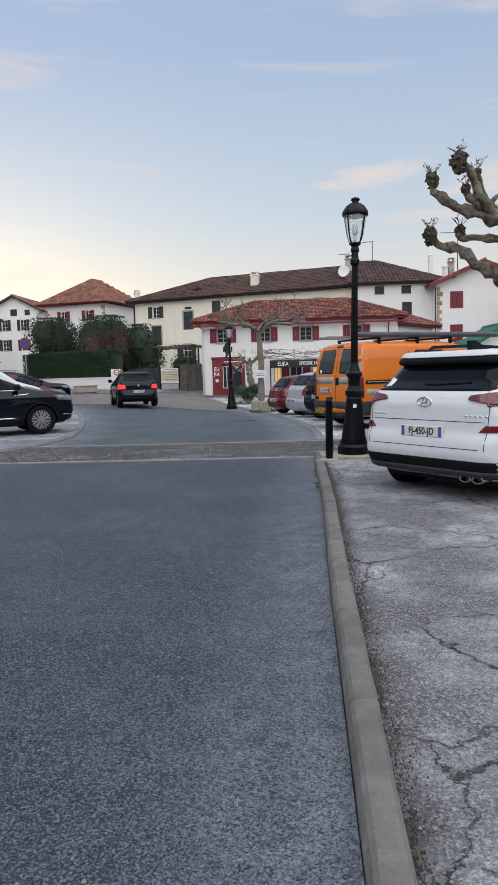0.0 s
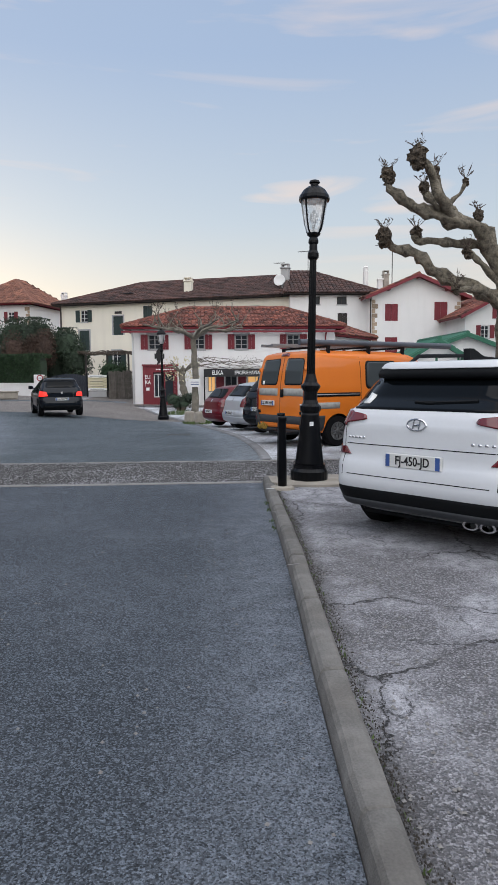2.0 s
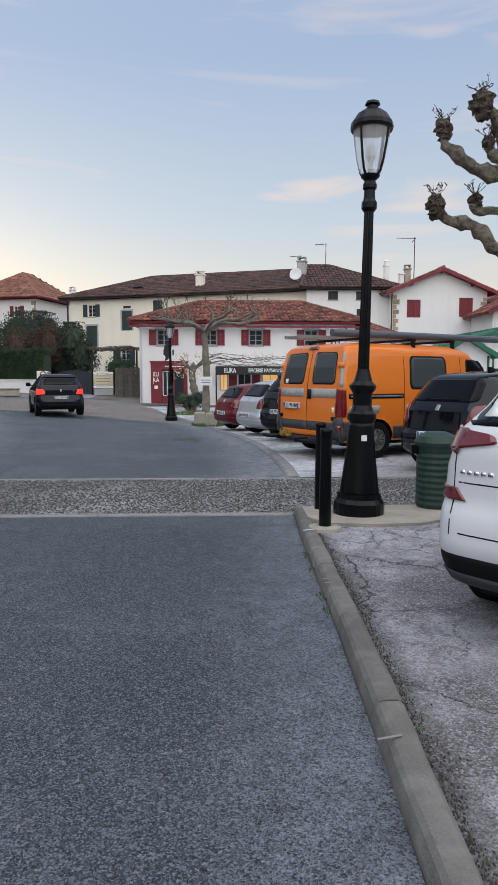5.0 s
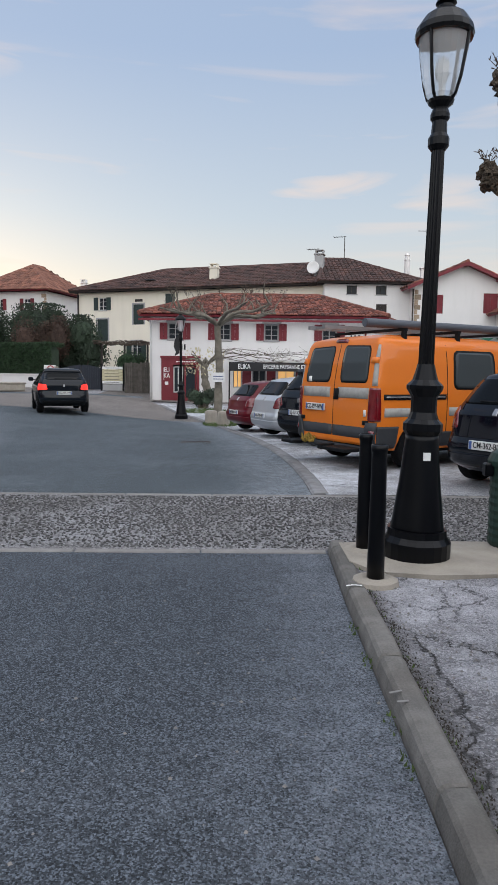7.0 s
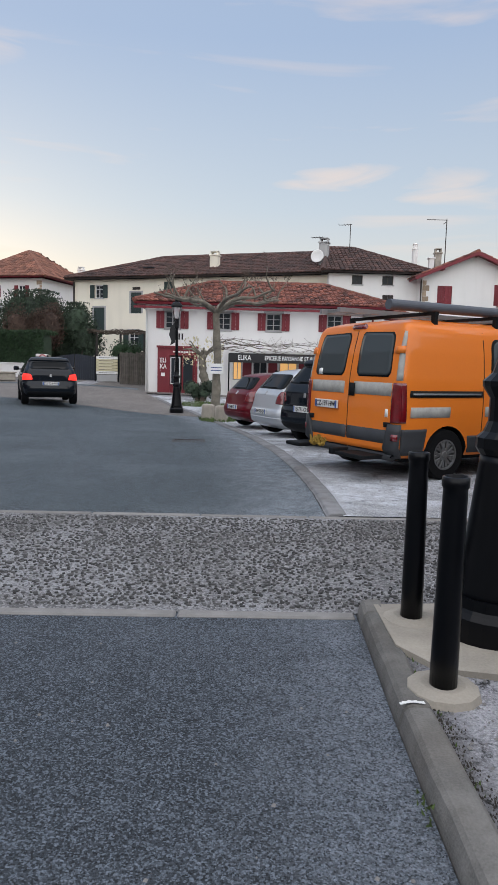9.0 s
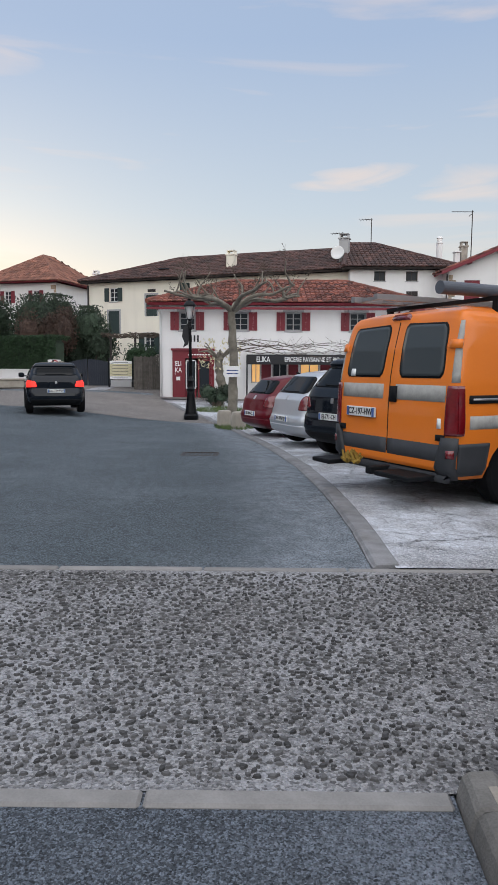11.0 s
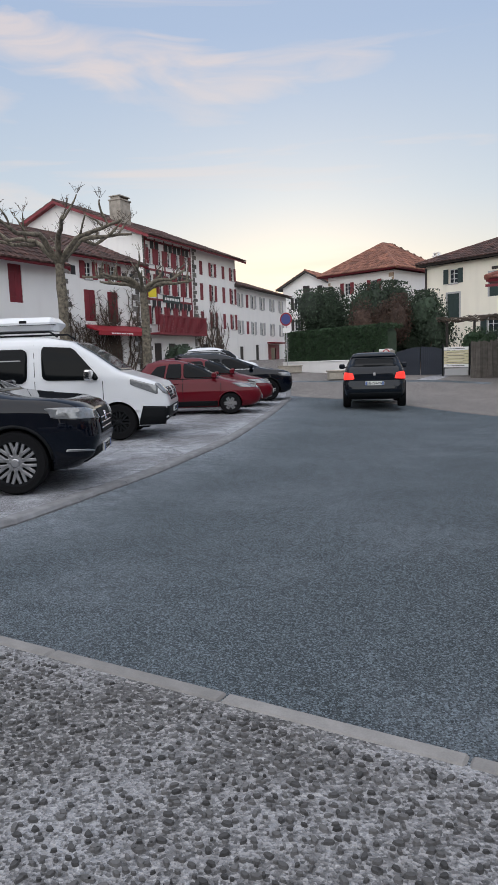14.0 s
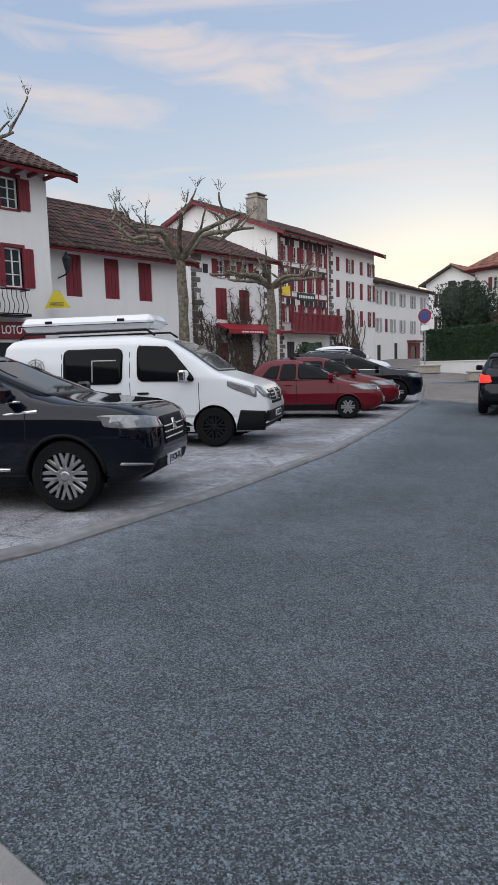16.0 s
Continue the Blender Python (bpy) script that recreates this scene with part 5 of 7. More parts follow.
def hatch_tables(L, H, w):
    f, k = L / 2, H / 1.45
    front = [(0.2, f - 0.2), (0.32, f - 0.04), (0.5, f), (0.64, f - 0.06), (0.78 * k, f - 0.35), (0.88 * k, f - 0.8), (0.94 * k, f - 1.05), (1.2 * k, f - 1.55), (1.36 * k, f - 1.95), (1.42 * k, f - 2.2), (H, f - 2.45)]
    rear = [(0.2, -f + 0.25), (0.32, -f + 0.05), (0.5, -f), (0.62, -f + 0.06), (0.9 * k, -f + 0.12), (0.98 * k, -f + 0.18), (1.2 * k, -f + 0.38), (1.36 * k, -f + 0.52), (1.41 * k, -f + 0.75), (H, -f + 1.1)]
    width = [(0.2, w - 0.08), (0.35, w - 0.02), (0.6, w), (0.85, w - 0.03), (0.95 * k, w - 0.07), (1.2 * k, w - 0.16), (1.36 * k, w - 0.26), (1.42 * k, w - 0.36), (H, w - 0.5)]
    return front, rear, width


WHITEP = paint("white_paint", (0.7, 0.715, 0.735), rough=0.4, coat=0.8)
ORANGE = paint("orange_paint", (0.78, 0.2, 0.02), rough=0.45)
SILVER = paint("silver_paint", (0.52, 0.54, 0.57), 0.5)
REDP = paint("red_paint", (0.105, 0.004, 0.01), coat=0.45, spec=0.1)
NAVYP = paint("navy_paint", (0.002, 0.0035, 0.008), rough=0.3, coat=0.8, spec=0.0)
GREYP = paint("slate_paint", (0.006, 0.009, 0.014), rough=0.3, coat=0.7, spec=0.0)
TRIM = mat("grey_trim", (0.035, 0.038, 0.043), 0.6, vary=0.25, scale=7, fine=60, bump=0.1)
STEEL = mat("steel_wheel", (0.2, 0.2, 0.2), 0.5, 0.6, vary=0.3, scale=8, fine=50, bump=0.1)
TAPE = mat("grey_tape", (0.42, 0.41, 0.38), 0.7, vary=0.3, scale=12, fine=60, bump=0.1)


def plain_car(kind, name, label, x, y, heading, L, H, w, material, at, plate_text, wheel_r=0.31, front_axle=None, rear_axle=None, rails=False, glass=TINT, spokes=6, rim=ALLOY, lit=False, group="parked cars"):
    T = suv_tables if kind == "suv" else hatch_tables
    t = T(L, H, w)
    fa, ra = front_axle or L / 2 - 0.85, rear_axle or -L / 2 + 0.75
    c = Car(name, label, x, y, heading, L, *t, material, (fa, ra, wheel_r, w - 0.1), e=8.0 if kind == "suv" else 6.5, at=at, group=group)
    k = H / (1.65 if kind == "suv" else 1.45)
    b, tp = (1.1, 1.45 * k) if kind == "suv" else (0.96 * k, 1.33 * k)
    f = L / 2
    c.patch("windshield", "front", [(-w * 0.78, b + 0.02), (w * 0.78, b + 0.02), (w * 0.66, tp + 0.03), (-w * 0.66, tp + 0.03)], glass)
    c.patch("rear_window", "rear", [(-w * 0.72, b + 0.06), (w * 0.72, b + 0.06), (w * 0.62, tp - 0.0), (-w * 0.62, tp - 0.0)], TINT)
    x0, xm, x1, xr = f - 1.62, f - 2.45, -f + 1.3, -f + 0.75
    if kind == "hatch":
        x0, xm, x1, xr = f - 1.45, f - 2.1, -f + 1.05, -f + 0.62
    c.both("side_window", [(xm + 0.03, b), (x0 + 0.28, b), (x0 - 0.2, tp - 0.04), (xm + 0.03, tp)], TINT)
    c.both("side_window", [(x1, b), (xm - 0.03, b), (xm - 0.03, tp), (x1 + 0.08, tp)], TINT)
    c.both("quarter_window", [(xr, b + 0.08), (x1 - 0.05, b), (x1 + 0.02, tp - 0.02), (xr + 0.2, tp - 0.06)], TINT, n=(4, 4))
    hz = 0.12 if kind == "suv" else 0.0
    c.pair("headlight", "front", [(w * 0.45, 0.66 + hz), (w * 0.97, 0.69 + hz), (w * 0.97, 0.82 + hz), (w * 0.5, 0.76 + hz)], HEADL)
    c.both("headlight", [(f - 0.42, 0.73 + hz), (f - 0.14, 0.69 + hz), (f - 0.16, 0.8 + hz), (f - 0.4, 0.8 + hz)], HEADL, off=0.006)
    c.patch("grille", "front", [(-w * 0.42, 0.6), (w * 0.42, 0.6), (w * 0.42, 0.76 + hz), (-w * 0.42, 0.76 + hz)], PLASTIC)
    for z in (0.65, 0.71, 0.77) if kind == "suv" else (0.68,):
        c.patch("grille_bar", "front", [(-w * 0.4, z), (w * 0.4, z), (w * 0.4, z + 0.014), (-w * 0.4, z + 0.014)], CHROME, off=0.014, n=(10, 1))
    c.patch("lower_grille", "front", [(-w * 0.7, 0.3), (w * 0.7, 0.3), (w * 0.6, 0.46), (-w * 0.6, 0.46)], PLASTIC)
    c.patch("emblem", "front", [(-0.055, 0.66 + hz * 0.6), (0.055, 0.66 + hz * 0.6), (0.03, 0.76 + hz * 0.6), (-0.03, 0.76 + hz * 0.6)], CHROME, off=0.02)
    tz = (0.82, 1.02) if kind == "suv" else (0.72 * k, 1.0 * k)
    c.pair("tail_light", "rear", [(w * 0.62, tz[0]), (w * 0.998, tz[0] - 0.02), (w * 0.99, tz[1]), (w * 0.68, tz[1] - 0.03)], STOPLIT if lit else TAILR)
    c.patch("rear_bumper", "rear", [(-w * 0.97, 0.26), (w * 0.97, 0.26), (w * 0.97, 0.44), (-w * 0.97, 0.44)], PLASTIC if kind == "suv" else material, off=0.012)
    c.patch("emblem", "rear", [(-0.03, tz[1] - 0.11), (0.03, tz[1] - 0.11), (0.03, tz[1] - 0.03), (-0.03, tz[1] - 0.03)], ALLOY, off=0.012)
    c.both("sill_trim", [(ra + wheel_r * 1.2, 0.22), (fa - wheel_r * 1.2, 0.22), (fa - wheel_r * 1.2, 0.36), (ra + wheel_r * 1.2, 0.36)], PLASTIC)
    c.both("belt_trim", [(x1 - 0.1, b - 0.03), (x0 + 0.3, b - 0.03), (x0 + 0.3, b - 0.012), (x1 - 0.1, b - 0.012)], CHROME if rails == ALLOY else PLASTIC, off=0.008, n=(14, 1))
    for ax in (fa, ra):
        for s_ in (-1, 1):
            bm = bmesh.new()
            arc = [math.pi * (0.02 + 0.96 * q / 16) for q in range(17)]
            pts = [(ax + wheel_r * 1.15 * math.cos(a), wheel_r + wheel_r * 1.15 * math.sin(a)) for a in arc]
            tube(bm, [(px, c.spot("left" if s_ > 0 else "right", px, pz).y + s_ * 0.002, pz) for px, pz in pts], [0.02] * 17, 6)
            part("arch_lip", bm, PLASTIC if kind == "suv" else material, c.e, smooth=True)
    bm = bmesh.new()
    tube(bm, [c.spot("rear", y_, b + 0.09 + 0.02 * abs(y_)) + Vector((-0.02, 0, 0)) for y_ in (-0.3, -0.1, 0.1, 0.3)], [0.012] * 4, 6)
    part("rear_wiper", bm, PLASTIC, c.e)
    c.plate("rear", 0, 0.7 if kind == "suv" else 0.55, plate_text)
    c.plate("front", 0, 0.42, plate_text)
    c.wheels(spokes=spokes, rim_mat=rim, hub=0.74 if kind == "suv" else 0.68)
    c.mirrors(x0 + 0.2, b + 0.0, material)
    c.handles((xm - 0.22, x1 - 0.12), b - 0.14, material)
    c.seams((x0 + 0.36, xm, x1 - 0.1), 0.38, b)
    if rails:
        c.rails(-f + 0.8, f - 2.3, rails)
    bm = bmesh.new()
    prism(bm, [(-f + 1.25, H - 0.01), (-f + 1.45, H - 0.01), (-f + 1.3, H + 0.06), (-f + 1.24, H + 0.07)], -0.025, 0.025)
    part("roof_fin", bm, PLASTIC, c.e)
    return c


def white_suv():
    L, H, w = 4.48, 1.55, 0.895
    c = Car("white_suv", "white family suv parked nose-in beyond the pavement", 1.76, 7.58, 51, L, *suv_tables(L, H, w), WHITEP, (1.35, -1.4, 0.355, 0.82))
    c.patch("rear_window", "rear", [(-0.8, 1.13), (0.8, 1.13), (0.7, 1.4), (-0.7, 1.4)], TINT, n=(16, 8))
    c.patch("spoiler", "rear", [(-0.7, 1.45), (0.7, 1.45), (0.66, 1.485), (-0.66, 1.485)], WHITEP, off=0.05, label="white roof spoiler")
    c.patch("spoiler_lip", "rear", [(-0.73, 1.395), (0.73, 1.395), (0.7, 1.452), (-0.7, 1.452)], PLASTIC, off=0.045, n=(14, 2))
    bm = bmesh.new()
    tube(bm, [c.spot("rear", y_, 1.19 + 0.05 * abs(y_)) + Vector((-0.02, 0, 0)) for y_ in (-0.42, -0.2, 0.0, 0.12)], [0.014] * 4, 6)
    part("rear_wiper", bm, PLASTIC, c.e)
    c.patch("windshield", "front", [(-0.72, 1.12), (0.72, 1.12), (0.6, 1.5), (-0.6, 1.5)], TINT)
    for q in ([(-0.16, 1.1), (0.9, 1.08), (0.4, 1.4), (-0.16, 1.43)], [(-1.0, 1.1), (-0.22, 1.1), (-0.22, 1.43), (-0.95, 1.42)], [(-1.6, 1.18), (-1.06, 1.12), (-1.0, 1.4), (-1.4, 1.37)]):
        c.both("side_window", q, TINT)
    c.pair("tail_light", "rear", [(0.5, 1.045), (0.88, 0.985), (0.87, 1.125), (0.52, 1.085)], TAILR, n=(14, 6), off=0.02)
    c.both("tail_light", [(-2.16, 0.98), (-1.9, 1.03), (-1.9, 1.08), (-2.12, 1.12)], TAILR)
    c.pair("reflector", "rear", [(0.64, 0.745), (0.9, 0.745), (0.9, 0.81), (0.7, 0.81)], TAILR, label="red rear reflector")
    c.patch("rear_bumper", "rear", [(-0.92, 0.3), (0.92, 0.3), (0.92, 0.47), (-0.92, 0.47)], PLASTIC, off=0.014, n=(24, 6), label="black lower bumper")
    c.patch("skid_plate", "rear", [(-0.8, 0.33), (0.8, 0.33), (0.8, 0.375), (-0.8, 0.375)], TRIM, off=0.03, n=(20, 3), label="grey skid plate strip")
    for z, wd in ((0.835, 0.7), (0.58, 0.66)):
        c.patch("tailgate_seam", "rear", [(-wd, z), (wd, z), (wd, z + 0.007), (-wd, z + 0.007)], PLASTIC, off=0.001, n=(20, 1), sink=0.004)
    for s_ in (-1, 1):
        c.patch("tailgate_seam", "rear", [(s_ * 0.71, 0.57), (s_ * 0.717, 0.57), (s_ * 0.735, 1.08), (s_ * 0.728, 1.08)], PLASTIC, off=0.001, n=(1, 14), sink=0.004)
    c.plate("rear", 0, 0.73, "FJ-450-JD")
    p = c.spot("rear", 0, 1.02)
    bm = bmesh.new()
    tube(bm, [(-0.012, 0.085 * math.cos(a), 0.045 * math.sin(a)) for a in [2 * math.pi * k / 24 for k in range(25)]], [0.009] * 25, 6)
    tube(bm, [(-0.012, 0.035, -0.035), (-0.012, 0.02, 0.036)], [0.008, 0.008], 6)
    tube(bm, [(-0.012, -0.02, -0.036), (-0.012, -0.035, 0.035)], [0.008, 0.008], 6)
    tube(bm, [(-0.012, 0.028, 0.0), (-0.012, -0.028, 0.0)], [0.007, 0.007], 6)
    part("emblem", bm, CHROME, c.e, "chrome oval badge", m=Matrix.Translation(p))
    for y0, y1 in ((0.5, 0.7), (-0.72, -0.45)):
        for k in range(5):
            ya = y0 + (y1 - y0) * k / 5
            c.patch("badge_bar", "rear", [(ya, 0.885), (ya + 0.025, 0.885), (ya + 0.025, 0.903), (ya, 0.903)], CHROME, off=0.005, n=(1, 1))
    c.patch("sticker", "rear", [(0.56, 1.17), (0.64, 1.17), (0.64, 1.26), (0.56, 1.24)], LETTER, off=0.012, n=(2, 2))
    bm = bmesh.new()
    for y in (-0.62, -0.48):
        lathe([(0.05, 0), (0.055, 0.16), (0.04, 0.16), (0.035, 0.02)], 14, bm, Matrix.Translation((-2.0, y, 0.29)) @ Matrix.Rotation(radians(-90), 4, "Y") @ Matrix.Diagonal((0.7, 1.2, 1, 1)))
    part("exhaust", bm, CHROME, c.e, "twin chrome exhaust pipes")
    part("underbody", boxes((-1.95, 1.9, -0.7, 0.7, 0.2, 0.4), bevel=0.03), PLASTIC, c.e)
    c.both("sill_trim", [(-0.92, 0.26), (0.92, 0.26), (0.92, 0.42), (-0.92, 0.42)], PLASTIC)
    c.wheels(width=0.23, spokes=5)
    c.mirrors(0.75, 1.1, WHITEP)
    c.handles((-0.35, -1.15), 0.98, WHITEP)
    c.seams((0.95, -0.19, -1.1), 0.45, 1.08)
    c.rails(-1.5, 0.3, PLASTIC)
    bm = bmesh.new()
    prism(bm, [(-1.42, 1.52), (-1.1, 1.55), (-1.25, 1.6), (-1.36, 1.64), (-1.43, 1.64)], -0.03, 0.03)
    part("roof_fin", bm, PLASTIC, c.e)


def orange_van():
    L, f = 4.75, 2.375
    front = [(0.3, f - 0.15), (0.5, f), (0.8, f - 0.02), (1.0, f - 0.25), (1.12, f - 0.75), (1.2, f - 0.95), (1.6, f - 1.3), (1.86, f - 1.6), (1.97, f - 1.9), (2.01, f - 2.2)]
    rear = [(0.3, -f + 0.1), (0.4, -f), (1.0, -f + 0.01), (1.3, -f + 0.03), (1.6, -f + 0.08), (1.88, -f + 0.15), (1.95, -f + 0.2), (2.01, -f + 0.4)]
    width = [(0.3, 0.93), (0.42, 0.985), (0.9, 1.0), (1.25, 0.995), (1.6, 0.965), (1.84, 0.925), (1.93, 0.88), (1.98, 0.8), (2.0, 0.68)]
    c = Car("orange_van", "orange work van with grey tape and a roof pipe", 1.68, 16.75, 62, L, front, rear, width, ORANGE, (1.45, -1.55, 0.325, 0.88), e=26, category="van", group="")
    for s_ in (-1, 1):
        c.patch("rear_window", "rear", [(s_ * 0.13, 1.29), (s_ * 0.8, 1.29), (s_ * 0.75, 1.84), (s_ * 0.11, 1.86)], PLASTIC, off=0.004, n=(6, 6))
        c.patch("window_glass", "rear", [(s_ * 0.15, 1.31), (s_ * 0.78, 1.31), (s_ * 0.73, 1.82), (s_ * 0.13, 1.84)], SKYGLASS, off=0.01, n=(6, 6))
        c.patch("grey_panel", "rear", [(s_ * 0.1, 1.06), (s_ * 0.84, 1.06), (s_ * 0.84, 1.22), (s_ * 0.1, 1.22)], TAPE, off=0.004, n=(6, 2), label="grey weathered tape strip")
        c.patch("tail_light", "rear", [(s_ * 0.86, 0.74), (s_ * 0.975, 0.74), (s_ * 0.965, 1.22), (s_ * 0.87, 1.22)], TAILR, off=0.02, n=(8, 6))
        c.patch("hinge", "rear", [(s_ * 0.83, 1.58), (s_ * 0.97, 1.58), (s_ * 0.97, 1.66), (s_ * 0.83, 1.66)], ORANGE, off=0.03, n=(4, 2))
        c.patch("hinge", "rear", [(s_ * 0.76, 0.68), (s_ * 0.86, 0.68), (s_ * 0.86, 0.74), (s_ * 0.76, 0.74)], PLASTIC, off=0.03, n=(4, 2))
        c.patch("bumper_corner", "rear", [(s_ * 0.74, 0.32), (s_ * 0.985, 0.32), (s_ * 0.985, 0.72), (s_ * 0.84, 0.72)], TRIM, off=0.035, n=(8, 4))
        c.patch("reflector", "rear", [(s_ * 0.9, 0.52), (s_ * 0.95, 0.52), (s_ * 0.95, 0.6), (s_ * 0.9, 0.6)], TAILR, off=0.045, n=(2, 2))
        c.patch("pillar_tape", "rear", [(s_ * 0.9, 1.25), (s_ * 0.975, 1.25), (s_ * 0.92, 1.85), (s_ * 0.87, 1.85)], TAPE, off=0.004, n=(3, 8))
        c.patch("lower_trim", "rear", [(s_ * 0.012, 0.36), (s_ * 0.99, 0.36), (s_ * 0.99, 0.64), (s_ * 0.012, 0.64)], TRIM, off=0.008, n=(8, 2))
    c.both("tail_light", [(-2.34, 0.74), (-2.24, 0.74), (-2.26, 1.22), (-2.32, 1.22)], TAILR, off=0.015)
    c.patch("door_seam", "rear", [(-0.006, 0.5), (0.006, 0.5), (0.006, 1.88), (-0.006, 1.88)], PLASTIC, off=0.002, n=(1, 12), sink=0.004)
    c.patch("door_handle", "rear", [(-0.13, 1.03), (-0.02, 1.03), (-0.02, 1.2), (-0.13, 1.2)], PLASTIC, off=0.02, n=(2, 2), label="black door handle")
    c.patch("bumper_step", "rear", [(-0.99, 0.3), (0.99, 0.3), (0.99, 0.36), (-0.99, 0.36)], TRIM, off=0.08, n=(16, 2), label="grey rear bumper step")
    c.patch("brake_lamp", "rear", [(-0.14, 1.9), (0.14, 1.9), (0.13, 1.94), (-0.13, 1.94)], TAILR, off=0.03, n=(4, 2))
    c.patch("sticker", "rear", [(0.62, 1.3), (0.7, 1.3), (0.7, 1.38), (0.62, 1.38)], LETTER, off=0.014, n=(1, 1))
    c.patch("sticker", "rear", [(-0.8, 0.8), (-0.75, 0.8), (-0.75, 0.9), (-0.8, 0.9)], LETTER, off=0.006, n=(1, 1))
    c.plate("rear", 0.45, 0.9, "CZ-197-HW")
    c.patch("windshield", "front", [(-0.8, 1.22), (0.8, 1.22), (0.72, 1.85), (-0.72, 1.85)], TINT)
    c.pair("headlight", "front", [(0.55, 0.78), (0.98, 0.8), (0.98, 1.02), (0.6, 1.0)], HEADL)
    c.patch("grille", "front", [(-0.5, 0.6), (0.5, 0.6), (0.5, 0.9), (-0.5, 0.9)], PLASTIC)
    c.both("side_window", [(-0.82, 1.2), (0.12, 1.2), (0.1, 1.8), (-0.8, 1.8)], PLASTIC, off=0.004, n=(8, 6))
    c.both("window_glass", [(-0.78, 1.23), (0.08, 1.23), (0.06, 1.77), (-0.76, 1.77)], SKYGLASS, off=0.01, n=(8, 6))
    c.both("cab_window", [(0.62, 1.2), (1.4, 1.2), (1.05, 1.73), (0.62, 1.76)], TINT)
    c.both("slide_rail", [(-2.2, 1.05), (-0.97, 1.05), (-0.97, 1.13), (-2.2, 1.13)], PLASTIC, off=0.012, n=(10, 2), label="dark sliding door rail")
    c.both("rail_inset", [(-2.16, 1.08), (-1.0, 1.08), (-1.0, 1.1), (-2.16, 1.1)], ALLOY, off=0.018, n=(10, 1))
    c.both("grey_panel", [(-2.18, 0.8), (-1.52, 0.8), (-1.52, 0.93), (-2.18, 0.93)], TAPE, off=0.004, n=(4, 2), label="grey weathered tape strip")
    c.both("grey_panel", [(-0.9, 0.8), (0.2, 0.8), (0.2, 0.93), (-0.9, 0.93)], TAPE, off=0.004, n=(4, 2))
    c.both("lower_trim", [(-2.3, 0.34), (-1.95, 0.34), (-1.9, 0.66), (-2.3, 0.66)], TRIM, off=0.008)
    c.both("lower_trim", [(-1.16, 0.34), (1.05, 0.34), (1.05, 0.56), (-1.2, 0.56)], TRIM, off=0.008)
    c.both("panel_seam", [(-0.95, 0.55), (-0.938, 0.55), (-0.938, 1.88), (-0.95, 1.88)], PLASTIC, off=0.002, n=(1, 12), sink=0.004)
    c.both("panel_seam", [(0.47, 0.5), (0.482, 0.5), (0.482, 1.88), (0.47, 1.88)], PLASTIC, off=0.002, n=(1, 12), sink=0.004)
    c.wheels(width=0.22, spokes=9, rim_mat=STEEL, hub=0.6, cover=True)
    c.mirrors(1.35, 1.3, PLASTIC, 1.5)
    part("underbody", boxes((-2.1, 2.0, -0.75, 0.75, 0.22, 0.4), bevel=0.03), PLASTIC, c.e)
    rack = part("roof_rack", boxes(*[(x - 0.03, x + 0.03, -0.86, 0.86, 2.07, 2.11) for x in (-1.7, -0.6, 0.4)], *[(x - 0.03, x + 0.03, s_ * 0.82 - 0.03, s_ * 0.82 + 0.03, 1.93, 2.07) for x in (-1.7, -0.6, 0.4) for s_ in (-1, 1)]), PLASTIC, c.e, "black roof rack")
    bm = lathe([(0.065, 0), (0.065, 4.4), (0.055, 4.4), (0.055, 0.02)], 18)
    bm.transform(Matrix.Translation((-2.35, -0.7, 2.17)) @ Matrix.Rotation(radians(90), 4, "Y"))
    part("pipe_tube", bm, mat("grey_pipe", (0.09, 0.1, 0.12), 0.5, vary=0.15), rack, "long grey pipe tube", smooth=False)
    bm = boxes(*[(-2.5, 1.4, y - 0.03, y + 0.03, 2.115, 2.175) for y in (0.1, 0.5)], *[(-2.4 + 0.3 * k, -2.36 + 0.3 * k, 0.13, 0.47, 2.125, 2.165) for k in range(13)])
    part("ladder", bm, ALLOY, rack, "aluminium ladder")
    bm = boxes((-2.75, -2.3, 0.55, 0.9, 0.3, 0.35), (-2.62, -2.3, -0.05, 0.05, 0.26, 0.34), (-2.7, -2.3, -0.75, -0.2, 0.28, 0.33), bevel=0.01)
    part("tow_frame", bm, PLASTIC, c.e, "folded tow frame behind the bumper")
    bm = bmesh.new()
    rnd = random.Random(3)
    for k in range(26):
        p = Vector((-2.62 + rnd.uniform(-0.06, 0.06), 0.28 + rnd.uniform(-0.09, 0.09), 0.36))
        tube(bm, [p, p + Vector((rnd.uniform(-0.06, 0.06), rnd.uniform(-0.1, 0.1), rnd.uniform(0.0, 0.14)))], [0.022, 0.012], 5)
    part("tied_cloth", bm, mat("mustard_cloth", (0.30, 0.19, 0.03), 0.9, vary=0.4), c.e, "mustard cloth tied to the tow bar")


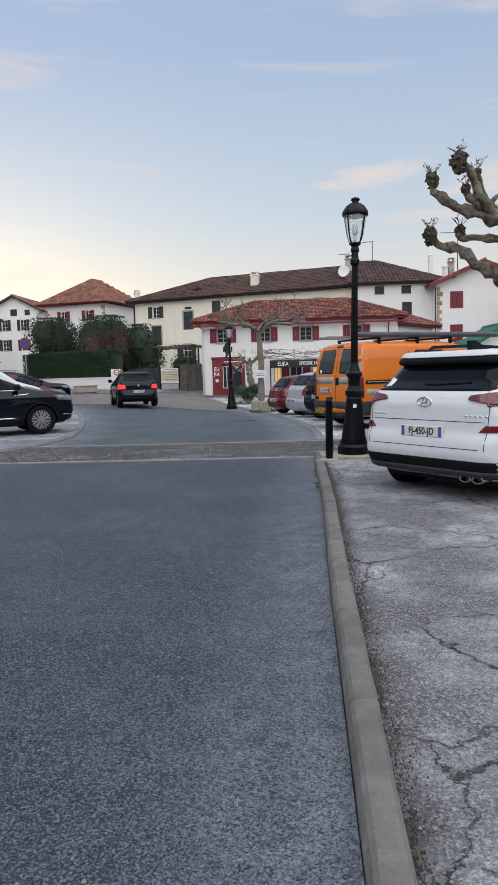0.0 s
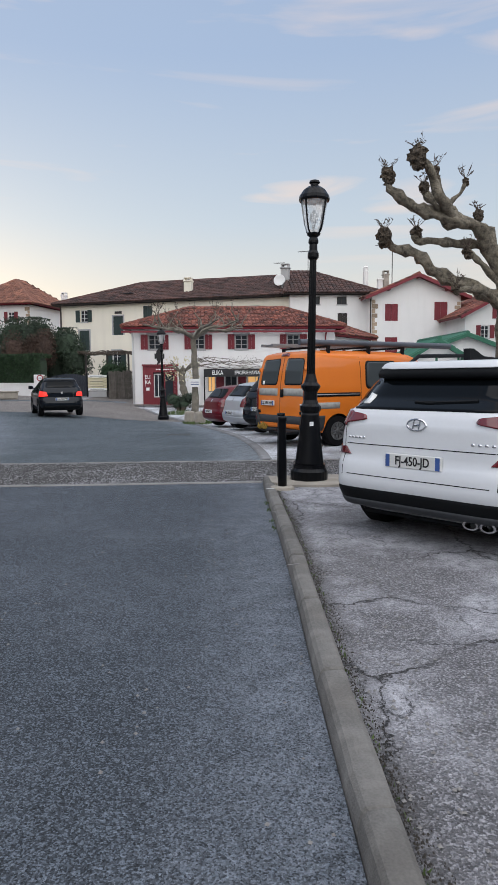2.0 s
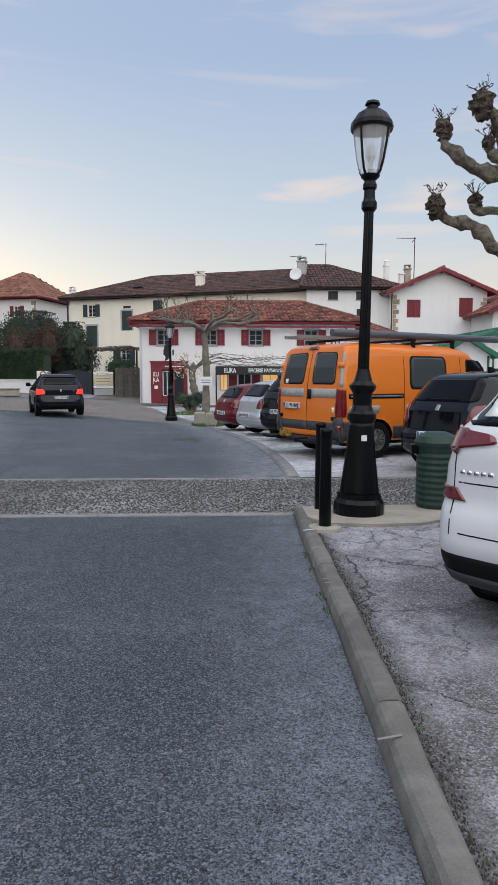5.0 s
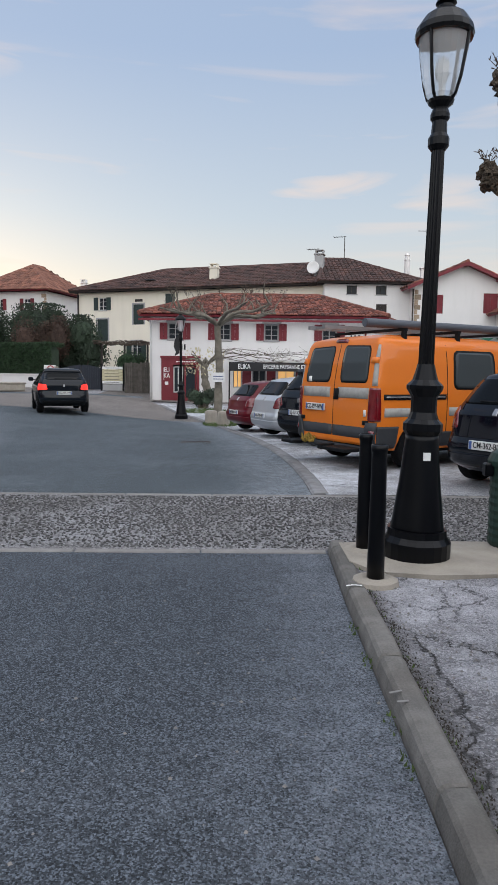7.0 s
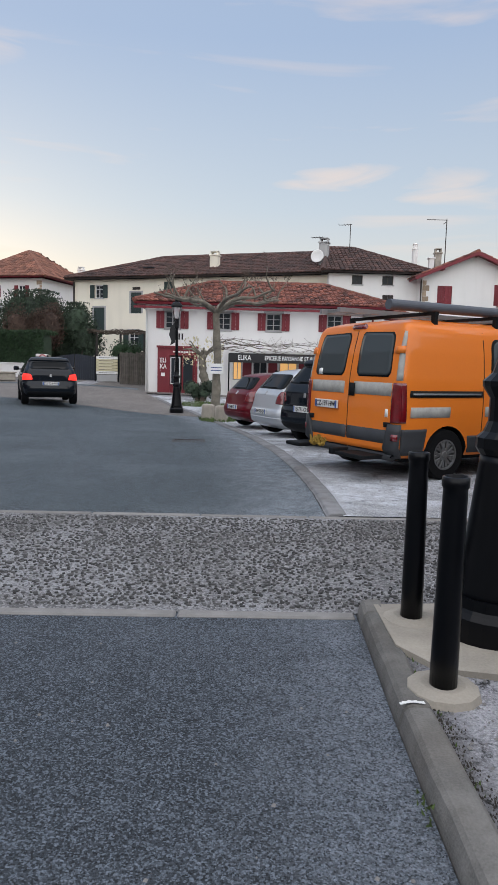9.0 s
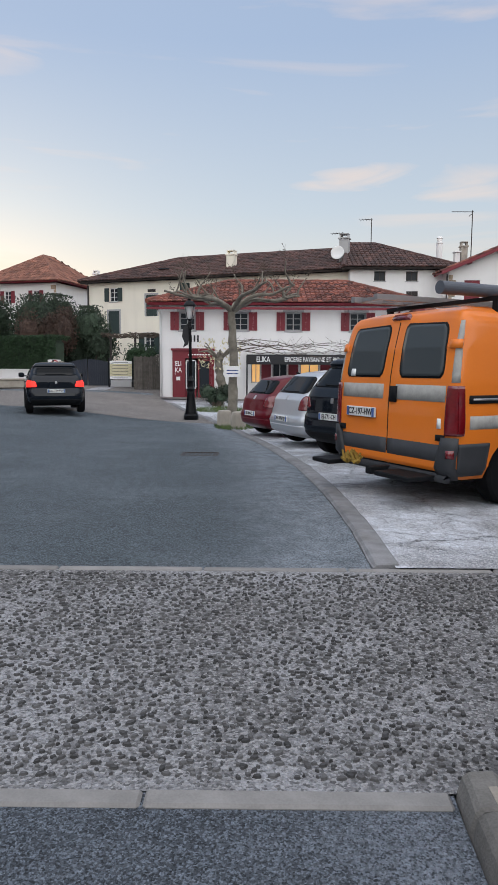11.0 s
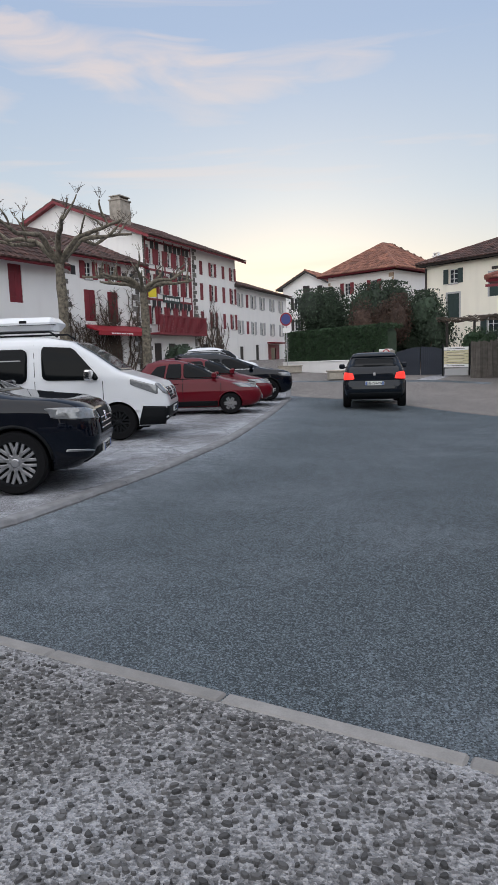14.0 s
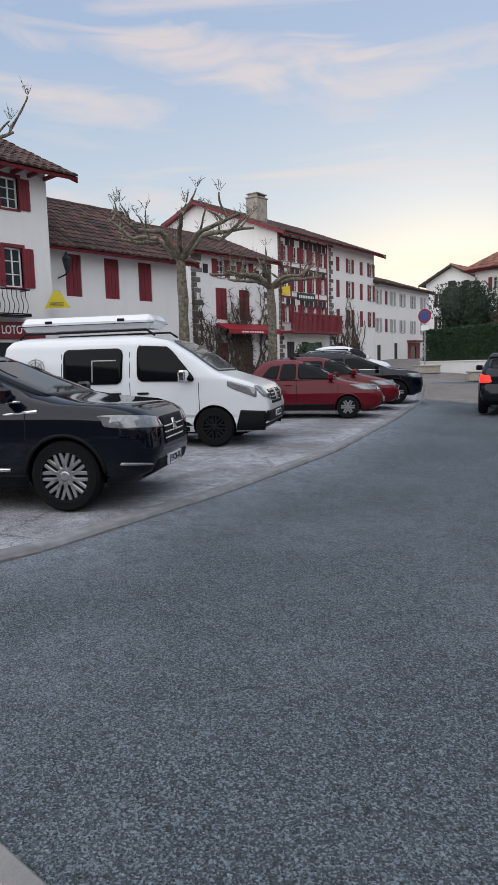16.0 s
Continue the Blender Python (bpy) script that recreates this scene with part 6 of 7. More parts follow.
def camper_van():
    L, f = 5.0, 2.5
    front = [(0.25, f - 0.2), (0.4, f - 0.02), (0.65, f), (0.88, f - 0.05), (1.03, f - 0.18), (1.12, f - 0.42), (1.21, f - 0.72), (1.27, f - 0.9), (1.6, f - 1.36), (1.83, f - 1.74), (1.92, f - 2.15), (1.96, f - 2.6)]
    rear = [(0.25, -f + 0.15), (0.4, -f), (1.0, -f + 0.01), (1.4, -f + 0.05), (1.8, -f + 0.14), (1.9, -f + 0.25), (1.96, -f + 0.5)]
    width = [(0.25, 0.88), (0.4, 0.95), (0.85, 0.975), (1.15, 0.97), (1.5, 0.935), (1.78, 0.885), (1.88, 0.82), (1.93, 0.73), (1.96, 0.6)]
    c = Car("camper_van", "white camper van with a roof box parked beside the road", -7.48, 22.56, 60, L, front, rear, width, WHITEP, (f - 0.95, -f + 0.95, 0.335, 0.86), e=20, at="front", category="van", group="")
    # paler glass colour here stands for sky reflected in the windshield
    c.patch("windshield", "front", [(-0.8, 1.28), (0.8, 1.28), (0.7, 1.82), (-0.7, 1.82)], SKYGLASS, off=0.02, n=(16, 12), sink=0.02)
    c.patch("front_bumper", "front", [(-0.97, 0.27), (0.97, 0.27), (0.97, 0.6), (-0.97, 0.6)], PLASTIC, off=0.012, n=(24, 6), label="black front bumper")
    c.both("front_bumper", [(1.92, 0.27), (2.42, 0.27), (2.44, 0.6), (2.02, 0.62)], PLASTIC, off=0.01)
    c.patch("grille", "front", [(-0.5, 0.7), (0.5, 0.7), (0.55, 0.94), (-0.55, 0.94)], PLASTIC)
    for z in (0.74, 0.8, 0.86, 0.91):
        c.patch("grille_bar", "front", [(-0.48, z), (0.48, z), (0.48, z + 0.018), (-0.48, z + 0.018)], CHROME, off=0.014, n=(10, 1))
    c.patch("emblem", "front", [(-0.06, 0.76), (0.06, 0.76), (0.05, 0.94), (-0.05, 0.94)], ALLOY, off=0.03, n=(2, 2))
    c.pair("headlight", "front", [(0.56, 0.76), (0.94, 0.84), (0.94, 1.04), (0.64, 0.95)], HEADL, off=0.01)
    c.both("headlight", [(1.8, 1.02), (2.3, 0.82), (2.3, 0.98), (1.8, 1.13)], HEADL, off=0.01)
    c.both("cab_window", [(0.2, 1.14), (1.28, 1.12), (0.78, 1.72), (0.2, 1.76)], TINT, off=0.02, n=(16, 12), sink=0.02)
    c.both("side_window", [(-1.18, 1.1), (-0.08, 1.1), (-0.06, 1.72), (-1.18, 1.72)], TINT, off=0.02, n=(16, 12), sink=0.02)
    c.both("slider_frame", [(-0.64, 1.14), (-0.62, 1.14), (-0.62, 1.52), (-0.64, 1.52)], FRAMEG, off=0.024, n=(1, 6))
    c.both("slider_frame", [(-0.62, 1.5), (-0.18, 1.5), (-0.18, 1.52), (-0.62, 1.52)], FRAMEG, off=0.024, n=(6, 1))
    c.both("slide_rail", [(-2.3, 0.98), (-1.22, 0.98), (-1.22, 1.04), (-2.3, 1.04)], PLASTIC, off=0.01, n=(8, 2))
    c.both("sill_trim", [(-1.1, 0.26), (1.1, 0.26), (1.1, 0.34), (-1.1, 0.34)], PLASTIC, off=0.01)
    c.both("arch_trim", [(0.3, 0.36), (1.16, 0.36), (1.1, 0.42), (0.5, 0.56)], PLASTIC, off=0.008)
    c.seams((1.3,), 0.45, 1.1)
    c.seams((0.06, -1.22), 0.4, 1.8)
    c.handles((0.3, -0.2), 0.93, PLASTIC)
    c.mirrors(1.1, 1.14, CHROME, 1.35)
    c.plate("front", 0, 0.52, "FC-818-MT")
    c.plate("rear", 0, 0.9, "FC-818-MT")
    c.pair("tail_light", "rear", [(0.84, 0.8), (0.97, 0.8), (0.93, 1.4), (0.82, 1.4)], TAILR)
    c.wheels(width=0.23, spokes=8, rim_mat=PLASTIC)
    part("underbody", boxes((-2.2, 2.1, -0.75, 0.75, 0.2, 0.4), bevel=0.03), PLASTIC, c.e)
    p = c.spot("right", -1.72, 1.4)
    m = Matrix.Translation(p + Vector((0, -0.012, 0))) @ Matrix.Rotation(radians(90 - 8), 4, "X")
    bm = bmesh.new()
    for rr in (0.17, 0.12):
        tube(bm, [(rr * math.cos(a), rr * math.sin(a), 0) for a in [2 * math.pi * k / 28 for k in range(29)]], [0.006] * 29, 4)
    for k in range(8):
        a = math.pi * k / 4
        tube(bm, [(0, 0, 0), (0.2 * math.cos(a), 0.2 * math.sin(a), 0)], [0.012, 0.002], 4)
    part("compass_decal", bm, INK, c.e, "black compass decal", m=m)
    bm = bmesh.new()
    prism(bm, [(-0.22, -0.14), (0.16, -0.14), (0.02, 0.0), (-0.03, -0.05), (-0.1, 0.03)], -0.003, 0.003)
    part("mountain_decal", bm, INK, c.e, m=m @ Matrix.Translation((-0.08, 0, 0.0)) @ Matrix.Rotation(radians(-90), 4, "X"))
    for s_ in (-1, 1):
        bm = bmesh.new()
        tube(bm, [(-2.15, s_ * 0.66, 1.94), (-2.05, s_ * 0.66, 2.03), (0.3, s_ * 0.66, 2.04), (0.45, s_ * 0.66, 1.94)], [0.02] * 4, 8)
        part("roof_rail", bm, PLASTIC, c.e)
    rb = part("roof_box", boxes((-2.2, 0.4, -0.6, 0.25, 2.08, 2.32), bevel=0.1), WHITEP, c.e, "long white roof box")
    part("box_seam", boxes((-2.19, 0.39, -0.604, 0.254, 2.17, 2.18)), PLASTIC, rb)
    for x in (-1.6, -0.2):
        part("box_latch", boxes((x - 0.07, x + 0.07, -0.615, -0.59, 2.21, 2.26), bevel=0.01), PLASTIC, rb)


white_suv()
orange_van()
camper_van()
plain_car("suv", "dark_suv", "dark slate compact suv parked between van and hatchback", 1.4, 20.0, 58, 4.4, 1.66, 0.9, GREYP, "rear", "EJ-771-CH", 0.34, rails=PLASTIC)
plain_car("hatch", "silver_hatchback", "silver three-door hatchback with pale rear lamps", 0.75, 22.5, 66, 3.95, 1.48, 0.84, SILVER, "rear", "AH-970-QF", 0.3)
plain_car("hatch", "red_hatchback", "dark red hatchback at the end of the parked row", 0.12, 24.9, 64, 3.85, 1.42, 0.82, REDP, "rear", "BS-404-CL", 0.3)
plain_car("hatch", "black_hatchback", "black hatchback parked beside the orange van", 3.15, 14.2, 60, 4.1, 1.48, 0.85, NAVYP, "rear", "CM-362-BL", 0.31)
k = plain_car("suv", "navy_suv", "glossy navy suv with ten-spoke wheels, nose towards the road", -5.21, 18.01, 57, 4.67, 1.67, 0.92, NAVYP, "front", "EV-226-KA", 0.35, front_axle=4.67 / 2 - 0.88, rails=ALLOY, spokes=10)
k.both("chrome_strip", [(0.85, 0.95), (1.2, 0.97), (1.2, 1.0), (0.85, 0.965)], CHROME, off=0.01, n=(10, 1))
k.both("chrome_strip", [(-0.9, 0.4), (0.9, 0.4), (0.9, 0.43), (-0.9, 0.43)], CHROME, off=0.014, n=(10, 1))
k.pair("fog_lamp_trim", "front", [(0.66, 0.43), (0.86, 0.45), (0.86, 0.475), (0.68, 0.445)], ALLOY, off=0.015)
plain_car("hatch", "red_city_car", "wine-red five-door city car parked nose to the road", -8.46, 28.0, 60, 3.6, 1.47, 0.82, REDP, "front", "DM-118-FR", 0.28)
plain_car("hatch", "red_family_car", "wine-red hatchback half hidden behind a city car", -9.35, 30.4, 60, 4.2, 1.52, 0.88, REDP, "front", "CB-640-TX", 0.31)
plain_car("suv", "black_suv", "black suv with alloy wheels near the street corner", -9.98, 33.06, 60, 4.5, 1.66, 0.92, NAVYP, "front", "EQ-305-WD", 0.36, rails=ALLOY, spokes=5)
plain_car("suv", "black_estate", "black estate car with roof rails at the row's end", -12.3, 36.6, 60, 4.6, 1.72, 0.92, NAVYP, "front", "DV-712-GL", 0.35, rails=PLASTIC)
plain_car("hatch", "white_small_van", "small white van by the terrace houses", -15.5, 41.2, 60, 4.2, 1.8, 0.88, WHITEP, "front", "CK-481-PB", 0.31)
plain_car("suv", "grey_crossover", "dark grey crossover driving off with its brake lamps lit", -5.75, 29.6, -20, 4.1, 1.57, 0.88, GREYP, "rear", "DG-724-PW", 0.34, lit=True, group="")


# ---- street furniture ----
def lamp_post(x, y, lean, label):
    e = empty("street_lamp", Matrix.Translation((x, y, gz(x, y) + (0.09 if y < 14 else 0.02))) @ Matrix.Rotation(radians(lean), 4, "Y"), label, "street lamp", "street lamps")
    part("foot", lathe([(0.245, 0), (0.245, 0.13), (0.225, 0.155), (0.215, 0.17), (0.21, 0.22)], 24), BLACK, e)
    part("pedestal", lathe([(0.195, 0.2), (0.188, 0.24), (0.148, 0.55), (0.118, 0.86), (0.116, 0.9)], 32), BLACK, e, smooth=True)
    part("collar", lathe([(0.12, 0.9), (0.14, 0.93), (0.14, 0.98), (0.11, 1.01), (0.092, 1.06), (0.092, 1.17), (0.105, 1.19), (0.128, 1.225), (0.13, 1.25), (0.09, 1.29), (0.07, 1.36), (0.06, 1.4)], 16), BLACK, e)
    shaft = lathe([(0.056, 1.38), (0.054, 1.5), (0.044, 2.9)], 32)
    for i, v in enumerate(shaft.verts):
        if i % 2:
            v.co.x, v.co.y = v.co.x * 0.88, v.co.y * 0.88
    part("pole", shaft, BLACK, e, "black fluted pole")
    part("pole_ring", lathe([(0.05, 2.86), (0.072, 2.89), (0.072, 2.94), (0.055, 2.97), (0.05, 3.05), (0.065, 3.07), (0.065, 3.1), (0.05, 3.14), (0.085, 3.17), (0.09, 3.19)], 16), BLACK, e)
    part("lantern_glass", lathe([(0.06, 3.17), (0.1, 3.22), (0.13, 3.32), (0.16, 3.5), (0.172, 3.6)], 24), LAMPG, e, "clear tapered lantern glass")
    for k in range(4):
        a = math.pi / 4 + k * math.pi / 2
        bm = bmesh.new()
        tube(bm, [(r * math.cos(a), r * math.sin(a), z) for r, z in ((0.06, 3.16), (0.106, 3.22), (0.137, 3.32), (0.168, 3.5), (0.181, 3.6))], [0.011] * 5, 6)
        part("lantern_rib", bm, BLACK, e)
    part("lantern_cap", lathe([(0.19, 3.585), (0.198, 3.61), (0.19, 3.65), (0.14, 3.725), (0.085, 3.765), (0.05, 3.775), (0.05, 3.8), (0.07, 3.815), (0.06, 3.84), (0.0, 3.86)][:-1] + [(0.01, 3.86)], 20), BLACK, e)
    part("lamp_bulb", lathe([(0.02, 3.2), (0.02, 3.3), (0.05, 3.36), (0.045, 3.43), (0.01, 3.47)], 10), FRAMEW, e)
    return e


near_lamp = lamp_post(1.485, 11.13, 1.0, "black cast-iron street lamp with a glass lantern")
bm = boxes((-0.03, 0.02, -0.17, -0.16, 0.73, 0.785))
part("paper_sticker", bm, LETTER, near_lamp, "torn white sticker")
far_lamp = lamp_post(-1.82, 31.0, -0.5, "black street lamp with a flag by the shop")
bm = bmesh.new()
prism(bm, [(0.02, 2.2), (-0.16, 2.0), (-0.2, 1.75), (-0.12, 1.55), (-0.17, 1.4), (0.0, 1.5), (0.03, 1.8)], -0.012, 0.012)
part("flag", bm, INK, far_lamp, "limp black cloth flag", m=Matrix.Translation((-0.06, 0, 0.9)))


def bollard(x, y):
    e = empty("bollard", Matrix.Translation((x, y, gz(x, y) + 0.085)) @ Matrix.Rotation(radians(random.uniform(-1, 1)), 4, "X"), "black iron bollard set in concrete beside the kerb", "bollard", "bollards")
    part("post", lathe([(0.056, 0), (0.055, 0.2), (0.048, 0.8), (0.048, 0.84), (0.054, 0.85), (0.054, 0.885), (0.045, 0.89), (0.04, 0.87)], 20), BLACK, e, smooth=True)
    part("footing", lathe([(0.16, -0.02), (0.145, 0.02), (0.09, 0.035), (0.06, 0.03)], 12), CONCRETE, e, "pale concrete footing")


bollard(1.135, 11.3)
bollard(1.068, 10.55)


def slab():
    bm = bmesh.new()
    outline = [(0.98, 11.5), (0.97, 10.95), (1.12, 10.72), (1.5, 10.62), (1.95, 10.68), (2.3, 10.85), (2.45, 11.2), (2.4, 11.52), (1.7, 11.56)]
    lo, hi = [bm.verts.new((x, y, 0.0)) for x, y in outline], [bm.verts.new((x, y, 0.1 + 0.008 * (i % 2))) for i, (x, y) in enumerate(outline)]
    bm.faces.new(hi)
    for i in range(len(outline)):
        j = (i + 1) % len(outline)
        bm.faces.new((lo[i], lo[j], hi[j], hi[i]))
    return tagged(finish("concrete_pad", bm, CONCRETE), "rough pale concrete pad under the street lamp", "concrete pad", kind="structure")


slab()


def litter_bin():
    e = empty("litter_bin", pose(2.33, 11.42, 0.09), "dark green ribbed litter bin near the street lamp", "litter bin")
    part("drum", lathe([(0.17, 0)] + [(0.19 + 0.008 * (k % 2), 0.03 + 0.03 * k) for k in range(20)] + [(0.2, 0.64)], 24), BINGREEN, e)
    part("lid", lathe([(0.215, 0.64), (0.22, 0.68), (0.19, 0.74), (0.1, 0.78), (0.01, 0.79)], 24), BINGREEN, e)
    part("hinge", boxes((-0.26, -0.19, -0.04, 0.04, 0.56, 0.66), bevel=0.01), BLACK, e)


litter_bin()

for x, y, s_ in ((-0.62, 28.3, 1.0), (-0.2, 27.6, 0.94)):
    e = lathe([(0.2 * s_, 0), (0.215 * s_, 0.04), (0.205 * s_, 0.4), (0.19 * s_, 0.46), (0.1, 0.48)], 10)
    tagged(finish("stone_bollard", e, CONCRETE, m=pose(x, y, gz(x, y), 0, 0, 20 * x)), "squat pale stone bollard on the verge", "bollard", "stone bollards")


def leaves(name, n, place, size, material, parent, seed):
    """Small two-sided leaves at random turns, as one mesh."""
    rnd = random.Random(seed)
    verts, faces = [], []
    for k in range(n):
        p = Vector(place(rnd))
        q = Euler((rnd.uniform(0, 6.3), rnd.uniform(0, 6.3), rnd.uniform(0, 6.3))).to_matrix()
        s_ = size * rnd.uniform(0.6, 1.4)
        b = len(verts)
        verts += [p + q @ Vector(v) * s_ for v in ((-0.5, 0, 0), (0, -0.28, 0.05), (0.5, 0, 0), (0, 0.28, 0.05))]
        faces.append((b, b + 1, b + 2, b + 3))
    me = bpy.data.meshes.new(name)
    me.from_pydata(verts, [], faces)
    me.materials.append(material)
    ob = new(name, me)
    ob.parent = parent
    return tagged(ob, kind="stuff")


def bush(name, label, x, y, rx, ry, hgt, material, n, seed, size=0.16):
    z = gz(x, y)
    e = empty(name, Matrix.Translation((x, y, z)), label, "bush")
    rnd = random.Random(seed)
    lobes = [(rnd.uniform(-0.55, 0.55) * rx, rnd.uniform(-0.5, 0.5) * ry, hgt * rnd.uniform(0.35, 0.8), rnd.uniform(0.35, 0.6)) for _ in range(9)]

    def place(r):
        lx, ly, lz, q = r.choice(lobes)
        a, b, d = r.uniform(0, 2 * math.pi), r.uniform(-1, 1), r.random() ** 0.35
        c = math.sqrt(1 - b * b)
        wob = 1 + 0.25 * noise.noise(Vector((a, b * 3, seed)) * 2)
        return lx + rx * q * c * math.cos(a) * d * wob, ly + ry * q * c * math.sin(a) * d * wob, max(0.05, min(hgt * 1.04, lz + hgt * 0.34 * b * d * wob))

    leaves("crown", n, place, size, material, e, seed)
    bm = bmesh.new()
    for lx, ly, lz, q in lobes:
        r = bmesh.ops.create_icosphere(bm, subdivisions=2, radius=1.0)
        for v in r["verts"]:
            k = 0.6 * (1 + 0.35 * noise.noise(v.co * 1.9 + Vector((lx, ly, lz))))
            v.co = Vector((lx + rx * q * v.co.x * k, ly + ry * q * v.co.y * k, max(0.05, lz + hgt * 0.34 * v.co.z * k)))
    part("inner_foliage", bm, material, e)
    for k in range(7):
        bm = bmesh.new()
        lx, ly, lz, _ = lobes[k]
        tube(bm, [(lx * 0.2, ly * 0.2, -0.1), (lx * 0.6, ly * 0.6, lz * 0.6), (lx, ly, lz * 1.1)], [0.07, 0.05, 0.015], 6)
        part("stem", bm, TWIG, e)


def garden():
    # low wall with its pillar, the navy gate, the hedge above
    a, b = Vector((-11.1, 46.35)), Vector((-19.2, 50.9))
    d = b - a
    L = d.length
    z0 = gz(-12, 47) - 0.25
    m = Matrix.Translation((a.x, a.y, z0)) @ Matrix.Rotation(math.atan2(d.y, d.x), 4, "Z")
    tagged(finish("garden_wall", boxes((0, L, -0.3, 0.0, 0, 1.0), (0, L, -0.34, 0.04, 1.0, 1.06), bevel=0.015), WHITE, m=m), "low stained white garden wall under a hedge", "wall", kind="structure")
    e = empty("gate_pillar", Matrix.Translation((-10.85, 46.4, gz(-10.8, 46.4) - 0.05)), "white rendered gate pillar with a no-parking disc", "pillar")
    part("pillar", boxes((-0.3, 0.3, -0.25, 0.25, 0, 1.42), bevel=0.02), WHITE, e)
    part("pillar_side", boxes((0.3, 0.45, -0.2, 0.2, 0, 1.35), bevel=0.02), GREYW, e)
    dm = Matrix.Translation((0.1, -0.26, 1.2)) @ Matrix.Rotation(radians(90), 4, "X")
    disc = part("road_sign", lathe([(0.21, 0), (0.21, 0.01), (0.15, 0.012)], 20), SIGNRED, e, "red and blue round no-parking sign", m=dm)
    part("sign_face", lathe([(0.14, 0.012), (0.14, 0.016), (0.02, 0.017)], 20), LETTER, disc)
    part("sign_bar", boxes((-0.11, 0.11, -0.02, 0.02, 0.017, 0.02)), SIGNBLUE, disc)
    e = empty("garden_gate", Matrix.Translation((-10.3, 46.45, gz(-9, 46) - 0.05)), "tall navy metal double garden gate with a curved top", "gate")
    for s_ in (0, 1):
        bm = bmesh.new()
        for k in range(12):
            u = 1.3 * s_ + 0.105 * k
            t = (u + 0.05) / 2.6
            box(bm, u, u + 0.1, -0.02, 0.02, 0.05, 1.25 + 0.22 * math.sin(math.pi * t) + 0.05 * t)
        leaf = part("gate_leaf", bm, NAVY, e)
        part("gate_rail", boxes((1.3 * s_ + 0.01, 1.3 * s_ + 1.25, -0.05, -0.021, 0.7, 0.8)), NAVY, leaf)
    # direction board
    e = empty("direction_board", Matrix.Translation((-7.6, 45.3, gz(-7, 45.3))), "white and cream direction board on two posts", "sign board")
    for x in (0.0, 1.28):
        part("post", boxes((x - 0.04, x + 0.04, -0.03, 0.03, 0, 1.55)), BLACK, e)
    for k in range(6):
        z = 0.42 + 0.165 * k
        mt = LETTER if k in (0, 5) else BALE
        pl = part("sign_plank", boxes((0.06, 1.24, -0.06, -0.032, z, z + 0.15), bevel=0.006), mt, e)
        part("letter_bars", boxes((0.2, 1.05, -0.064, -0.0605, z + 0.06, z + 0.085)), INK if k in (0, 5) else KERB, pl)
    part("lower_board", boxes((0.1, 1.2, -0.05, -0.03, 0.02, 0.36)), FRAMEG, e)
    # fence to the shop; its planks are coloured dark for the shadow there
    e = empty("plank_fence", Matrix.Translation((-6.2, 45.0, gz(-6, 45) - 0.05)), "grey weathered plank fence with shade in its colour, between board and shop", "fence")
    for k in range(15):
        part("plank", boxes((0.11 * k, 0.11 * k + 0.1, -0.02 + 0.01 * (k % 2), 0.02, 0, 1.75 + random.uniform(-0.06, 0.06))), SHADEPLANK, e)
    # hedge
    e = empty("hedge", m @ Matrix.Translation((0, 0, 0)), "clipped dark green hedge above the garden wall", "hedge")
    part("hedge_core", boxes((0.2, L, -1.5, -0.45, 0.4, 2.7), bevel=0.2), BUSHD, e)

    def place(r):
        u = r.uniform(-0.1, L + 0.2)
        f = r.random()
        w = 0.12 * noise.noise((u * 1.3, f * 5, 0.3))
        if f < 0.68:
            return u, -0.38 + w + r.uniform(-0.1, 0.12), r.uniform(0.95, 2.95)
        return u, r.uniform(-1.6, -0.35), 2.85 + w + r.uniform(-0.12, 0.12)

    leaves("foliage", 30000, place, 0.1, HEDGE, e, 11)


garden()
bush("tall_shrub", "tall dark evergreen shrub behind the hedge", -16.9, 54.0, 3.3, 2.4, 5.0, BUSHD, 26000, 21, 0.13)
bush("russet_shrub", "tall russet-brown bare shrub behind the hedge", -13.6, 53.0, 2.4, 2.0, 5.1, BUSHD, 18000, 22, 0.13)
bush("russet_shrub", "reddish bare twiggy shrub behind the hedge", -12.4, 50.5, 2.0, 1.2, 4.3, BUSHR, 16000, 23, 0.11)
bush("round_shrub", "dense dark shrub beside the garden gate", -10.2, 51.5, 2.3, 1.8, 4.4, BUSHD, 20000, 24, 0.13)
bush("ivy_bush", "green ivy bush over the plank fence", -6.0, 46.5, 1.3, 0.9, 2.3, HEDGE, 6000, 25, 0.09)
bush("low_shrub", "low grey-green shrub by the shop corner", -1.35, 37.2, 0.8, 0.5, 0.9, BUSHD, 1800, 26, 0.08)
bush("clipped_bush", "small round green bush by the vine house", -21.6, 42.5, 1.3, 1.0, 1.9, BUSHD, 3000, 27, 0.14)
bush("planting_bed", "low green planting behind the camper van", -20.2, 24.6, 1.6, 2.0, 2.0, HEDGE, 1500, 28, 0.12)


# ---- trees ----
def knob(bm, p, r, seed):
    """A gnarled pollard head."""
    b0 = bmesh.ops.create_icosphere(bm, subdivisions=3, radius=r)
    for v in b0["verts"]:
        n_ = v.co.normalized()
        v.co = Vector(p) + n_ * r * (1 + 0.5 * noise.noise(n_ * 2.2 + Vector((seed, seed * 2, 0))) + 0.55 * noise.noise(n_ * 5 + Vector((seed, 0, 0))))


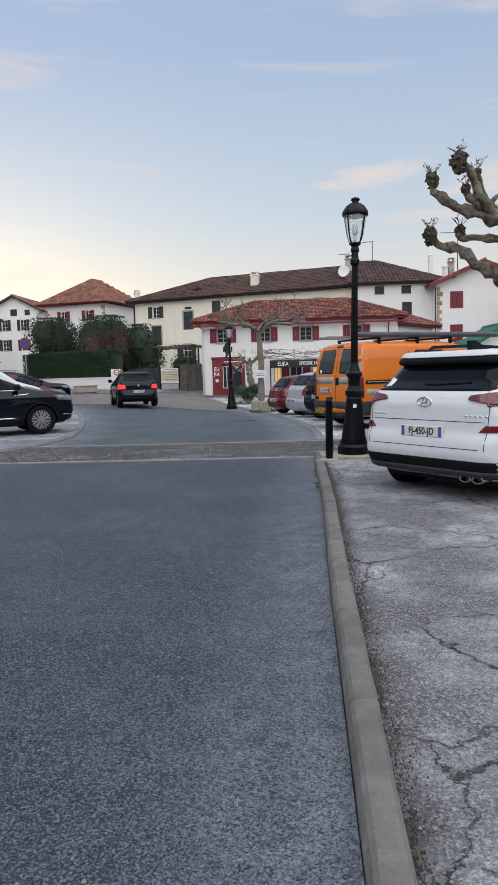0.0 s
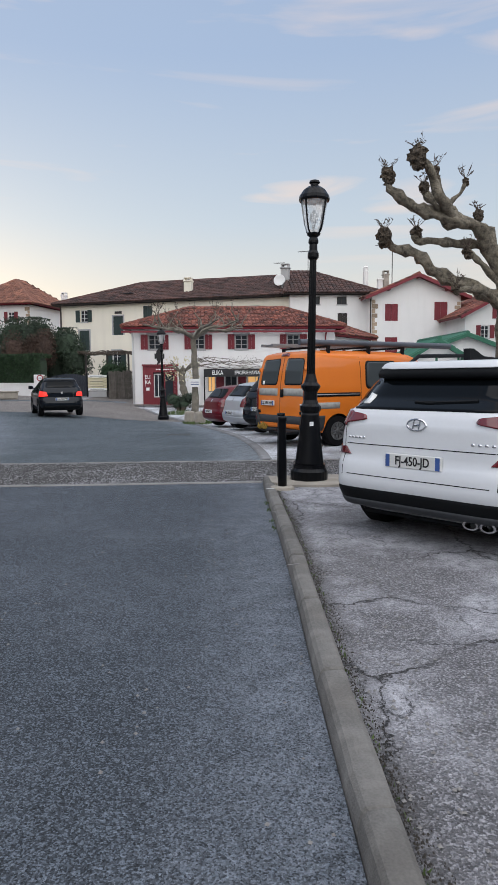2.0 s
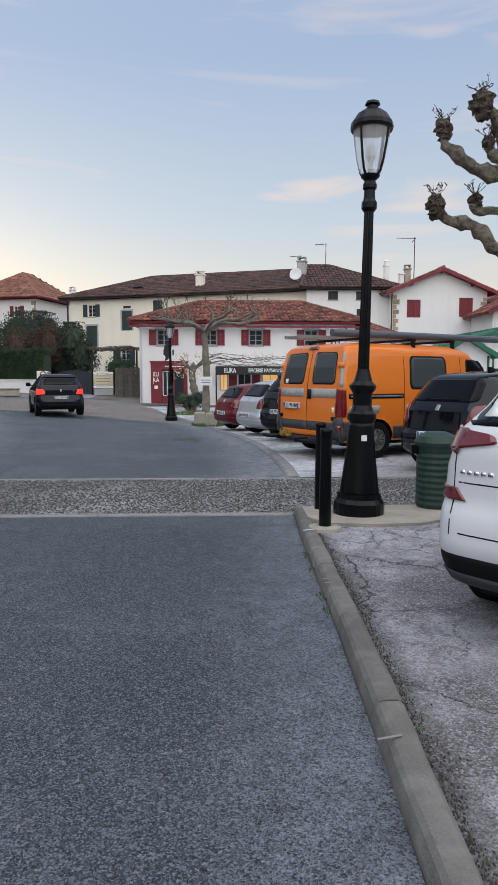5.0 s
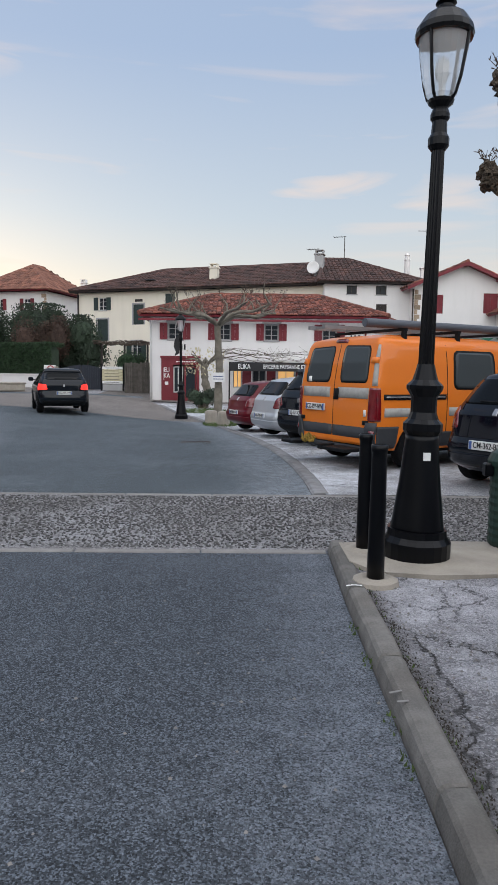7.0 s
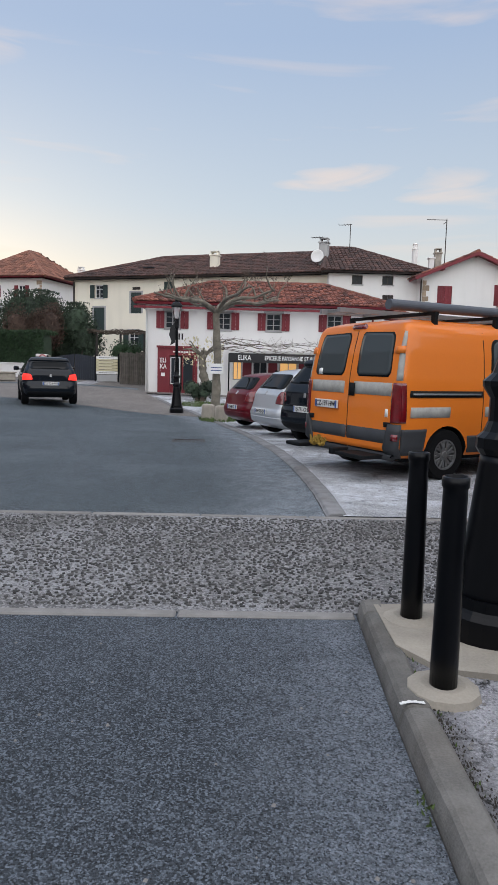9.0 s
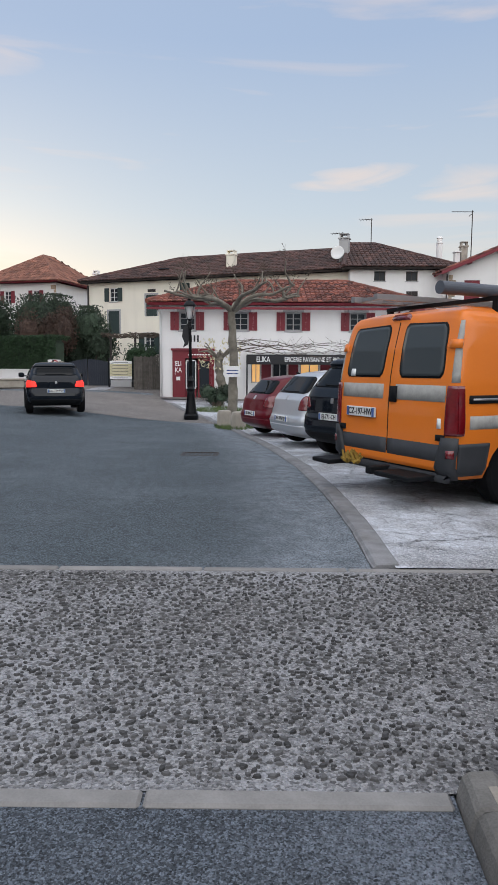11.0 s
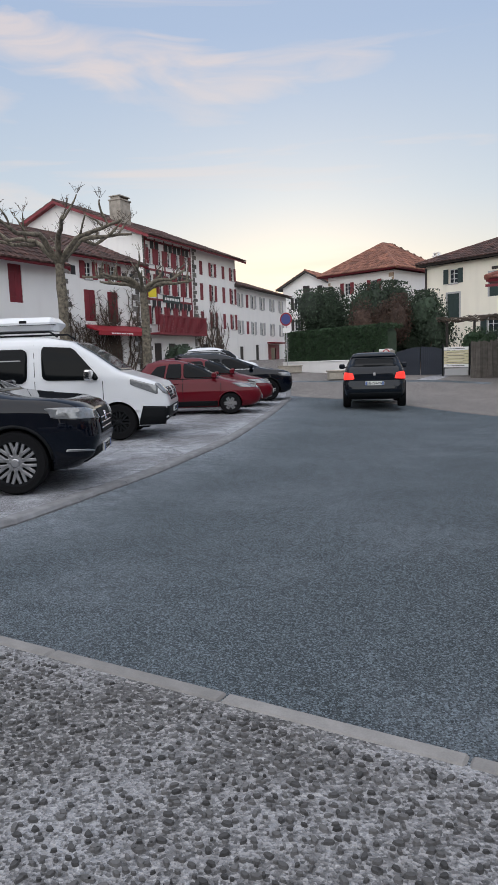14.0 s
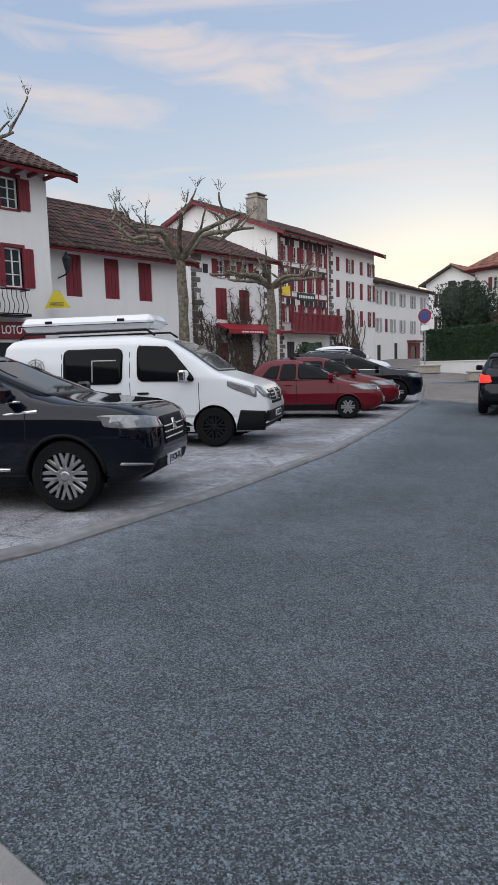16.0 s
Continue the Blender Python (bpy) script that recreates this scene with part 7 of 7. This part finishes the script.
def limb(e, pts, r0, r1, material, lumps=0.35, n=9, name="limb"):
    P, out = [Vector(p) for p in pts], []
    for i in range(len(P) - 1):
        a, b = P[max(i - 1, 0)], P[min(i + 2, len(P) - 1)]
        for k in range(5):
            t = k / 5
            q = P[i] * (1 - t) + P[i + 1] * t
            q = q + ((P[i] - a) - (b - P[i + 1])) * 0.12 * t * (1 - t)
            out.append(q + Vector([noise.noise(q * 2.1 + Vector((k_, 7, 1))) for k_ in (0, 9, 18)]) * 0.06 * (0.3 if i == 0 and k == 0 else 1))
    out.append(P[-1])
    bm = bmesh.new()
    tube(bm, out, [(r0 + (r1 - r0) * i / (len(out) - 1)) * (1 + 0.15 * noise.noise(q * 4)) for i, q in enumerate(out)], n, lumps)
    return part(name, bm, material, e, smooth=True)


def twigs(e, p, n, length, seed, spread=0.6):
    rnd = random.Random(seed)
    bm = bmesh.new()
    for k in range(n):
        d = Vector((rnd.uniform(-spread, spread), rnd.uniform(-spread, spread), 1)).normalized()
        a = Vector(p) + d * 0.05
        q = a + d * length * rnd.uniform(0.4, 1.0)
        tube(bm, [a, (a + q) / 2 + Vector((rnd.uniform(-0.03, 0.03), 0, 0)), q], [0.006, 0.005, 0.003], 4)
        for _ in range(2):
            c = a.lerp(q, rnd.uniform(0.3, 1))
            tube(bm, [c, c + Vector((rnd.uniform(-0.07, 0.07), rnd.uniform(-0.07, 0.07), 0.03))], [0.011, 0.004], 4)
    tagged(part("twig_spray", bm, TWIG, e), kind="stuff")


def umbrella_plane(x, y, height, spread, label, seed, up=0.5, trunk_r=0.16, arms=6, material=BARKP):
    """A pollarded plane: a bare trunk and crooked arms with few twigs."""
    e = empty("plane_tree", Matrix.Translation((x, y, gz(x, y))), label, "tree", "plane trees")
    rnd = random.Random(seed)
    limb(e, [(0, 0, -0.1), (0.05, 0.02, height * 0.5), (0, 0, height)], trunk_r * 1.25, trunk_r * 0.85, material, 0.2, 12, "trunk")
    for k in range(arms):
        a = 2 * math.pi * k / arms + rnd.uniform(-0.3, 0.3)
        r = spread * rnd.uniform(0.75, 1.05)
        rise = up * rnd.uniform(0.7, 1.2)
        ca, sa = math.cos(a), math.sin(a)
        p = [(0, 0, height * 0.96), (ca * r * 0.3, sa * r * 0.3, height + rise * 0.45), (ca * r * 0.65, sa * r * 0.65, height + rise * rnd.uniform(0.35, 0.6)), (ca * r, sa * r, height + rise * rnd.uniform(0.6, 1.1))]
        limb(e, p, trunk_r * 0.62, trunk_r * 0.24, material, 0.4, 8)
        for j in range(3):
            base = Vector(p[2 if j else 1]).lerp(Vector(p[3 if j else 2]), rnd.random())
            off = Vector((rnd.uniform(-0.5, 0.5), rnd.uniform(-0.5, 0.5), rnd.uniform(0.1, 0.8))) * spread * 0.34
            limb(e, [base, base + off * 0.5 + Vector((rnd.uniform(-0.1, 0.1), 0, 0)), base + off], trunk_r * 0.28, trunk_r * 0.12, material, 0.5, 6, "branch")
            twigs(e, base + off, 6, 0.42, seed * 10 + k * 3 + j, 0.9)
            twigs(e, base, 3, 0.35, seed * 11 + k * 5 + j, 1.0)


umbrella_plane(-0.45, 29.4, 3.45, 2.55, "pollarded plane tree with a white notice on its trunk", 4, 0.5, 0.125, 9)
umbrella_plane(-15.65, 27.9, 4.8, 3.0, "bare pollarded plane tree with upswept arms", 8, 1.5, 0.16, 8, BARK)
umbrella_plane(-18.6, 35.9, 4.7, 2.7, "bare pollarded plane tree with flat spreading arms", 15, 0.6, 0.19, 8, BARK)
umbrella_plane(-18.25, 20.2, 6.4, 3.4, "bare pollarded plane tree beside the newsagent house", 19, 1.5, 0.17, 7, BARK)
e = tagged(finish("tree_notice", boxes((-0.22, 0.22, -0.012, 0.012, -0.16, 0.16), bevel=0.004), LETTER, m=Matrix.Translation((-0.42, 29.12, 1.3))), "white notice board fixed to a tree trunk", "notice")
for k in range(2):
    part("letter_bars", boxes((-0.17, 0.17, -0.016, -0.0125, 0.02 - 0.09 * k, 0.045 - 0.09 * k)), SIGNBLUE, e)


ARMS = [
    ([(6.45, 16.1, 3.0), (5.78, 16, 4.33), (5.27, 15.9, 4.54), (4.78, 15.8, 4.66), (4.3, 15.8, 4.75), (4.03, 15.8, 5.03), (3.75, 15.8, 5.16), (3.74, 15.8, 5.42)], 0.2, 0.09, 0.13),
    ([(5.27, 15.95, 4.56), (4.86, 15.7, 4.8), (4.68, 15.6, 5.04), (4.54, 15.5, 5.37), (4.2, 15.4, 5.66)], 0.14, 0.1, 0.17),
    ([(4.78, 15.75, 4.76), (4.46, 15.6, 4.96), (4.39, 15.6, 5.14)], 0.09, 0.07, 0.09),
    ([(5.21, 16, 4.7), (5.03, 16.1, 4.97), (4.84, 16.1, 5.38), (4.75, 16.1, 5.55)], 0.08, 0.06, 0.11),
    ([(5.08, 16, 4.9), (5.29, 16.1, 5.14), (5.41, 16.1, 5.4)], 0.06, 0.05, 0.06),
    ([(5.76, 16, 4.4), (5.6, 15.9, 4.57), (5.61, 15.9, 4.7)], 0.08, 0.06, 0.09),
    ([(6.45, 16.1, 2.9), (6.08, 16.2, 3.1), (5.44, 16.3, 3.4), (4.95, 16.4, 3.56), (4.77, 16.4, 3.76), (4.5, 16.4, 4.01), (4.01, 16.4, 4.16), (3.83, 16.4, 4.38)], 0.2, 0.1, 0.15),
    ([(6.4, 16.1, 3.4), (6.04, 16.2, 4.1), (5.79, 16.2, 4.16), (5.33, 16.2, 4.16), (4.84, 16.2, 4.24), (4.47, 16.2, 4.22), (4.44, 16.2, 4.4)], 0.12, 0.08, 0.11),
    ([(6.4, 16.1, 3.1), (5.81, 16, 3.68), (5.56, 15.9, 3.82), (5.4, 15.9, 3.96)], 0.08, 0.06, 0.09),
    ([(6.45, 16.1, 2.7), (5.83, 15.9, 3.12), (5.45, 15.8, 3.2), (5.14, 15.8, 3.22)], 0.12, 0.07, 0.08),
    ([(6.5, 16.1, 2.9), (7.2, 16.6, 4.0), (7.8, 16.9, 4.8)], 0.2, 0.12, 0.16),
    ([(6.5, 16.1, 2.9), (7.1, 15.4, 4.1), (7.6, 15.0, 4.9)], 0.2, 0.12, 0.16),
]


def big_plane():
    """The great pollard beyond the suv, its limbs reaching over the bays."""
    T = Vector((6.6, 16.2, 0.0))
    e = empty("pollard_plane_tree", Matrix.Translation(T), "old pollarded plane tree with knobbly fists and few twigs", "tree", "plane trees")
    limb(e, [(0, 0, -0.1), (-0.05, 0.0, 1.4), (-0.15, -0.1, 3.1)], 0.4, 0.3, BARK, 0.25, 16, "trunk")
    arms = ARMS
    for i, (pts, r0, r1, kr) in enumerate(arms):
        P = [Vector(p) - T for p in pts]
        limb(e, P, r0 * 0.8, r1 * 0.85, BARK, 1.0, 16)
        if kr:
            bm = bmesh.new()
            knob(bm, P[-1], kr, i * 1.7 + 0.3)
            knob(bm, P[-1] + Vector((0.03, 0, -kr * 0.9)), kr * 0.8, i * 2.1 + 5)
            part("knuckle", bm, KNOT, e)
            twigs(e, P[-1] + Vector((0, 0, kr * 0.7)), 9, 0.3, 40 + i, 1.1)


big_plane()

# knotted vine trunk before the shop
e = empty("grape_vine", Matrix.Translation((-1.25, 37.6, gz(-1.2, 37.6))), "gnarled old vine trunk with a few pale leaves", "vine")
limb(e, [(0, 0, -0.1), (0.1, 0, 0.8), (-0.05, 0, 1.6), (0.05, 0, 2.2)], 0.2, 0.16, BARKP, 0.6, 10, "trunk")
for k in range(8):
    a = k * 0.8
    limb(e, [(0, 0, 1.9), (0.5 * math.cos(a), 0.4 * math.sin(a), 2.3), (0.9 * math.cos(a), 0.5 * math.sin(a), 2.4 + 0.3 * math.sin(k * 3))], 0.07, 0.02, BARKP, 0.5, 6)
leaves("foliage", 260, lambda r: (r.uniform(-0.9, 0.9), r.uniform(-0.4, 0.4), r.uniform(1.5, 2.8)), 0.13, BALE, e, 31)
rnd = random.Random(77)
for k in range(9):
    x, z, pts = 0.6, 2.2 + 0.06 * k, []
    for j in range(14):
        pts.append((x, -0.9 + 0.5 * noise.noise((x, k, 0.5)), z))
        x, z = x + 0.36, z + rnd.uniform(-0.13, 0.12)
    bm = bmesh.new()
    tube(bm, pts, [0.02 - 0.001 * j for j in range(14)], 4)
    for j in range(16):
        p = Vector(rnd.choice(pts))
        tube(bm, [p, p + Vector((rnd.uniform(-0.3, 0.3), 0.05, rnd.uniform(-0.1, 0.35)))], [0.008, 0.003], 3)
    part("vine_shoot", bm, TWIG, e)
# arbour of bare canes by the farmhouse
e = empty("cane_arbour", Matrix.Translation((-8.6, 50.5, gz(-8.6, 50.5))), "arbour of bare intertwined canes by the farmhouse", "arbour")
for x in (0, 1.5, 3.0):
    part("post", boxes((x - 0.06, x + 0.06, -0.06, 0.06, 0, 2.7)), DARKW, e)
for k in range(14):
    pts = [(0.35 * j - 0.5, rnd.uniform(-0.5, 0.5), 2.75 + rnd.uniform(-0.14, 0.22)) for j in range(12)]
    bm = bmesh.new()
    tube(bm, pts, [0.025] * 12, 4)
    part("cane", bm, TWIG, e)

# no-parking disc and stone planters at the far corner
e = empty("road_sign", Matrix.Translation((-18.6, 50.3, gz(-18.6, 50.3))), "round blue no-parking sign on a grey post", "road sign")
bm = bmesh.new()
tube(bm, [(0, 0, 0), (0, 0, 3.6)], [0.035, 0.035], 8)
part("post", bm, FRAMEG, e)
m = Matrix.Translation((0, -0.04, 3.3)) @ Matrix.Rotation(radians(90), 4, "X")
d = part("disc", lathe([(0.42, 0), (0.42, 0.015), (0.33, 0.018)], 24), SIGNRED, e, m=m)
part("disc_face", lathe([(0.33, 0.018), (0.33, 0.024), (0.02, 0.025)], 24), SIGNBLUE, d)
part("plate", boxes((-0.25, 0.25, -0.05, -0.036, 2.45, 2.75)), LETTER, e)
for x, y in ((-17.6, 48.6), (-12.1, 43.2)):
    e = empty("stone_planter", Matrix.Translation((x, y, gz(x, y) + 0.01)) @ Matrix.Rotation(0.6, 4, "Z"), "low weathered stone planter by the street corner", "planter", "planters")
    part("trough", boxes((-0.7, 0.7, -0.25, 0.25, 0, 0.38), (-0.75, 0.75, -0.3, 0.3, 0.38, 0.46), bevel=0.03), CONCRETE, e)

e = empty("root_mound", pose(2.75, 6.75, 0.06, 0, 0, 25), "dark exposed tree root lifting the pavement", "root")
limb(e, [(-0.55, 0, 0.0), (-0.2, 0.04, 0.07), (0.2, 0, 0.08), (0.8, -0.1, 0.02)], 0.03, 0.06, DARKW, 0.4, 8, "root")


# ---- verge, kerbs and stones ----
def grass_tufts(x, y, rx, ry, n, seed, h=0.12):
    rnd = random.Random(seed)
    verts, faces = [], []
    for k in range(n):
        a, d = rnd.uniform(0, 6.3), math.sqrt(rnd.random())
        px, py = x + rx * d * math.cos(a), y + ry * d * math.sin(a)
        z, t, hh = gz(px, py) + (0.07 if y < 11 and px > along(RIGHT, py) + 0.1 else 0.02), rnd.uniform(0, 6.3), h * rnd.uniform(0.4, 1.2)
        w, lx, ly = 0.006 + h * 0.03, rnd.uniform(-0.5, 0.5) * hh, rnd.uniform(-0.5, 0.5) * hh
        b = len(verts)
        verts += [(px - w * math.cos(t), py - w * math.sin(t), z), (px + w * math.cos(t), py + w * math.sin(t), z), (px + lx, py + ly, z + hh)]
        faces.append((b, b + 1, b + 2))
    me = bpy.data.meshes.new("grass")
    me.from_pydata(verts, [], faces)
    me.materials.append(GRASS)
    return tagged(new("grass", me), "short winter grass along the kerb", "grass", kind="stuff")


grass_tufts(-0.3, 28.3, 0.6, 1.4, 1500, 1, 0.1)
grass_tufts(-1.2, 35.6, 1.0, 1.2, 1200, 2, 0.12)
for k in range(34):
    y = 1.0 + 0.31 * k
    grass_tufts(along(RIGHT, y) + 0.15, y, 0.02, 0.14, 9, 100 + k, 0.025)
for y in (8.6, 8.9, 9.5, 9.9):
    grass_tufts(along(RIGHT, y) - 0.02, y, 0.03, 0.1, 14, 300 + int(y * 10), 0.025)


e = empty("drain_grate", Matrix.Translation((-0.7, 21.0, gz(-0.7, 21.0) + 0.002)), "iron drain grate set in the road", "drain grate")
part("rim", boxes((-0.32, 0.32, -0.25, -0.2, -0.02, 0.006), (-0.32, 0.32, 0.2, 0.25, -0.02, 0.006), (-0.32, -0.28, -0.2, 0.2, -0.02, 0.006), (0.28, 0.32, -0.2, 0.2, -0.02, 0.006)), DARKW, e)
for k in range(8):
    part("bar", boxes((-0.26 + 0.07 * k, -0.23 + 0.07 * k, -0.2, 0.2, -0.02, 0.004)), DARKW, e)


def kerb_stone(L, width, top, side, seed):
    """A worn stone: battered road face, rounded arris, chipped along its length."""
    prof = [(0.0, -0.12), (0.006, top * 0.3), (0.018, top - 0.022), (0.034, top - 0.005), (0.055, top), (width - 0.018, top), (width - 0.002, top - 0.012), (width, -0.12)]
    bm = bmesh.new()
    rings = []
    for x in (0.0, 0.012, L * 0.22, L * 0.4, L * 0.6, L * 0.8, L - 0.012, L):
        inset = 0.007 if x in (0.0, L) else 0.0
        ring = []
        for w, z in prof:
            q = noise.noise((x * 3.1 + seed * 7.3, w * 20, z * 9)) * 0.006 + noise.noise((x * 11 + seed * 3.7, w * 31, 2.0)) * 0.003
            z2 = z if z < 0 else z + q - inset
            w2 = w + q * 0.8 + (inset if w < width / 2 else -inset)
            ring.append(bm.verts.new((x, -w2 * side, z2)))
        rings.append(ring)
    for a, b in zip(rings, rings[1:]):
        for k in range(len(prof) - 1):
            bm.faces.new((a[k], a[k + 1], b[k + 1], b[k]))
    bm.faces.new(rings[0])
    bm.faces.new(rings[-1][::-1])
    bmesh.ops.recalc_face_normals(bm, faces=bm.faces)
    return bm


def kerb_line(table, y0, y1, length, width, top, side, material, name, label):
    """Stones end to end along a road edge; side: -1 outside is to the left."""
    parent = tagged(new(name), label, "kerb", kind="structure")
    y, k = y0, 0
    while y < y1 - 0.1:
        xa, xb = along(table, y), along(table, min(y1, y + length))
        d = Vector((xb - xa, min(length, y1 - y), 0))
        L = d.length - 0.004
        za, zb = gz(xa, y), gz(xb, y + d.y)
        m = Matrix.Translation((xa, y, za)) @ Matrix.Rotation(math.atan2(d.y, d.x), 4, "Z") @ Matrix.Rotation(-math.atan2(zb - za, L), 4, "Y")
        finish("kerb_stone", kerb_stone(L, width, top + random.uniform(-0.004, 0.004), side, k + y0), material, parent, m=m, smooth=False)
        y, k = y + d.y, k + 1
    return parent


kerb_line(RIGHT, -6.6, 11.6, 1.0, 0.132, 0.1, 1, KERB, "kerb_right", "worn stone kerb beside the pavement")
# dark earth gathered in the joint behind the kerb
rnd = random.Random(51)
bm = bmesh.new()
for k in range(5200):
    y = rnd.uniform(-2.0, 10.5)
    x = along(RIGHT, y) + 0.132 + abs(rnd.gauss(0, 0.035 + 0.03 * noise.noise((0, y * 2.5, 0))))
    r, z = rnd.uniform(0.003, 0.011), gz(x, y) + 0.078
    a0 = rnd.uniform(0, 6.3)
    top = bm.verts.new((x, y, z + r * 0.4))
    ring = [bm.verts.new((x + r * rnd.uniform(0.6, 1.2) * math.cos(a0 + j * 1.05), y + r * rnd.uniform(0.8, 2.2) * math.sin(a0 + j * 1.05), z - 0.012)) for j in range(6)]
    for j in range(6):
        bm.faces.new((top, ring[j], ring[(j + 1) % 6]))
tagged(finish("soil_crumbs", bm, SOIL), "dark damp earth along the back of the kerb", "soil", kind="stuff")
kerb_line(RIGHT, 14.1, 38, 1.0, 0.2, 0.035, 1, KERBG, "kerb_bays", "flush stone kerb before the parking bays")
kerb_line(LEFT, 11.9, 40, 1.0, 0.2, 0.05, -1, KERBG, "kerb_left", "curving stone kerb along the parking strip")

for x0, y0, w, turn in ( (0.86, 9.02, 0.06, 20), (0.87, 8.94, 0.05, 10), (0.8, 7.1, 0.1, 15)):
    tagged(finish("paint_mark", boxes((-w / 2, w / 2, -0.006, 0.006, 0, 0.002)), EDGE, m=pose(x0 - 0.03, y0, 0.103, 0, 0, turn)), "short white paint mark on the kerb", "paint mark", "paint marks", "structure")
bm = bmesh.new()
for q in range(8):
    box(bm, -0.05 + 0.0125 * q, -0.0375 + 0.0125 * q, 0.012 * math.sin(math.pi * q / 7), 0.014 + 0.012 * math.sin(math.pi * q / 7) + 0.004 * (q % 2), 0, 0.002)
tagged(finish("paint_mark", bm, LETTER, m=pose(0.905, 10.4, 0.104, 0, 0, 4)), "curved white paint dab on the kerb", "paint mark", "paint marks", "structure")
band = [(x, 1) for x in range(-9, 6)]
for yy, label in ((11.52, "pale stone edging before the pebble band"), (13.98, "pale stone edging behind the pebble band")):
    parent = tagged(new("edging_near" if yy < 12 else "edging_far"), label, "edging", kind="structure")
    for x, _ in band:
        if yy < 12 and x >= 1:
            continue
        bm = boxes((0, 0.99, 0, 0.085, -0.08, 0.012 + random.uniform(-0.003, 0.003)), bevel=0.01)
        finish("edging_stone", bm, EDGE, parent, m=pose(x - 0.1, yy, 0))
bm = bmesh.new()
rows_ = [[bm.verts.new((-9.2 + 0.5 * i, 11.6 + 0.2 * j, 0.006)) for i in range(31)] for j in range(13)]
for a, b in zip(rows_, rows_[1:]):
    for i in range(30):
        bm.faces.new((a[i], a[i + 1], b[i + 1], b[i]))
pebbles = tagged(finish("pebble_band", bm, MORTAR), "band of dark pebbles set in pale mortar across the road", "pebble paving", kind="structure")

rnd = random.Random(12)
verts, faces, single = [], [], 0
shapes = []
for s_ in range(6):
    q = [rnd.uniform(0.75, 1.2) for _ in range(7)]
    shapes.append([(q[i] * math.cos(2 * math.pi * i / 7), q[i] * math.sin(2 * math.pi * i / 7)) for i in range(7)])
stone_meshes = []
for s_ in shapes:
    me = bpy.data.meshes.new("pebble")
    vs = [(x * 0.026, y * 0.017, -0.004) for x, y in s_] + [(x * 0.019, y * 0.012, 0.009) for x, y in s_]
    me.from_pydata(vs, [], [tuple(range(7, 14))] + [(i, (i + 1) % 7, 7 + (i + 1) % 7, 7 + i) for i in range(7)])
    me.materials.append(PEBBLE1)
    stone_meshes.append(me)
ny, nx = 66, 350
for j in range(ny):
    for i in range(nx):
        x, y = -8.8 + 13.8 * (i + 0.5 * (j % 2) + rnd.uniform(-0.4, 0.4)) / nx, 11.68 + 2.26 * (j + rnd.uniform(-0.4, 0.4)) / ny
        if rnd.random() < 0.24 + 0.6 * max(0, noise.noise((x * 1.1, y * 1.6, 0))):
            continue
        size, turn, k = rnd.uniform(0.28, 0.85), rnd.gauss(0.1, 0.7), rnd.randrange(6)
        if -0.35 < x < 0.75 and 12.95 < y < 13.55 and single < 300:
            ob = new("pebble", stone_meshes[k])
            ob.parent, ob.matrix_basis = pebbles, Matrix.Translation((x, y, 0.006)) @ Matrix.Rotation(turn, 4, "Z") @ Matrix.Diagonal((size, size, 1, 1))
            single += 1
            continue
        c, s2 = math.cos(turn) * size, math.sin(turn) * size
        b = len(verts)
        for w, z in ((1.0, -0.004), (0.72, 0.009)):
            verts += [(x + (c * u * 0.026 - s2 * v * 0.017) * w, y + (s2 * u * 0.026 + c * v * 0.017) * w, 0.006 + z) for u, v in shapes[k]]
        faces.append(tuple(range(b + 7, b + 14)))
        faces += [(b + i2, b + (i2 + 1) % 7, b + 7 + (i2 + 1) % 7, b + 7 + i2) for i2 in range(7)]
me = bpy.data.meshes.new("pebble_field")
me.from_pydata(verts, [], faces)
me.materials.append(PEBBLE)
ob = new("pebble_field", me)
ob.parent = pebbles
tagged(ob, kind="stuff")

rnd = random.Random(51)
verts, faces = [], []
for k in range(1400):
    y = rnd.uniform(1.5, 11.2)
    x = along(RIGHT, y) + 0.14 + abs(rnd.gauss(0, 0.35)) if k % 3 else rnd.uniform(-3.5, 0.8)
    z = 0.08 if x > along(RIGHT, y) + 0.15 else 0.0
    if along(RIGHT, y) - 0.02 < x < along(RIGHT, y) + 0.16:
        continue
    r, t = rnd.uniform(0.003, 0.011), rnd.uniform(0, 6.3)
    b = len(verts)
    verts += [(x + r * math.cos(t + q * 1.57), y + r * math.sin(t + q * 1.57), z) for q in range(4)] + [(x, y, z + r * 0.9)]
    faces += [(b + q, b + (q + 1) % 4, b + 4) for q in range(4)]
me = bpy.data.meshes.new("grit")
me.from_pydata(verts, [], faces)
me.materials.append(EDGE)
tagged(new("grit", me), "loose pale grit and chippings by the kerb", "grit", kind="stuff")
